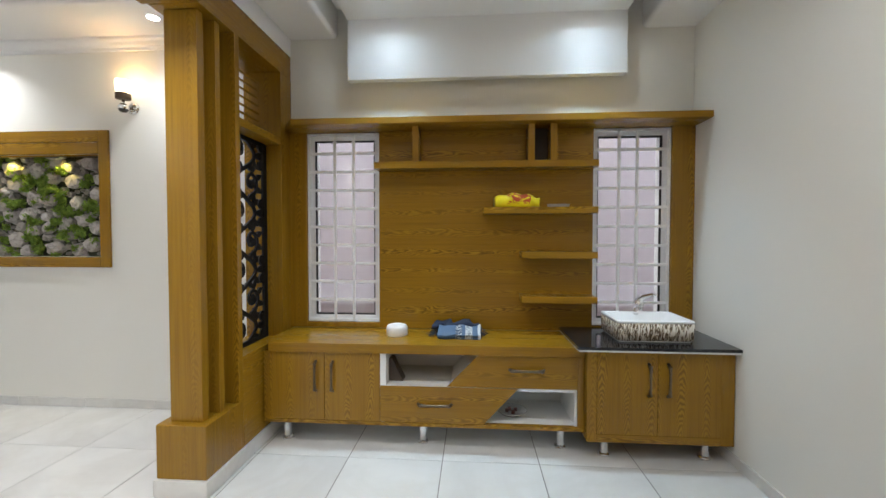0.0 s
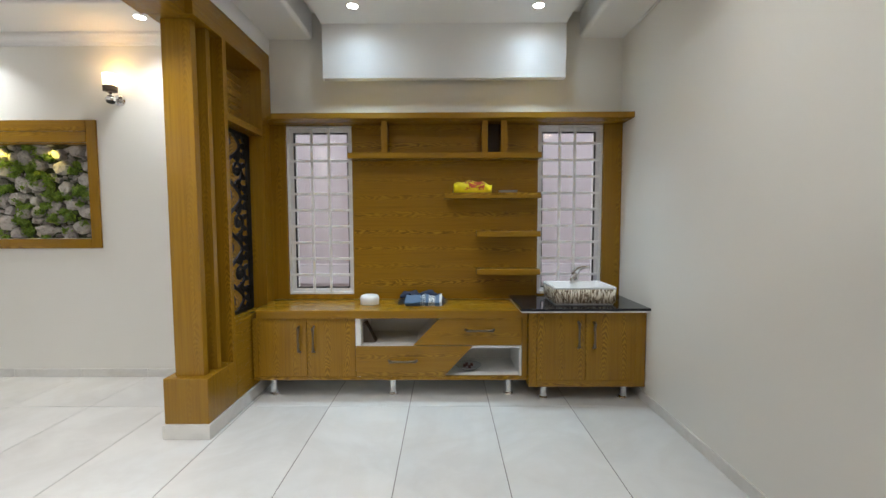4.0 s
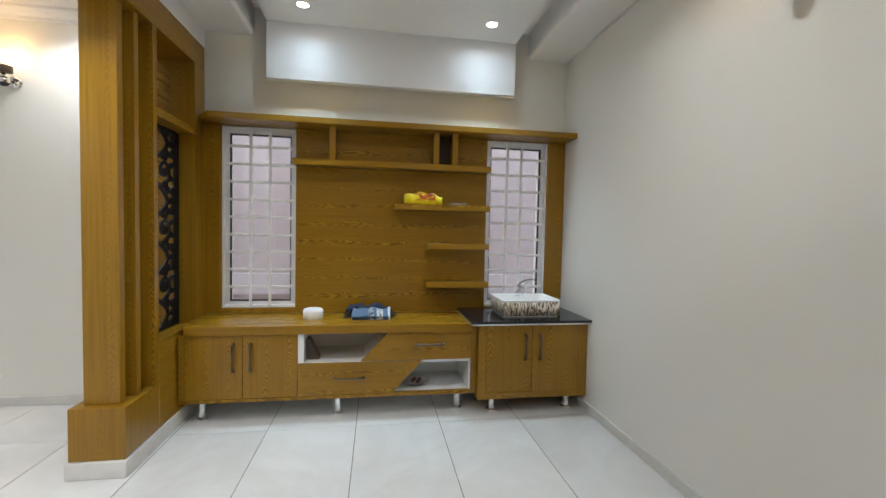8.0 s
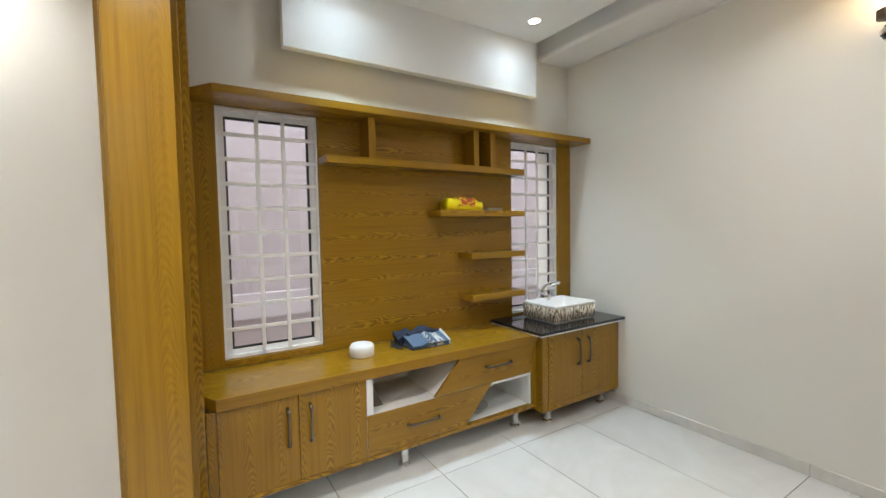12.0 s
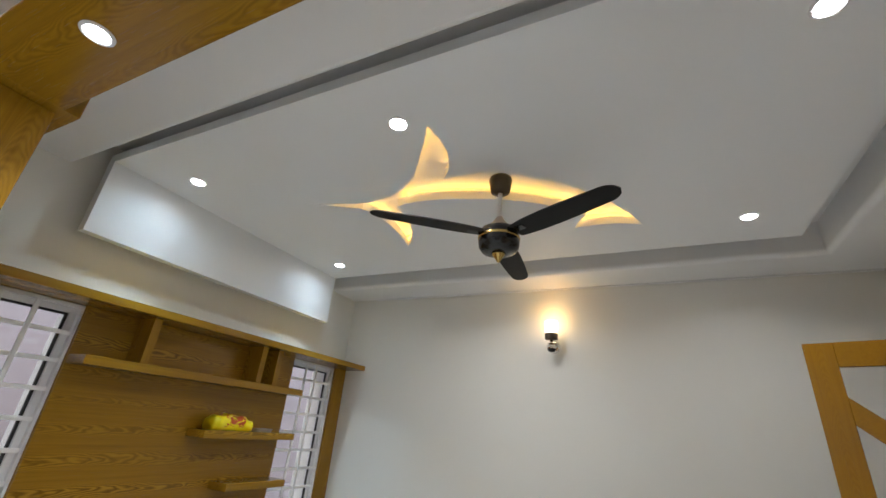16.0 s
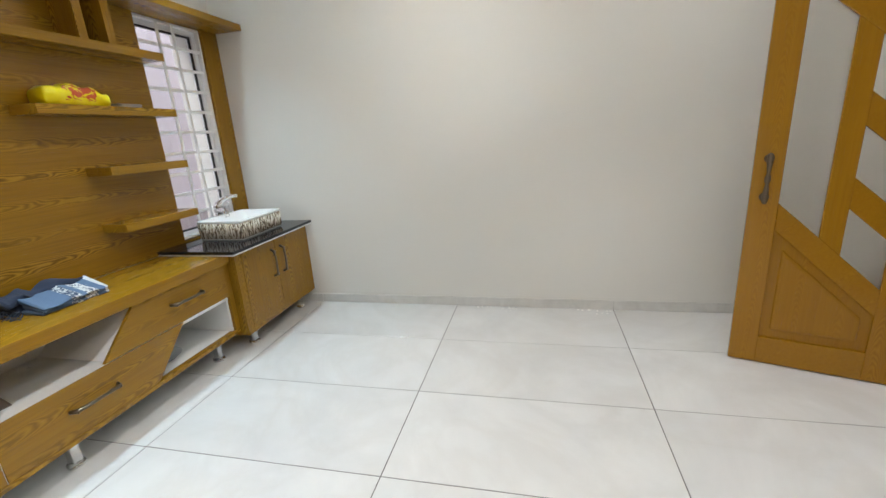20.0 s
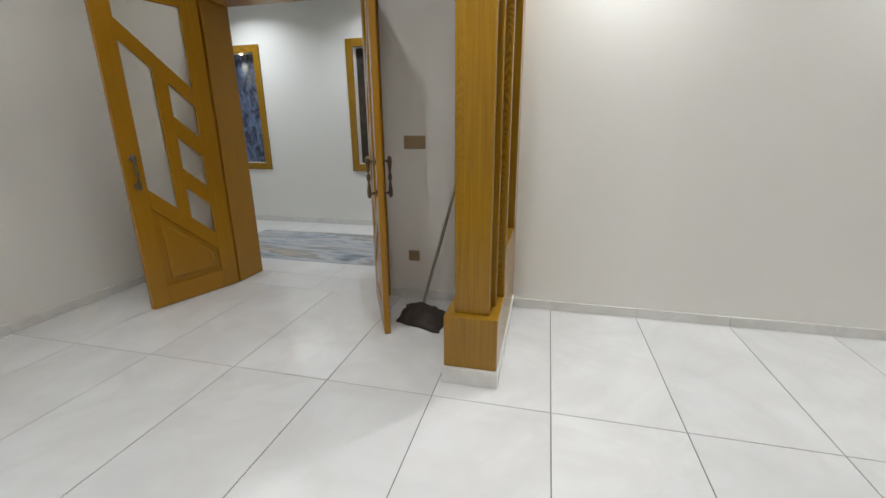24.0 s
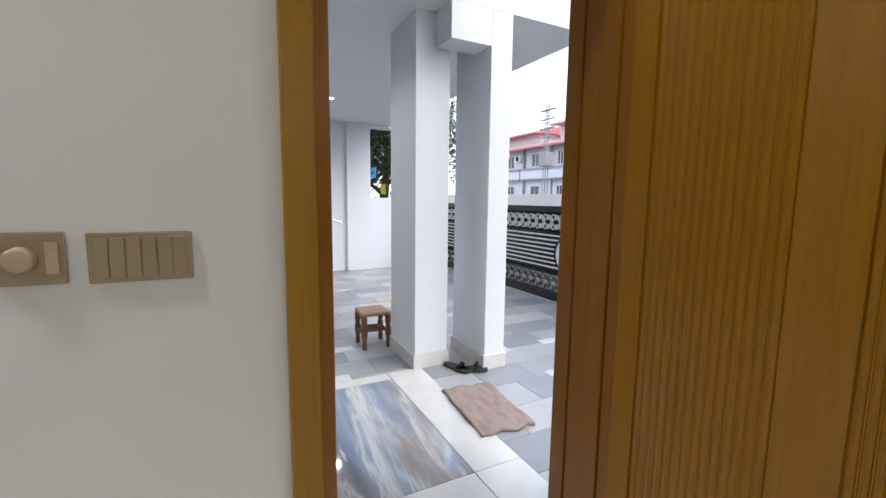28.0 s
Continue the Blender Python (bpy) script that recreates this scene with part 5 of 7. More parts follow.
def main_leaf():
    """Built closed along local +x from the hinge, thickness along y; the carved face is y = 0.045 side."""
    W, H, T = 0.965, 2.300, 0.042
    L = thing("door_1", (0, 0, 0), "polished brown wooden entrance door, open inwards, with grooved funnel-shaped carving", "door", kind="structure")
    fld = (0.075, 0.205, W - 0.105, H - 0.115)
    part("core", box(0, -T / 2, 0.006, W, T / 2 - 0.008, H, 0.002), DOOR_Z, L)
    for n, b, mt in (("stile", (0, 0.006, fld[0], H), DOOR_Z), ("stile", (fld[2], 0.006, W, H), DOOR_Z), ("rail", (fld[0] + 0.0005, 0.006, fld[2] - 0.0005, fld[1]), DOOR_X), ("rail", (fld[0] + 0.0005, fld[3], fld[2] - 0.0005, H), DOOR_X)):
        part(n, box(b[0], T / 2 - 0.008, b[1], b[2], T / 2, b[3], 0.0015), mt, L)
    # centre panel and mitred reeds that frame it like a funnel
    cx0, cx1, cz0, cz1 = 0.425, 0.555, 0.47, 1.79
    part("centre_panel", box(cx0, T / 2 - 0.008, cz0, cx1, T / 2 - 0.001, cz1, 0.002), DOOR_Z, L)
    n = 14
    for k in range(n):
        u0, u1 = k / n, (k + 0.95) / n
        lerp = lambda a, b, u: a + (b - a) * u
        for side in range(4):
            o = [lerp(f, c, u0) for f, c in zip(fld, (cx0, cz0, cx1, cz1))]
            i = [lerp(f, c, u1) for f, c in zip(fld, (cx0, cz0, cx1, cz1))]
            q = {0: ((o[0], o[1]), (o[2], o[1]), (i[2], i[1]), (i[0], i[1])), 1: ((o[2], o[1]), (o[2], o[3]), (i[2], i[3]), (i[2], i[1])),
                 2: ((o[2], o[3]), (o[0], o[3]), (i[0], i[3]), (i[2], i[3])), 3: ((o[0], o[3]), (o[0], o[1]), (i[0], i[1]), (i[0], i[3]))}[side]
            bm = bmesh.new()
            ends = ([], [])
            for c, hgt in ((0.02, 0.0), (0.16, 0.55), (0.5, 1.0), (0.84, 0.55), (0.98, 0.0)):     # half-round section
                for lst, p, r in ((ends[0], q[0], q[3]), (ends[1], q[1], q[2])):
                    lst.append(bm.verts.new((lerp(p[0], r[0], c), T / 2 - 0.0085 + 0.0070 * hgt, lerp(p[1], r[1], c))))
            for j in range(4):
                bm.faces.new((ends[0][j], ends[0][j + 1], ends[1][j + 1], ends[1][j]))
            bm.faces.new(ends[0])
            bm.faces.new(ends[1][::-1])
            bm.faces.new((ends[0][0], ends[1][0], ends[1][4], ends[0][4]))
            part("reed", bm, DOOR_Z if side % 2 else DOOR_X, L, smooth=False)
    hx, hz = W - 0.055, 1.0
    pl = part("lock_plate", loft_plate(hx, T / 2, hz), BRONZE, L, "dark bronze lock plate")
    part("lever", tube([(hx, T / 2 + 0.004, hz + 0.055), (hx, T / 2 + 0.045, hz + 0.055), (hx - 0.03, T / 2 + 0.052, hz + 0.057), (hx - 0.08, T / 2 + 0.05, hz + 0.060), (hx - 0.10, T / 2 + 0.048, hz + 0.062)], [0.011, 0.011, 0.010, 0.009, 0.007], 10), STEEL, pl, "steel lever handle", True)
    part("keyhole", lathe([(0.006, T / 2 + 0.004), (0.006, T / 2 + 0.007)], (hx, 0, hz - 0.06), 12, "y"), BLACK, pl)
    for o in L.children_recursive:
        o.data.transform(Matrix.Diagonal((1, -1, 1, 1)))
        o.data.flip_normals()
    L.matrix_world = pose(HX + 0.012, HY + T / 2 - 0.012, 0.0, 0, 0, 94.6)
    return L


def loft_plate(x, y, z):
    pts = [(x - 0.022, z - 0.13), (x - 0.012, z - 0.135), (x, z - 0.142), (x + 0.012, z - 0.135), (x + 0.022, z - 0.13), (x + 0.022, z + 0.10), (x + 0.014, z + 0.115), (x, z + 0.13), (x - 0.014, z + 0.115), (x - 0.022, z + 0.10)]
    return prism(pts, y, y + 0.006, "xz", 0.0015)


main_leaf()

# ---------------------------------------------------------------- double door to the hall
df = thing("door_frame_hall", ((DD_A + DD_B) / 2, (SOUTH + S_OUT) / 2, 0), "golden-brown wooden frame of the double door", "door frame", kind="structure")
part("jamb", box(DD_A + 0.001, S_OUT - 0.004, 0.001, DD_A + 0.03, SOUTH - 0.001, DD_H - 0.031, 0.003), GOLD_Z, df)
part("jamb", box(DD_B - 0.03, S_OUT - 0.004, 0.001, DD_B - 0.001, SOUTH - 0.001, DD_H - 0.031, 0.003), GOLD_Z, df)
part("head", box(DD_A + 0.001, S_OUT - 0.004, DD_H - 0.03, DD_B - 0.001, SOUTH - 0.001, DD_H - 0.001, 0.003), GOLD_X, df)
for a, b in ((DD_A - 0.075, DD_A + 0.004), (DD_B - 0.004, DD_B + 0.075)):
    part("architrave", box(a, SOUTH + 0.001, 0.001, b, SOUTH + 0.02, DD_H + 0.07, 0.005), GOLD_Z, df)
part("architrave", box(DD_A - 0.075, SOUTH + 0.001, DD_H + 0.071, DD_B + 0.075, SOUTH + 0.022, DD_H + 0.14, 0.005), GOLD_X, df)


def glazed_leaf(mirror):
    """Local x from the hinge to the free edge, thickness about y = 0."""
    W, H, T = 0.70, 2.315, 0.04
    L = thing("door_2" if mirror > 0 else "door_3", (0, 0, 0), "golden-brown wooden glazed door leaf with slanted frosted panes, standing open", "door", kind="structure")
    X = lambda x: W - x      # drawn with the free edge at 0
    h = T / 2
    st, it = 0.125, 0.09
    bx = lambda n, x0, z0, x1, z1, mt=GOLD_Z, t=h: part(n, box(X(x1), -t, z0, X(x0), t, z1, 0.003), mt, L)
    pr = lambda n, pts, mt, t=h, bev=0.003: part(n, prism([(X(a), b) for a, b in pts], -t, t, "xz", bev), mt, L)
    bx("stile", 0, 0.006, st, H)
    bx("stile", 0.565, 0.006, W, H)
    bx("rail", st, 0.006, 0.565, 0.16, GOLD_X)
    bx("rail", st, H - 0.125, 0.565, H, GOLD_X)
    # slanted rails and the inner upright
    x0, x1 = st, 0.565
    low = lambda x: 0.912 - 0.94 * (x - x0)
    top = lambda x: 2.045 - 0.94 * (x - x0)
    ix = 0.305
    pr("slant_rail", [(x0, low(x0) - 0.14), (x1, low(x1) - 0.14), (x1, low(x1)), (x0, low(x0))], GOLD_X)
    pr("slant_rail", [(x0, top(x0) - 0.13), (x1, top(x1) - 0.13), (x1, top(x1)), (x0, top(x0))], GOLD_X)
    pr("mullion", [(ix, low(ix)), (ix + it, low(ix + it)), (ix + it, top(ix + it) - 0.13), (ix, top(ix) - 0.13)], GOLD_Z)
    for k in (1, 2):
        o = 0.385 * k
        pr("slant_rail", [(ix + it, low(ix + it) + o - 0.15), (x1, low(x1) + o - 0.15), (x1, low(x1) + o), (ix + it, low(ix + it) + o)], GOLD_X, h - 0.002)
    # raised lower panel
    pr("lower_panel", [(x0, 0.16), (x1, 0.16), (x1, low(x1) - 0.14), (x0, low(x0) - 0.14)], GOLD_Z, h - 0.017, 0)
    pr("raised_field", [(x0 + 0.045, 0.205), (x1 - 0.04, 0.205), (x1 - 0.04, low(x1 - 0.04) - 0.20), (x0 + 0.045, low(x0 + 0.045) - 0.20)], GOLD_Z, h - 0.001, 0.017)
    # frosted panes
    g = 0.003
    pr("pane", [(x0, low(x0)), (ix, low(ix)), (ix, top(ix) - 0.13), (x0, top(x0) - 0.13)], FROST, g, 0)
    pr("pane", [(x0, top(x0)), (x1, top(x1)), (x1, H - 0.125), (x0, H - 0.125)], FROST, g, 0)
    for k in (0, 1, 2):
        o0, o1 = 0.385 * k, 0.385 * (k + 1) - 0.15
        zt = lambda x: low(x) + o1 if k < 2 else top(x) - 0.13
        pr("pane", [(ix + it, low(ix + it) + o0), (x1, low(x1) + o0), (x1, zt(x1)), (ix + it, zt(ix + it))], FROST, g, 0)
    # pull handles, both faces
    for s in (-1, 1):
        grip = lathe([(0.005, 0.915), (0.012, 0.925), (0.014, 0.95), (0.0105, 0.985), (0.0065, 1.018), (0.0115, 1.028), (0.0135, 1.042), (0.0115, 1.056), (0.0065, 1.066), (0.0105, 1.10), (0.014, 1.135), (0.012, 1.16), (0.005, 1.17)], (X(0.06), s * (h + 0.046), 0), 16)
        for z in (0.945, 1.14):
            add_tube(grip, [(X(0.06), s * h, z), (X(0.06), s * (h + 0.04), z)], 0.0075, 10)
        hd = part("pull_handle", grip, HANDLE, L, "antique bronze spindle-shaped pull handle", True)
        for z in (0.945, 1.14):
            part("rose", lathe([(0.02, 0.0), (0.022, 0.004), (0.014, 0.008)], (0, 0, 0), 14, "y", pose(X(0.06), s * h, z, 0, 0, 0 if s > 0 else 180)), HANDLE, hd, smooth=True)
    return L


east_leaf = glazed_leaf(1)
east_leaf.matrix_world = pose(DD_B - 0.02, SOUTH + 0.03, 0, 0, 0, 71.5)
west_leaf = glazed_leaf(-1)
west_leaf.matrix_world = pose(DD_A + 0.02, SOUTH + 0.03, 0, 0, 0, 117)


# ---------------------------------------------------------------- loose things
solo("plastic_tub", lathe([(0.074, 0.0), (0.076, 0.004), (0.077, 0.055), (0.068, 0.072), (0.05, 0.078), (0.004, 0.079)], (-0.355, 2.775, 0.7005), 32), PLASTIC_W, "upturned white plastic tub on the tv cabinet", "tub", smooth=True)


def denim_mat():
    """Plain denim blue with three woven white bands near one end."""
    m = Mat("blue_cloth", 0.9)
    pos = m.n("ShaderNodeSeparateXYZ")
    m.link(m.n("ShaderNodeNewGeometry").outputs["Position"], pos.inputs[0])
    x = m.math("ADD", pos.outputs["X"], m.math("MULTIPLY", m.noise(m.where(), 14.0, 2.0), 0.014))
    curl = m.noise(m.where(), 70.0, 2.0, 0.5, 1.5)
    fine = m.noise(m.where(), 220.0, 2.0)
    col = m.mix(fine, (0.065, 0.115, 0.20), (0.12, 0.19, 0.30))
    for a, b, cut in ((0.075, 0.118, 0.53), (0.142, 0.192, 0.46), (0.228, 0.30, 0.30)):
        band = m.math("MULTIPLY", m.math("GREATER_THAN", x, a), m.math("LESS_THAN", x, b))
        col = m.mix(m.math("MULTIPLY", band, m.math("GREATER_THAN", curl, cut)), m.mix(band, col, (0.045, 0.07, 0.12)), (0.62, 0.63, 0.62))
    m.color(col)
    m.bump(fine, 0.4, 0.002)
    return m.m


def folded(x0, x1, y0, y1, z0, h, layers, seed, wob=0.012):
    """A soft folded pile: stacked rounded sheets with ruffled edges."""
    bm = bmesh.new()
    r = random.Random(seed)
    for k in range(layers):
        n, mth = 26, 10
        za, t = z0 + h * k / layers, h / layers * 0.94
        jit = [r.uniform(-0.01, 0.01) for _ in range(4)]
        rows = []
        for i in range(n + 1):
            u = i / n
            x = x0 + jit[0] + (x1 - x0 + jit[1]) * u
            ring = []
            for j in range(mth):
                a = 2 * math.pi * j / mth
                yy = (y0 + y1) / 2 + (y1 - y0 + jit[2]) / 2 * math.copysign(abs(math.cos(a)) ** 0.25, math.cos(a))
                zz = za + t / 2 + t / 2 * math.copysign(abs(math.sin(a)) ** 0.6, math.sin(a))
                nz = noise.noise(Vector((x * 14, yy * 14, seed + k))) * wob
                ring.append(bm.verts.new((x + nz, yy + nz * 1.4, max(z0, zz + (nz * 0.8 if k == layers - 1 and math.sin(a) > 0 else 0)))))
            rows.append(ring)
        for a, b in zip(rows, rows[1:]):
            for j in range(mth):
                bm.faces.new((a[j], a[(j + 1) % mth], b[(j + 1) % mth], b[j]))
        bm.faces.new(rows[0])
        bm.faces.new(rows[-1][::-1])
    return bm


cl = thing("folded_clothes", (0.11, 2.79, 0.7005), "folded blue patterned cloth with dark fringe on the tv cabinet", "cloth")
bm = folded(-0.05, 0.245, 2.665, 2.80, 0.7005, 0.072, 3, 3, 0.016)
for v in bm.verts:                    # falls away to the front
    v.co.z = 0.7005 + (v.co.z - 0.7005) * (0.50 + 0.55 * (v.co.y - 2.665) / 0.135)
part("top_cloth", bm, denim_mat(), cl, "denim-blue cloth with white woven band", True)
part("shawl", folded(-0.075, 0.25, 2.805, 2.905, 0.7005, 0.088, 2, 9, 0.045), plain("navy_shawl", (0.018, 0.028, 0.055), 0.95, 0, 0.4, 80, 0.4), cl, "dark navy shawl", True)
bm = bmesh.new()
rnd = random.Random(12)
for k in range(46):
    x = rnd.choice((rnd.uniform(0.22, 0.27), rnd.uniform(-0.13, -0.06), rnd.uniform(-0.10, -0.05)))
    y = rnd.uniform(2.77, 2.91)
    z = rnd.uniform(0.703, 0.745)
    add_tube(bm, [(x, y, z), (x + rnd.uniform(-0.03, 0.03), y - 0.02, z * 0.5 + 0.353), (x + rnd.uniform(-0.04, 0.04), y - 0.04, 0.7035)], 0.0022, 4)
tagged(part("fringe", bm, plain("fringe_yarn", (0.03, 0.04, 0.06), 0.95), cl, "dark tassel fringe"), kind="stuff")


def packet_mat():
    m = Mat("yellow_packet", 0.28)
    n = m.noise(m.where(18, 10, 34), 1.0, 3.0, 0.6, 0.5)
    box_x = m.n("ShaderNodeSeparateXYZ")
    g = m.n("ShaderNodeNewGeometry")
    m.link(g.outputs["Position"], box_x.inputs[0])
    band = m.math("MULTIPLY", m.math("GREATER_THAN", box_x.outputs["X"], 0.43), m.math("LESS_THAN", box_x.outputs["X"], 0.60))
    band = m.math("MULTIPLY", band, m.math("MULTIPLY", m.math("GREATER_THAN", box_x.outputs["Z"], 1.64), m.math("GREATER_THAN", n, 0.52)))
    m.color(m.mix(band, (0.80, 0.66, 0.006), (0.50, 0.07, 0.02)))
    m.bump(m.noise(m.where(), 40.0, 3.0), 0.5, 0.004)
    return m.m


bm = folded(0.35, 0.665, 2.845, 2.955, 1.6165, 0.088, 1, 21, 0.02)
for v in bm.verts:
    u = (v.co.x - 0.35) / 0.315
    v.co.z = 1.6165 + (v.co.z - 1.6165) * (0.80 + 0.42 * math.sin(math.pi * min(max(u * 0.9 + 0.12, 0), 1)) + 0.10 * math.sin(19 * u))
solo("snack_packet", bm, packet_mat(), "crumpled bright yellow plastic packet on the wall shelf", "packet", smooth=True)
solo("soap_dish", loft([(rounded_rect(0.80, 2.895, 0.07, 0.035, 0.02), 1.6165), (rounded_rect(0.80, 2.895, 0.078, 0.04, 0.022), 1.638), (rounded_rect(0.80, 2.895, 0.072, 0.035, 0.02), 1.639), (rounded_rect(0.80, 2.895, 0.066, 0.03, 0.018), 1.620)]), plain("grey_plastic", (0.33, 0.30, 0.29), 0.4), "shallow grey plastic dish on the wall shelf", "dish")
ct = thing("card_stand", (-0.28, 2.75, 0.4205), "small dark brown board leaning in the white niche", "card")
part("board", prism([(-0.383, 0.4205), (-0.285, 0.4205), (-0.362, 0.575), (-0.383, 0.575)], 2.62, 2.72, "xz", 0.003), plain("brown_card", (0.09, 0.065, 0.045), 0.5), ct)
pt = thing("glass_plate", (0.455, 2.72, 0.1755), "shallow clear plate with small dark pieces in the white niche", "plate")
part("dish", lathe([(0.05, 0.1755), (0.075, 0.182), (0.105, 0.205), (0.108, 0.207), (0.102, 0.207), (0.07, 0.187), (0.004, 0.180)], (0.455, 2.72, 0), 32), plain("grey_glaze", (0.55, 0.56, 0.57), 0.12), pt, smooth=True)
for k, (dx, dy) in enumerate(((-0.03, 0.0), (0.01, -0.03), (0.03, 0.02), (-0.01, 0.03))):
    part("sweet", box(0.455 + dx - 0.012, 2.72 + dy - 0.012, 0.188, 0.455 + dx + 0.012, 2.72 + dy + 0.012, 0.212, 0.004), plain("dark_red_wrap", (0.10, 0.02, 0.015), 0.4), pt, "small dark red piece")

# plaster crumbs along the east skirting
r = random.Random(31)
bm = bmesh.new()
for k in range(34):
    y = r.choice((0.98, 0.80, 0.74, 0.20, 0.16, 0.05)) + r.gauss(0, 0.035)
    x, w = 1.765 - abs(r.gauss(0, 0.03)), r.uniform(0.002, 0.006)
    add_box(bm, x - w, y - w * r.uniform(0.6, 1.6), 0.0005, x + w, y + w, 0.0005 + r.uniform(0.002, 0.005), m=pose(x, y, 0, 0, 0, r.uniform(0, 90)) @ pose(-x, -y, 0))
solo("plaster_crumbs", bm, WALL, "tiny white plaster crumbs on the floor by the skirting", "debris", kind="stuff")

# mop
mp = thing("floor_mop", (-0.93, -1.0, 0), "floor mop with dark brown cloth and leaning grey stick", "mop")
part("stick", tube([(-0.885, -0.90, 0.07), (-1.0, -1.02, 0.55), (-1.115, -1.135, 1.06)], 0.011, 10), STEEL, mp, "grey metal stick")
bm = bmesh.new()
n, mth = 22, 20
grid = []
for i in range(n + 1):
    row = []
    for j in range(mth + 1):
        u, v = i / n * 2 - 1, j / mth * 2 - 1
        x, y = -0.90 + u * 0.17, -0.86 + v * 0.15 - 0.05 * u
        d = math.hypot(u, v)
        z = 0.006 + 0.10 * max(0, 1 - d) ** 0.8 + 0.022 * (1 + noise.noise(Vector((u * 3.3, v * 3.3, 5.0)))) * (1 if d < 1.2 else 0.6)
        k = 1 + 0.12 * noise.noise(Vector((u * 2.2, v * 2.2, 9.0)))
        row.append(bm.verts.new((-0.90 + (x + 0.90) * k, -0.86 + (y + 0.86) * k, z)))
    grid.append(row)
for i in range(n):
    for j in range(mth):
        bm.faces.new((grid[i][j], grid[i + 1][j], grid[i + 1][j + 1], grid[i][j + 1]))
ret = bmesh.ops.extrude_face_region(bm, geom=bm.faces[:])
for v in [e for e in ret["geom"] if isinstance(e, bmesh.types.BMVert)]:
    v.co.z = 0.001
part("cloth", bm, CLOTH_D, mp, "dark damp mop cloth", True)


# ---------------------------------------------------------------- outside
GATE_X, BOUND_X = -8.5, -8.9
structure(solo("ground", box(-400, -400, -0.35, 400, 400, -0.16), plain("street_ground", (0.16, 0.155, 0.15), 0.9, 0, 0.2, 4.0), "dusty grey ground"))
yard = structure(solo("pavement", box(GATE_X - 0.2, -8.2, -0.15, HALL_W - 0.2, S_OUT - 0.001, -0.004), plain("yard_joint", (0.33, 0.33, 0.34), 0.8), "courtyard paved in mixed grey stone-look tiles"))
yard.location = (0, 0, 0)
yard.data.transform(Matrix.Translation(((GATE_X - 0.2 + HALL_W - 0.2) / 2, (S_OUT - 8.2) / 2, -0.15)))
structure(solo("lawn_bed", box(BOUND_X, S_OUT, -0.15, WEST - 0.26, 3.6, -0.03), plain("bare_soil", (0.08, 0.07, 0.05), 0.95, 0, 0.3), "soil strip beside the house"))


def grass(x0, x1, y0, y1, count, seed):
    r = random.Random(seed)
    vs, fs = [], []
    for _ in range(count):
        x, y, h, a = r.uniform(x0, x1), r.uniform(y0, y1), r.uniform(0.03, 0.07), r.uniform(0, 6.28)
        dx, dy = 0.006 * math.cos(a), 0.006 * math.sin(a)
        b = len(vs)
        vs += [(x - dx, y - dy, -0.03), (x + dx, y + dy, -0.03), (x + r.uniform(-0.02, 0.02), y + r.uniform(-0.02, 0.02), h - 0.03)]
        fs.append((b, b + 1, b + 2))
    me = bpy.data.meshes.new("grass")
    me.from_pydata(vs, [], fs)
    me.materials.append(plain("grass_blades", (0.035, 0.08, 0.022), 0.8, 0, 0.4, 3.0))
    return new("grass", me)


tagged(grass(GATE_X + 0.1, WEST - 0.4, -1.4, 3.4, 26000, 5), "short green lawn beside the house", "grass", kind="stuff")
WALL_B = paint("boundary_paint", (0.60, 0.56, 0.53), 0.7, 0.2, 0.08)
structure(solo("boundary_wall", box(BOUND_X - 0.22, -2.6, -0.16, BOUND_X, 6.5, 1.42), WALL_B, "beige rendered boundary wall"))
structure(solo("boundary_coping", box(BOUND_X - 0.25, -2.6, 1.421, BOUND_X + 0.03, 6.5, 1.47, 0.01), WALL_B, "beige wall coping"))
structure(solo("neighbour_wall", box(-6.5, NORTH + 2.8, -0.16, 16.0, NORTH + 3.0, 5.6), paint("neighbour_paint", (0.46, 0.385, 0.37), 0.75, 0.25, 0.06), "pinkish rendered wall across the side passage"))
structure(solo("neighbour_ledge", box(-6.5, NORTH + 2.66, 0.45, 16.0, NORTH + 2.799, 0.74), paint("ledge_paint", (0.52, 0.46, 0.45), 0.75), "rendered ledge on the neighbouring wall"))
structure(solo("passage_floor", box(-6.5, NORTH + 0.251, -0.16, 16.0, NORTH + 2.8, -0.05), plain("passage_concrete", (0.55, 0.50, 0.47), 0.9), "concrete side passage"))
structure(solo("wall_outer_north", box(EAST + 0.201, NORTH, -0.16, 9.0, NORTH + 0.25, 3.36), EXT, "white outer wall of the house"))
structure(solo("house_roof", box(WEST - 0.5, SOUTH - 0.02, 3.36, 9.0, NORTH + 0.25, 3.6), EXT, "white roof slab of the house"))

# porch pillars and roof
for n, (x0, x1, y0, y1, z1) in (("porch_pillar", (-6.25, -5.965, -3.77, -3.23, 2.70)), ("porch_pillar", (-6.645, -6.46, -3.52, -2.99, 2.70))):
    p = thing(n, ((x0 + x1) / 2, (y0 + y1) / 2, 0), "square white-painted porch pillar with a pale tile base", "pillar", "porch pillars")
    part("shaft", box(x0, y0, 0, x1, y1, z1, 0.006), EXT, p)
    part("base_tile", wall_with_holes("x", y0 - 0.012, y1 + 0.012, x0 - 0.012, x1 + 0.012, 0.001, 0.115, []), SKIRT, p, "pale tile base")
structure(solo("porch_beam", box(-6.459, -3.22, 2.45, -6.13, -2.99, 2.699), EXT, "white beam between the porch pillars"))
structure(solo("porch_roof", box(-7.46, -8.3, 2.701, HALL_W - 0.2, -2.99, 3.11), EXT, "white porch roof slab"))
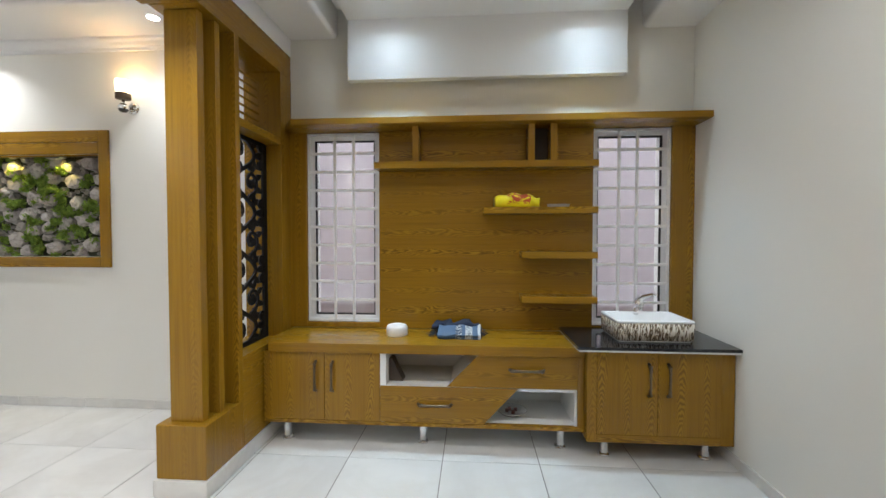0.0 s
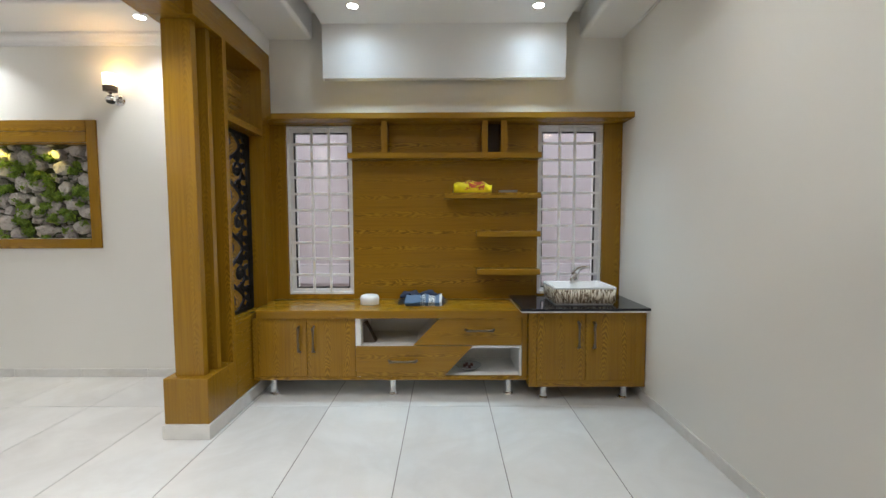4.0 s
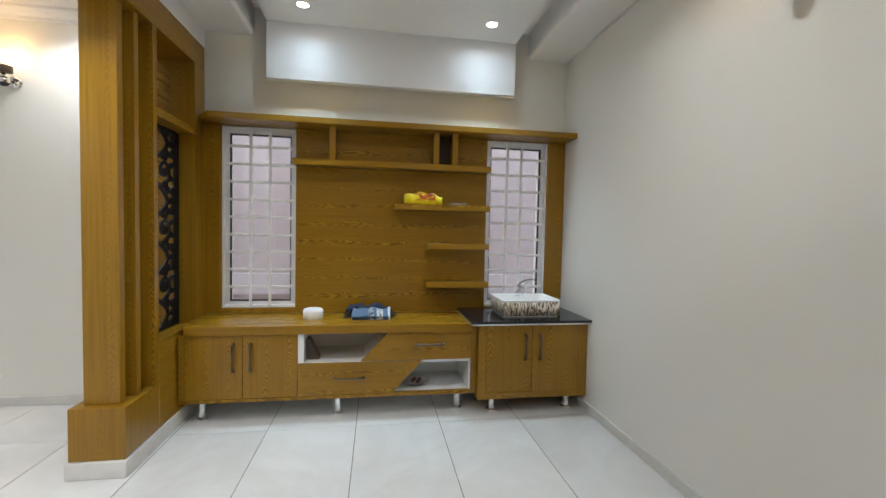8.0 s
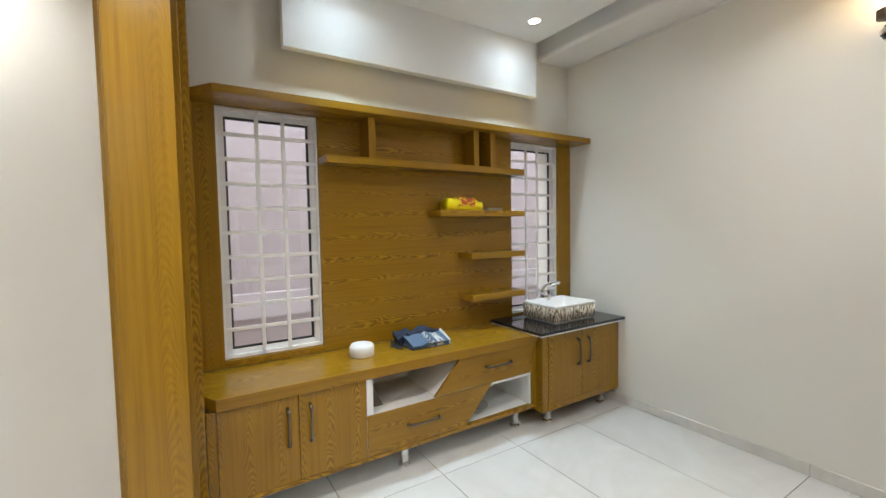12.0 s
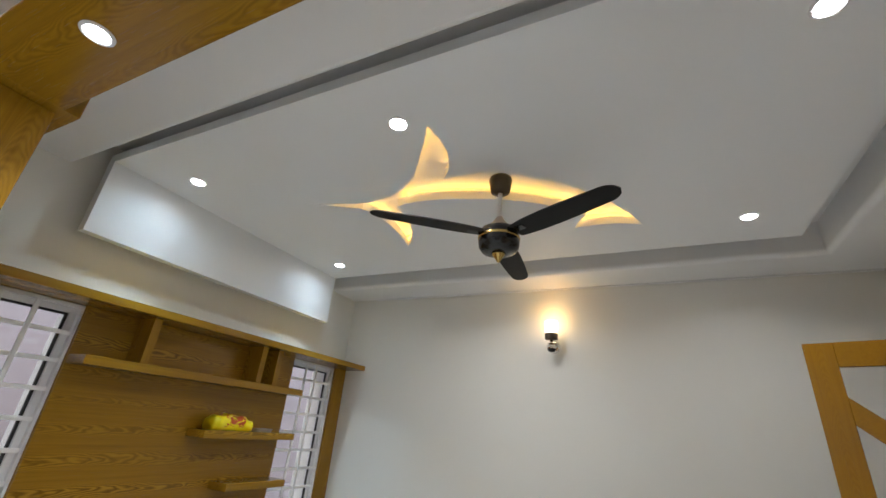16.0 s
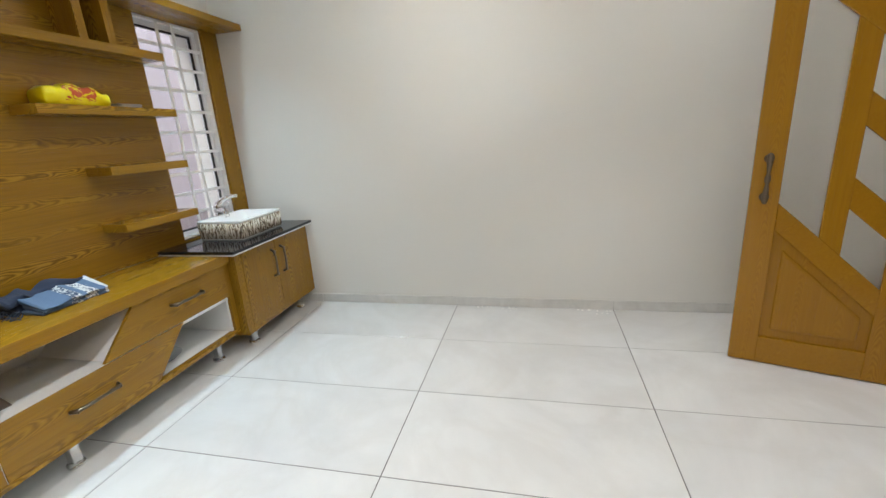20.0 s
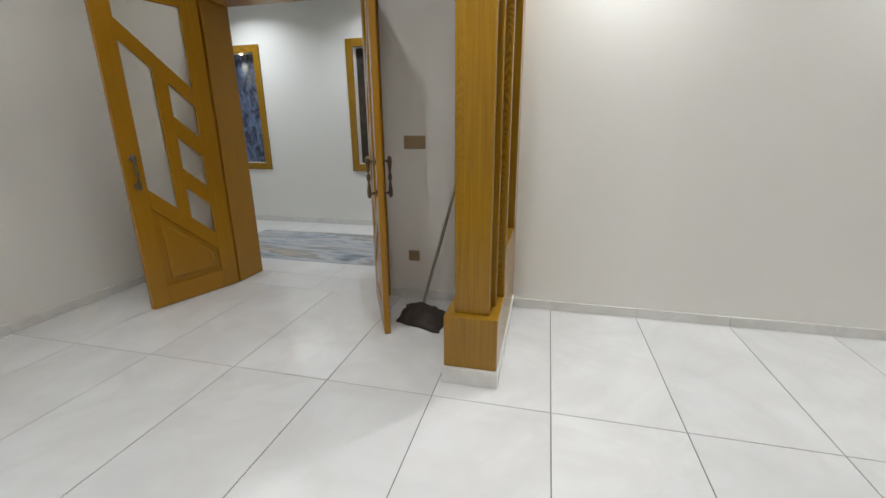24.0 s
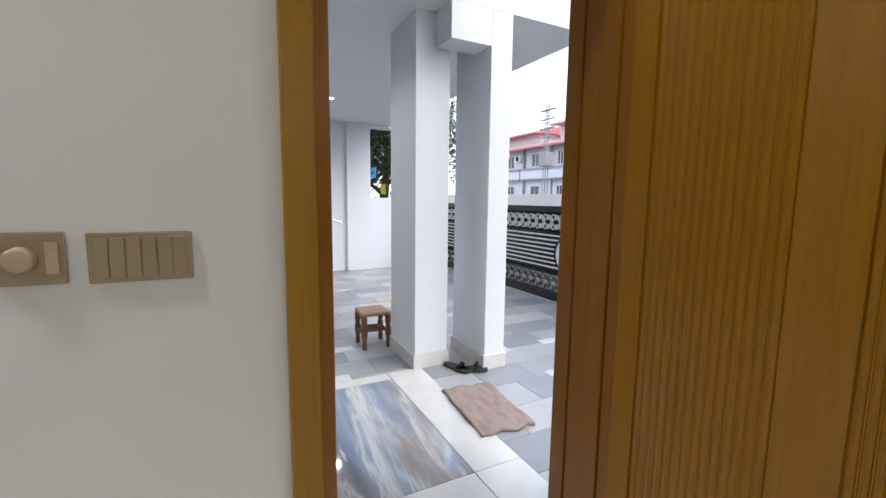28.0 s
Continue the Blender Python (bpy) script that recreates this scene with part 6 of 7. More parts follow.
structure(solo("porch_canopy", box(-6.1, -2.989, 2.93, HALL_W - 0.2, S_OUT, 3.22), EXT, "white canopy above the entrance"))
structure(solo("porch_end_wall", wall_with_holes("x", -8.25, -8.0, GATE_X, HALL_W - 0.2, -0.1, 3.3, [(-8.4, -7.07, 1.355, 2.66)]), EXT, "white porch end wall with an opening"))
structure(solo("porch_end_panel", box(-7.06, -7.999, 0, -6.62, -7.93, 2.7), EXT, "shallow white projection of the end wall"))
structure(solo("porch_side_wall", box(HALL_W - 0.35, -8.1, 0, HALL_W - 0.2, HALL_S - 0.2, 2.7), EXT, "white house wall along the porch"))
for x, y in ((-6.0, -6.28), (-5.0, -3.6), (-5.75, -5.5), (-3.4, -4.4)):
    downlight(x, y, 2.70, 0.038, 3.0)


# roof railing
rl = thing("roof_railing", (-6.8, -3.1, 3.11), "dark wrought-iron railing along the roof edge", "railing")
part("top_rail", box(-7.4, -3.12, 3.56, -2.0, -3.08, 3.60), BLACK_M, rl)
part("bottom_rail", box(-7.4, -3.12, 3.115, -2.0, -3.08, 3.15), BLACK_M, rl)
for k in range(60):
    part("baluster", box(-7.4 + k * 0.09, -3.11, 3.15, -7.375 + k * 0.09, -3.09, 3.56), BLACK_M, rl)

# gate
gt = thing("sliding_gate", (GATE_X, -5.6, 0), "black metal courtyard gate with silver scrollwork bands and round medallions", "gate")
GY0, GY1 = -8.05, -2.65
SILVER = plain("silver_paint", (0.80, 0.80, 0.80), 0.4, 0.2, 0.1)
part("top_rail", box(GATE_X - 0.03, GY0, 1.19, GATE_X + 0.03, GY1, 1.27, 0.004), BLACK, gt)
part("bottom_rail", box(GATE_X - 0.03, GY0, 0.02, GATE_X + 0.03, GY1, 0.14, 0.004), BLACK, gt)
part("mid_rail", box(GATE_X - 0.025, GY0, 0.90, GATE_X + 0.025, GY1, 0.93, 0.003), BLACK, gt)
part("mid_rail", box(GATE_X - 0.025, GY0, 0.36, GATE_X + 0.025, GY1, 0.39, 0.003), BLACK, gt)
for y in (GY0, -6.2, -4.4 + 0.9, GY1 - 0.05):
    part("post", box(GATE_X - 0.028, y, 0.02, GATE_X + 0.028, y + 0.05, 1.27, 0.003), BLACK, gt)
for k in range(8):
    z = 0.425 + k * 0.06
    part("slat", box(GATE_X - 0.012, GY0, z, GATE_X + 0.012, GY1, z + 0.03, 0.002), BLACK, gt)
    part("slat_trim", box(GATE_X + 0.013, GY0, z + 0.028, GATE_X + 0.02, GY1, z + 0.048, 0.001), SILVER, gt)
part("back_sheet", box(GATE_X - 0.022, GY0, 0.14, GATE_X - 0.016, GY1, 1.19), BLACK_M, gt)
for zc in (0.25, 1.06):
    for k in range(34):
        yc = GY0 + 0.12 + k * 0.157
        bm = bmesh.new()
        f = 1.0 if zc > 1 else 0.55
        for dz, sg in ((0.052, 1), (-0.052, -1)):
            scroll(bm, yc, zc + dz, 0.046, 1.1, 0.0, sg, 0.015 * f, 0.012, GATE_X + 0.012, 12)
            scroll(bm, yc + 0.078, zc - dz * 0.6, 0.038, 1.0, math.pi, -sg, 0.013 * f, 0.012, GATE_X + 0.012, 10)
            ribbon(bm, [(yc - 0.07, zc + sg * 0.10), (yc - 0.02, zc + sg * 0.085), (yc + 0.04, zc + sg * 0.03), (yc + 0.085, zc + sg * 0.095)], 0.014 * f, 0.012, GATE_X + 0.012)
        part("scroll", bm, SILVER if zc > 1 else BLACK, gt, "silver scrollwork" if zc > 1 else "black scrollwork")
part("band_sheet", box(GATE_X - 0.014, GY0, 0.145, GATE_X - 0.004, GY1, 0.355), SILVER, gt, "silver sheet behind the lower scrolls")
for yc in (-4.23, -6.6):
    part("medallion_ring", lathe([(0.24, 0.018), (0.24, 0.036), (0.212, 0.036), (0.212, 0.018)], (GATE_X, yc, 0.655), 36, "x"), BLACK, gt, "black outer ring")
    md = part("medallion", lathe([(0.21, 0.02), (0.21, 0.035), (0.20, 0.04), (0.115, 0.04), (0.11, 0.02)], (GATE_X, yc, 0.655), 36, "x"), SILVER, gt, "round silver mosaic medallion")
    part("core", lathe([(0.112, 0.015), (0.112, 0.044), (0.09, 0.05)], (GATE_X, yc, 0.655), 28, "x"), BLACK, md, "black centre")

# street houses opposite
PINK = paint("pink_roof", (0.56, 0.25, 0.26), 0.7, 0.3, 0.1)
FACADE = paint("grey_facade", (0.66, 0.67, 0.72), 0.75, 0.2, 0.08)
FACADE2 = paint("pale_facade", (0.66, 0.63, 0.62), 0.75, 0.2, 0.08)
DARKWIN = plain("dark_pane", (0.03, 0.045, 0.05), 0.08, 0, 0.2)
CONC = paint("concrete", (0.34, 0.33, 0.32), 0.85, 0.4, 0.12)


def street_house(y0, y1, x=-24.0, tall=0.0, wallm=FACADE):
    h = thing("terrace_house", (x - 4, (y0 + y1) / 2, -0.16), "two-storey pale house with pink tiled eaves and small windows", "house", "houses across the street")
    part("wall", box(x - 8, y0, -0.42, x, y1, 4.75), wallm, h)
    part("floor_band", box(x + 0.001, y0, 2.62, x + 0.35, y1, 3.22), wallm, h)
    part("band_edge", box(x + 0.001, y0, 3.221, x + 0.42, y1, 3.34), CONC, h)
    part("band_edge", box(x + 0.001, y0, 2.52, x + 0.40, y1, 2.619), CONC, h)
    part("roof", prism([(x + 1.0, 4.62), (x + 1.0, 4.75), (x - 1.4, 5.35), (x - 8, 5.35), (x - 8, 4.75), (x, 4.75)], y0 - 0.1, y1 + 0.1, "xz"), PINK, h, "pink tiled eave")
    part("upper_storey", box(x - 7.5, y0 + 1.2, 5.351, x - 2.2, y1 - 0.8, 6.2 + tall), FACADE2, h)
    part("upper_roof", prism([(x - 1.4, 6.15 + tall), (x - 1.4, 6.28 + tall), (x - 4.5, 6.95 + tall), (x - 8, 6.95 + tall), (x - 8, 6.201 + tall), (x - 2.2, 6.201 + tall)], y0 + 0.9, y1 - 0.5, "xz"), PINK, h, "pink tiled roof")
    n = max(2, int((y1 - y0) / 2.3))
    for k in range(n):
        yc = y0 + (k + 0.5) * (y1 - y0) / n
        for zc, hh, ww in ((4.02, 0.52, 0.45 if k % 2 else 0.8), (1.85, 0.42, 0.5 if k % 2 else 0.9)):
            w = part("window", box(x - 0.03, yc - ww / 2, zc - hh, x + 0.02, yc + ww / 2, zc + hh * 0.6), DARKWIN, h, "dark window")
            part("frame", wall_with_holes("y", x + 0.021, x + 0.05, yc - ww / 2 - 0.05, yc + ww / 2 + 0.05, zc - hh - 0.05, zc + hh * 0.6 + 0.05, [(yc - ww / 2, yc - 0.02, zc - hh, zc + hh * 0.6), (yc + 0.02, yc + ww / 2, zc - hh, zc + hh * 0.6)]), FRAME_W, w)
        if k % 2 == 0:
            ac = part("ac_unit", box(x + 0.03, yc + 0.85, 3.85, x + 0.38, yc + 1.55, 4.35, 0.02), PLASTIC_W, h, "white air-conditioner box")
            part("fan_grille", lathe([(0.19, 0.38), (0.19, 0.40)], (x, yc + 1.2, 4.1), 20, "x"), BLACK_M, ac)
        part("drain_pipe", lathe([(0.05, -0.36), (0.05, 4.7)], (x + 0.07, yc + 1.75, 0), 8), CONC, h)
    h.location.z += 0.24
    return h


for y0, y1, tl in ((-34, -25.4, 0.0), (-25.2, -15.2, 0.3), (-15.0, -7.0, 0.0), (-6.8, 2.0, 0.2), (2.2, 12.0, 0.0)):
    street_house(y0, y1, tall=tl)
structure(solo("street_wall", box(-16.2, -30, -0.16, -16.0, 14, 1.60), WALL_B, "low rendered wall along the far side of the street"))
structure(solo("road", box(-15.5, -60, -0.159, -9.4, 40, -0.12), plain("asphalt", (0.05, 0.05, 0.052), 0.9, 0, 0.3, 20.0), "grey asphalt street"))

# utility pole
up = thing("utility_pole", (-21.0, -19.4, -0.16), "lattice steel utility pole with crossarms and cables", "pole")
for dx, dy in ((-0.12, -0.12), (0.12, -0.12), (0.12, 0.12), (-0.12, 0.12)):
    part("leg", tube([(-21 + dx, -19.4 + dy, -0.16), (-21 + dx * 0.5, -19.4 + dy * 0.5, 6.8)], 0.03, 6), CONC, up)
for k in range(12):
    z = 0.4 + k * 0.52
    part("brace", tube([(-21.1, -19.5, z), (-20.9, -19.3, z + 0.4)], 0.018, 5), CONC, up)
for z in (4.9, 5.4, 5.9, 6.4):
    part("crossarm", box(-21.05, -20.0, z, -20.95, -18.8, z + 0.08), CONC, up)
part("transformer", box(-21.3, -19.7, 3.3, -20.7, -19.1, 4.1, 0.03), CONC, up, "grey transformer box")
for k in range(4):
    solo("overhead_cable", tube([(-20.9 + 0.02 * k, -60 + 4 * i, 6.4 - 0.35 * k + 0.008 * ((i - 10) ** 2) * 0.5) for i in range(21)], 0.012, 4), BLACK_M, "thin black overhead cable", "cable", "cables over the street")

# things on the courtyard floor
def stool():
    x, y = -5.84, -3.92
    s = thing("wooden_stool", (x, y, 0), "low turned-leg wooden stool with a woven top", "stool")
    STW = plain("stool_wood", (0.20, 0.085, 0.035), 0.4, 0, 0.3)
    part("seat", box(x - 0.135, y - 0.135, 0.30, x + 0.135, y + 0.135, 0.335, 0.015), plain("woven_seat", (0.42, 0.27, 0.18), 0.8, 0, 0.3, 90, 0.5), s, "pale woven seat")
    for dx in (-0.11, 0.11):
        for dy in (-0.11, 0.11):
            part("leg", lathe([(0.018, 0.0), (0.024, 0.04), (0.018, 0.08), (0.028, 0.12), (0.03, 0.17), (0.018, 0.20), (0.026, 0.22), (0.028, 0.27), (0.024, 0.305)], (x + dx, y + dy, 0), 12), STW, s, smooth=True)
        part("rail", box(x + dx - 0.012, y - 0.11, 0.125, x + dx + 0.012, y + 0.11, 0.150, 0.005), STW, s)
        part("rail", box(x + dx - 0.012, y - 0.11, 0.265, x + dx + 0.012, y + 0.11, 0.299, 0.005), STW, s)
    for k in range(5):
        part("slat", box(x - 0.115, y - 0.09 + k * 0.045 - 0.012, 0.151, x + 0.115, y - 0.09 + k * 0.045 + 0.012, 0.164, 0.003), STW, s)


stool()
bm = bmesh.new()
rowsm = []
c0, e1, e2 = Vector((-5.93, -2.18, 0)), Vector((-0.36, 0.03, 0)), Vector((-0.05, -0.60, 0))
for i in range(25):
    row = []
    for j in range(33):
        u, v = i / 24, j / 32
        p = c0 + e1 * u + e2 * v
        p.z = 0.010 + 0.016 * (noise.noise(Vector((u * 4, v * 5, 2))) + 0.6 * noise.noise(Vector((u * 9, v * 9, 7))) + 0.8)
        p.x += 0.035 * noise.noise(Vector((v * 3, u, 1)))
        p.y += 0.03 * noise.noise(Vector((u * 4, v, 6)))
        row.append(bm.verts.new(p))
    rowsm.append(row)
for i in range(24):
    for j in range(32):
        bm.faces.new((rowsm[i][j], rowsm[i + 1][j], rowsm[i + 1][j + 1], rowsm[i][j + 1]))
ret = bmesh.ops.extrude_face_region(bm, geom=bm.faces[:])
for v in [e for e in ret["geom"] if isinstance(e, bmesh.types.BMVert)]:
    v.co.z = 0.001
solo("door_mat", bm, plain("rumpled_mat", (0.33, 0.25, 0.225), 0.95, 0, 0.25, 120, 0.6), "rumpled pinkish-brown cloth doormat outside the entrance", "doormat", smooth=True)
for k, (x, y, a) in enumerate(((-6.27, -3.09, 20), (-6.36, -3.02, 60))):
    s = thing("sandal", (x, y, 0), "worn black sandal beside the pillar", "sandal", "sandals by the pillar")
    m = pose(x, y, 0, 0, 0, a)
    sole = loft([([(px * 0.045 * (1.15 if py > 0 else 0.9), py * 0.13) for px, py in rounded_rect(0, 0, 1, 1, 0.75)], z) for z in (0.004, 0.022)])
    bmesh.ops.transform(sole, matrix=m, verts=sole.verts)
    part("sole", sole, RUBBER, s)
    st = tube([(-0.04, 0.03, 0.02), (-0.025, 0.045, 0.055), (0.0, 0.05, 0.065), (0.025, 0.045, 0.055), (0.04, 0.03, 0.02)], 0.012, 6)
    bmesh.ops.transform(st, matrix=m, verts=st.verts)
    part("strap", st, BLACK_M, s)

# motorcycle parked at the porch end
mc = thing("motorcycle", (-6.0, -6.6, 0), "dark parked motorcycle with red tank", "motorcycle")
for y in (-6.15, -7.35):
    w = part("wheel", lathe([(0.29, -0.04), (0.31, 0.0), (0.29, 0.04), (0.24, 0.035), (0.24, -0.035)], (-6.0, y, 0.31), 28, "x"), RUBBER, mc)
    part("rim", lathe([(0.235, -0.02), (0.235, 0.02), (0.21, 0.02), (0.21, -0.02)], (-6.0, y, 0.31), 24, "x"), CHROME, w)
    part("hub", lathe([(0.05, -0.06), (0.05, 0.06)], (-6.0, y, 0.31), 12, "x"), STEEL, w)
part("fork", tube([(-6.0, -6.15, 0.31), (-6.0, -6.35, 0.72), (-6.0, -6.42, 0.98)], 0.028, 8), CHROME, mc)
part("frame", tube([(-6.0, -6.38, 0.85), (-6.0, -6.6, 0.5), (-6.0, -7.0, 0.42), (-6.0, -7.35, 0.31)], 0.04, 8), BLACK, mc)
part("tank", loft([(rounded_rect(-6.0, -6.62, 0.10, 0.17, 0.06), 0.68), (rounded_rect(-6.0, -6.62, 0.13, 0.20, 0.08), 0.78), (rounded_rect(-6.0, -6.62, 0.09, 0.15, 0.06), 0.86)]), plain("red_tank", (0.25, 0.02, 0.02), 0.2), mc, "red fuel tank", True)
part("saddle", loft([(rounded_rect(-6.0, -7.05, 0.11, 0.27, 0.08), 0.70), (rounded_rect(-6.0, -7.05, 0.12, 0.28, 0.09), 0.76), (rounded_rect(-6.0, -7.05, 0.10, 0.25, 0.08), 0.80)]), RUBBER, mc, "black saddle", True)
part("engine", box(-6.10, -6.85, 0.30, -5.86, -6.5, 0.60, 0.03), STEEL, mc)
part("handlebar", tube([(-6.32, -6.52, 0.98), (-6.15, -6.46, 1.04), (-6.0, -6.42, 1.0), (-5.81, -6.46, 1.04), (-5.64, -6.52, 0.98)], 0.014, 8), CHROME, mc)
part("headlight", lathe([(0.02, -0.09), (0.08, -0.05), (0.09, 0.0)], (-6.0, -6.27, 0.88), 18, "y"), CHROME, mc, smooth=True)


mc.location.x += 0.14

# trees beyond the end wall
def tree(x, y, h, seed):
    r = random.Random(seed)
    t = thing("tree", (x, y, -0.16), "dark leafy tree beyond the courtyard", "tree", "trees by the street")
    BARK = plain("bark", (0.07, 0.05, 0.035), 0.95, 0, 0.3, 25, 0.6)
    tr = part("trunk", tube([(x, y, -0.16), (x + 0.05, y, h * 0.25), (x - 0.04, y + 0.06, h * 0.5), (x, y, h * 0.75)], [0.16, 0.13, 0.09, 0.04], 10), BARK, t)
    ends = []
    for k in range(9):
        a, z = k * 2.4 + r.uniform(-0.3, 0.3), h * (0.3 + 0.06 * k)
        l = h * r.uniform(0.18, 0.30)
        e = (x + l * math.cos(a), y + l * math.sin(a), z + l * 0.7)
        ends.append(e)
        part("limb", tube([(x, y, z), ((x + e[0]) / 2, (y + e[1]) / 2, z + l * 0.45), e], [0.06, 0.04, 0.015], 6), BARK, tr)
    vs, fs = [], []
    for _ in range(13000):
        c = r.choice(ends)
        p = Vector((r.gauss(c[0], h * 0.09), r.gauss(c[1], h * 0.09), r.gauss(c[2], h * 0.09)))
        d = Vector((r.uniform(-1, 1), r.uniform(-1, 1), r.uniform(-1, 0.6))).normalized() * r.uniform(0.06, 0.12)
        s = d.cross(Vector((r.uniform(-1, 1), r.uniform(-1, 1), 1))).normalized() * 0.03
        b = len(vs)
        vs += [p, p + d * 0.5 + s, p + d, p + d * 0.5 - s]
        fs.append((b, b + 1, b + 2, b + 3))
    me = bpy.data.meshes.new("crown")
    me.from_pydata([v - Vector((x, y, -0.16)) for v in vs], [], fs)
    me.materials.append(LEAF)
    ob = new("crown", me)
    ob.parent = t
    ob["kind"] = "stuff"


LEAF = plain("leaf", (0.035, 0.06, 0.022), 0.6, 0, 0.5, 2.0)
tree(-8.4, -11.0, 4.6, 3)
tree(-9.6, -12.2, 5.2, 8)
tree(-7.7, -10.4, 4.4, 15)


# house across the boundary wall, seen from the lounge window
DARKFAC = paint("dark_grey_facade", (0.27, 0.26, 0.255), 0.7, 0.2, 0.1)
nh = thing("neighbour_house", (-15.0, 3.0, -0.16), "grey flat-roofed house with a deep dark carport under concrete slabs", "house")
part("wall", box(-20, -4.2, -0.16, -14.6, 12, 3.449), DARKFAC, nh, "dark grey wall")
part("slab", box(-14.599, -4.2, 2.42, -12.2, 12, 2.75, 0.02), CONC, nh, "concrete canopy slab")
part("slab", box(-20.3, -4.2, 3.45, -12.8, 12, 3.78, 0.02), CONC, nh, "concrete roof slab")
for y in (-4.0, -1.2, 1.6, 4.4, 7.2):
    part("pillar", box(-12.75, y - 0.16, -0.16, -12.43, y + 0.16, 2.419, 0.01), CONC, nh, "grey pillar")
    part("strut", tube([(-12.9, y + 0.4, 2.751), (-13.6, y + 0.7, 3.449)], 0.09, 8), CONC, nh)
    part("door", box(-14.598, y + 0.8, -0.16, -14.55, y + 1.9, 2.1), DARKWIN, nh, "dark carport door")
bg = thing("plastic_bag", (BOUND_X - 0.11, -0.25, 1.47), "crumpled blue and white plastic bag on the boundary wall", "bag")
bm = rock((0.10, 0.055), 77, 0.07)
bmesh.ops.transform(bm, matrix=Matrix.Translation((BOUND_X - 0.11, -0.25, 1.522)) @ Matrix.Rotation(radians(90), 4, "Z"), verts=bm.verts)
part("bag", bm, plain("blue_bag", (0.42, 0.48, 0.66), 0.35, 0, 0.5, 25, 0.9), bg, smooth=True)
for x, y, z, rgb, nm in ((-7.55, -9.3, 1.9, (0.05, 0.30, 0.62), "blue"), (-7.78, -9.32, 1.55, (0.35, 0.27, 0.03), "yellow")):
    bm = box(x - 0.07, y - 0.012, z - 0.11, x + 0.07, y + 0.012, z + 0.11, 0.01)
    for v in bm.verts:
        v.co.y += 0.03 * math.sin(30 * v.co.x)
    cl2 = thing("hanging_cloth", (x, y, z), nm + " cloth hung in the tree beyond the wall", "cloth")
    part("sheet", bm, plain(nm + "_cloth", rgb, 0.9), cl2)


# ---------------------------------------------------------------- floor tiles
TILE_MESH = {}


def tile_mesh(w, d, mat, h=0.012):
    key = (round(w, 3), round(d, 3), mat.name)
    if key not in TILE_MESH:
        bm = bmesh.new()
        add_box(bm, -w / 2, -d / 2, -h, w / 2, d / 2, 0)
        top = [e for e in bm.edges if all(v.co.z > -1e-6 for v in e.verts)]
        bmesh.ops.bevel(bm, geom=top, offset=0.0012, segments=1, affect="EDGES")
        bmesh.ops.recalc_face_normals(bm, faces=bm.faces)
        me = bpy.data.meshes.new("floor_tile")
        bm.to_mesh(me)
        bm.free()
        me.materials.append(mat)
        TILE_MESH[key] = me
    return TILE_MESH[key]


def lay(parent, x0, x1, y0, y1, w, d, ox, oy, mat, gap=0.0045, z=0.0, skip=None):
    for i in range(math.floor((x0 - ox) / w), math.ceil((x1 - ox) / w)):
        for j in range(math.floor((y0 - oy) / d), math.ceil((y1 - oy) / d)):
            a, b = max(x0, ox + i * w), min(x1, ox + (i + 1) * w)
            c, e = max(y0, oy + j * d), min(y1, oy + (j + 1) * d)
            if b - a < 0.015 or e - c < 0.015:
                continue
            if skip and skip((a + b) / 2, (c + e) / 2):
                continue
            t = new("floor_tile", tile_mesh(b - a - gap, e - c - gap, mat))
            t.location = ((a + b) / 2, (c + e) / 2, z)
            t.parent = parent


floor = structure(solo("floor", box(WEST - 0.25, S_OUT, -0.15, EAST + 0.2, NORTH + 0.25, -0.002), GROUT, "glossy off-white porcelain tile floor with fine grey joints"))
floor.location = (0, 0, 0)
floor.data.transform(Matrix.Translation((-2.195, 0.885, -0.15)))
lay(floor, WEST, EAST, -1.2, NORTH, 0.6, 1.2, 0.0, 0.0, TILE)
for a, b in ((WEST, DOOR_B), (DOOR_A, DD_A), (DD_B, EAST)):
    lay(floor, a, b, SOUTH, -1.2, 0.6, 1.2, 0.0, 0.0, TILE, 0.002)
lay(floor, DOOR_B, DOOR_A, S_OUT, -1.2, 0.6, 0.6, -5.4, -1.2, TILE, 0.003)
lay(floor, DD_A, DD_B, S_OUT, -1.2, 0.6, 0.6, 0.2, -1.2, TILE, 0.003)
hall_floor = structure(solo("floor_hall", box(HALL_W - 0.2, HALL_S - 0.2, -0.15, HALL_E + 0.2, S_OUT, -0.002), GROUT, "glossy white tile floor of the hall with a striped marble inlay"))
hall_floor.location = (0, 0, 0)
hall_floor.data.transform(Matrix.Translation(((HALL_W + HALL_E) / 2, (HALL_S - 0.2 + S_OUT) / 2, -0.15)))
lay(hall_floor, HALL_W, HALL_E, -1.90, S_OUT, 1.2, 0.6, 0.2, -1.9, TILE)
lay(hall_floor, HALL_W, HALL_E, HALL_S, -3.07, 1.2, 0.6, 0.2, -3.07, TILE)
lay(hall_floor, 2.0, HALL_E, -3.07, -1.90, 0.6, 1.2, 2.0, -3.1, TILE)
lay(hall_floor, HALL_W, -0.6, -3.07, -1.90, 0.6, 1.2, -0.6, -3.1, TILE)
lay(hall_floor, -0.6, 2.0, -3.07, -1.90, 1.3, 1.17, -0.6, -3.07, RUG_STONE)

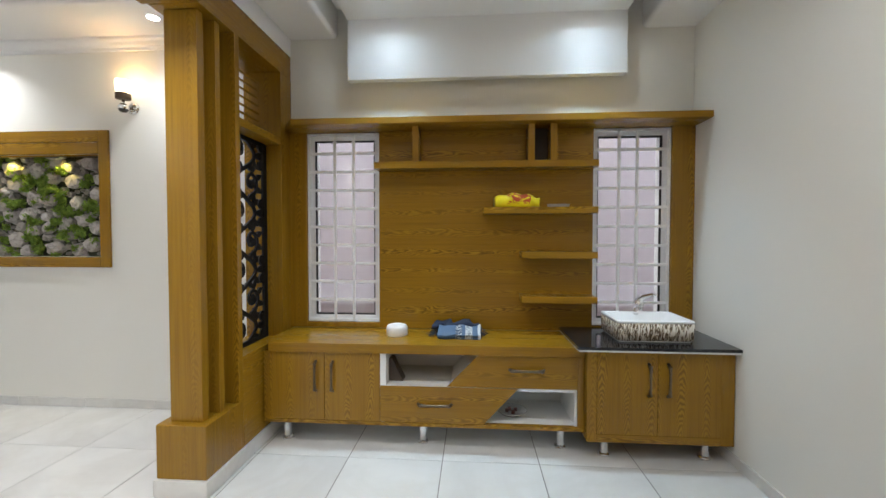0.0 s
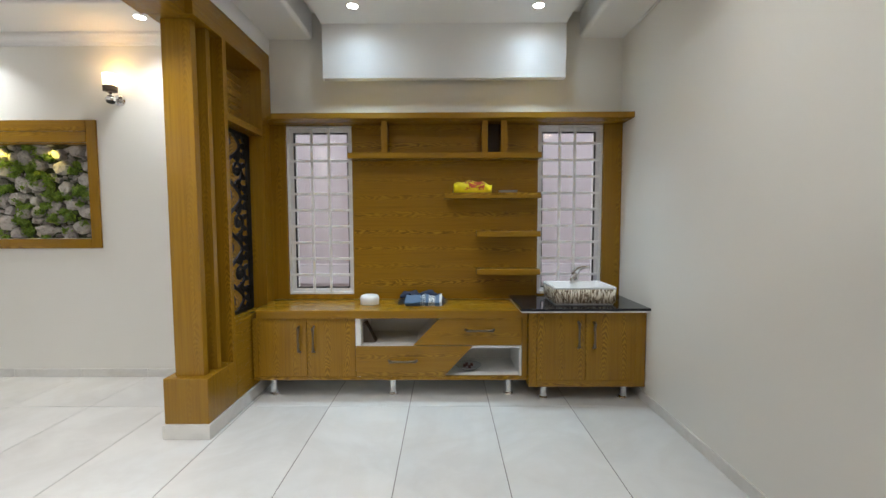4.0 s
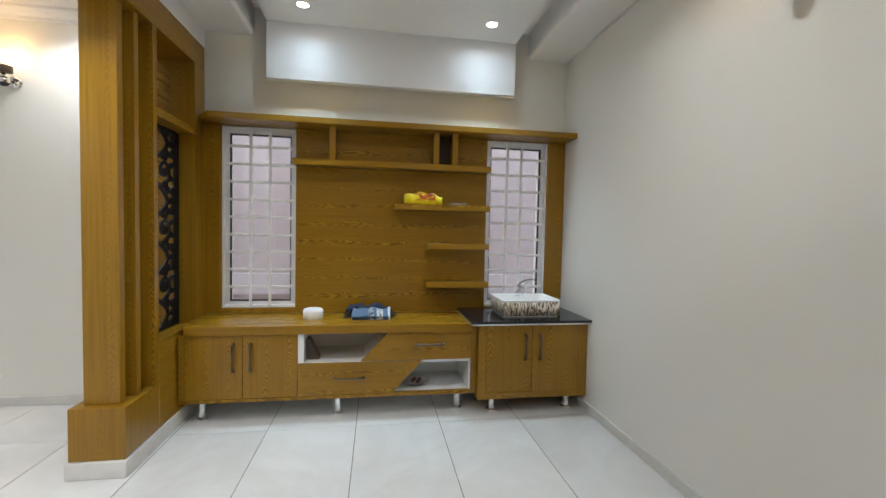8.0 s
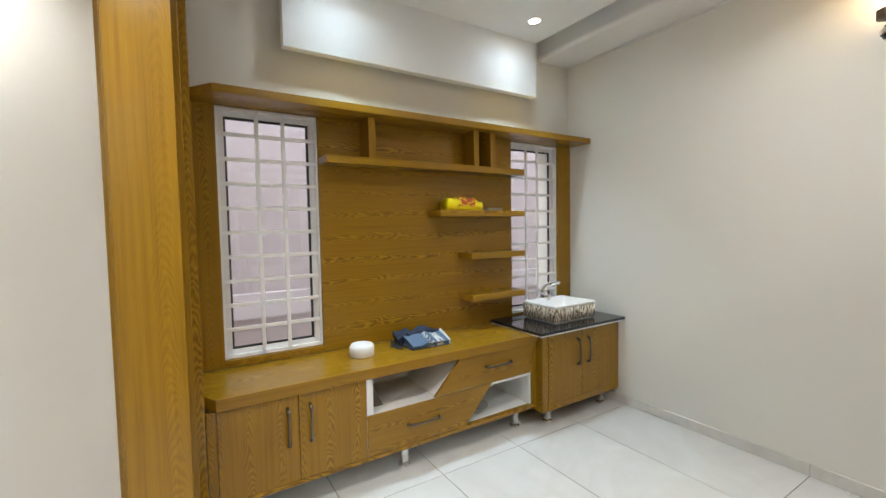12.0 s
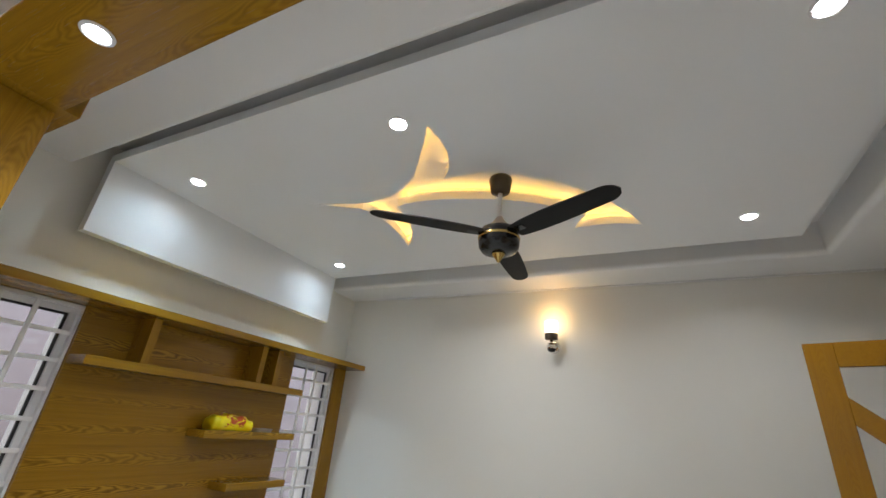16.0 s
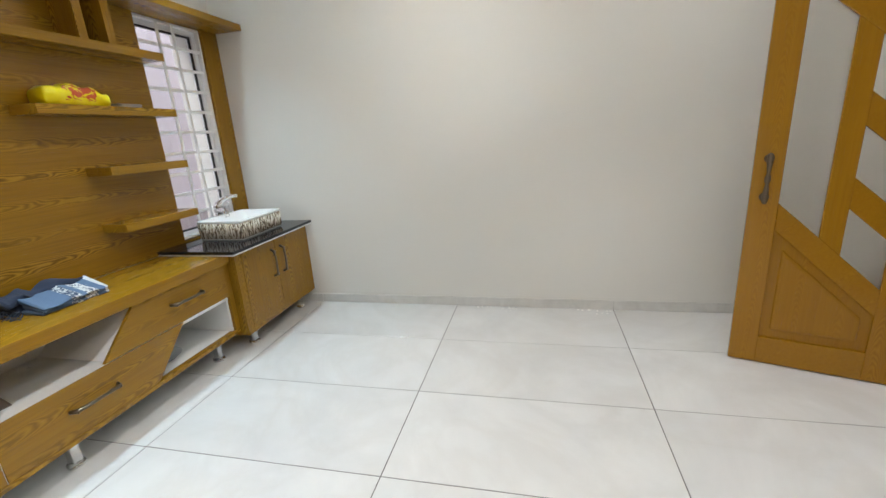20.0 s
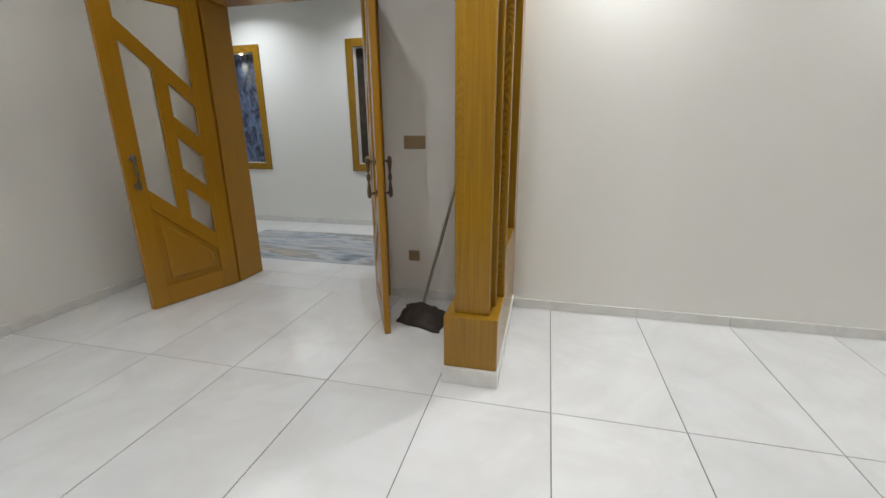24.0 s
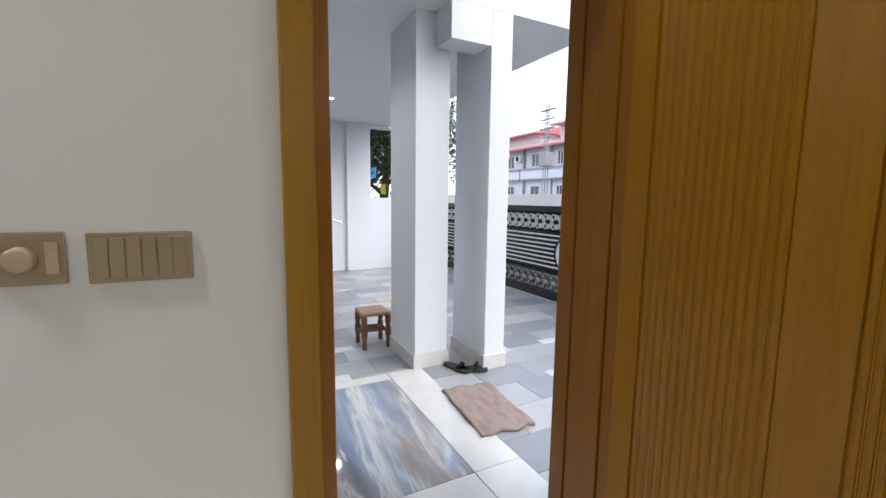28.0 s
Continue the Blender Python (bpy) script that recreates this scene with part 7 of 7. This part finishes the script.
# entrance landing: white border round a blue marble inlay, then the mixed courtyard tiles
lay(yard, -6.02, -3.6, -1.94, S_OUT - 0.002, 0.9, 0.45, -5.74, -1.94, TILE, z=0.004)
lay(yard, -6.02, -5.74, -3.24, -1.94, 0.3, 1.3, -6.02, -3.24, TILE, z=0.004)
lay(yard, -5.74, -3.9, -3.24, -3.13, 1.0, 0.11, -5.74, -3.24, TILE, z=0.004)
lay(yard, -5.74, -3.9, -3.13, -1.94, 1.84, 1.19, -5.74, -3.13, BLUE_MARBLE, 0.002, z=0.004)
lay(yard, -3.9, -3.6, -3.24, -1.94, 0.3, 1.3, -3.9, -3.24, TILE, z=0.004)


def yard_mat():
    m = Mat("yard_tile", 0.32)
    info = m.n("ShaderNodeObjectInfo")
    tone = m.ramp(info.outputs["Random"], [(0.0, (0.22, 0.235, 0.265)), (0.3, (0.29, 0.305, 0.335)), (0.55, (0.36, 0.375, 0.395)), (0.8, (0.48, 0.485, 0.49)), (0.9, (0.45, 0.35, 0.29)), (1.0, (0.28, 0.30, 0.345))])
    nz = m.noise(m.where(per_object=4.0), 5.0, 5.0, 0.6)
    m.color(m.mix(m.math("MULTIPLY", nz, 0.3), tone, (0.24, 0.25, 0.27)))
    m.rough(nz, 0.22, 0.45)
    return m.m


YARD = yard_mat()
WHITE_INSERT = plain("white_insert", (0.68, 0.68, 0.67), 0.25)
landing = lambda x, y: (-6.02 < x < -3.6 and y > -3.24)
rowi = 0
yy = -8.1
while yy < S_OUT - 0.02:
    d = 0.30
    xx = GATE_X + 0.08 - (0.2 if rowi % 2 else 0.0)
    while xx < -3.0:
        w = 0.60 if (rowi + int(xx * 7)) % 3 else 0.42
        a, b, c, e = max(xx, GATE_X + 0.08), min(xx + w, -3.0), yy, min(yy + d, S_OUT - 0.003)
        for a1, b1 in (((a, min(b, -6.02)), (max(a, -3.6), b)) if e > -3.24 else ((a, b),)):
            if b1 - a1 > 0.03:
                t = new("paving_tile", tile_mesh(b1 - a1 - 0.004, e - c - 0.004, YARD))
                t.location, t.parent = ((a1 + b1) / 2, (c + e) / 2, 0.0), yard
        if rowi % 2 == 0 and int(xx * 3) % 2 == 0 and not landing(xx, yy) and xx > GATE_X + 0.3:
            t = new("insert_tile", tile_mesh(0.22, 0.11, WHITE_INSERT))
            t.location, t.parent = (xx, yy, 0.003), yard
        xx += w
    yy += d
    rowi += 1
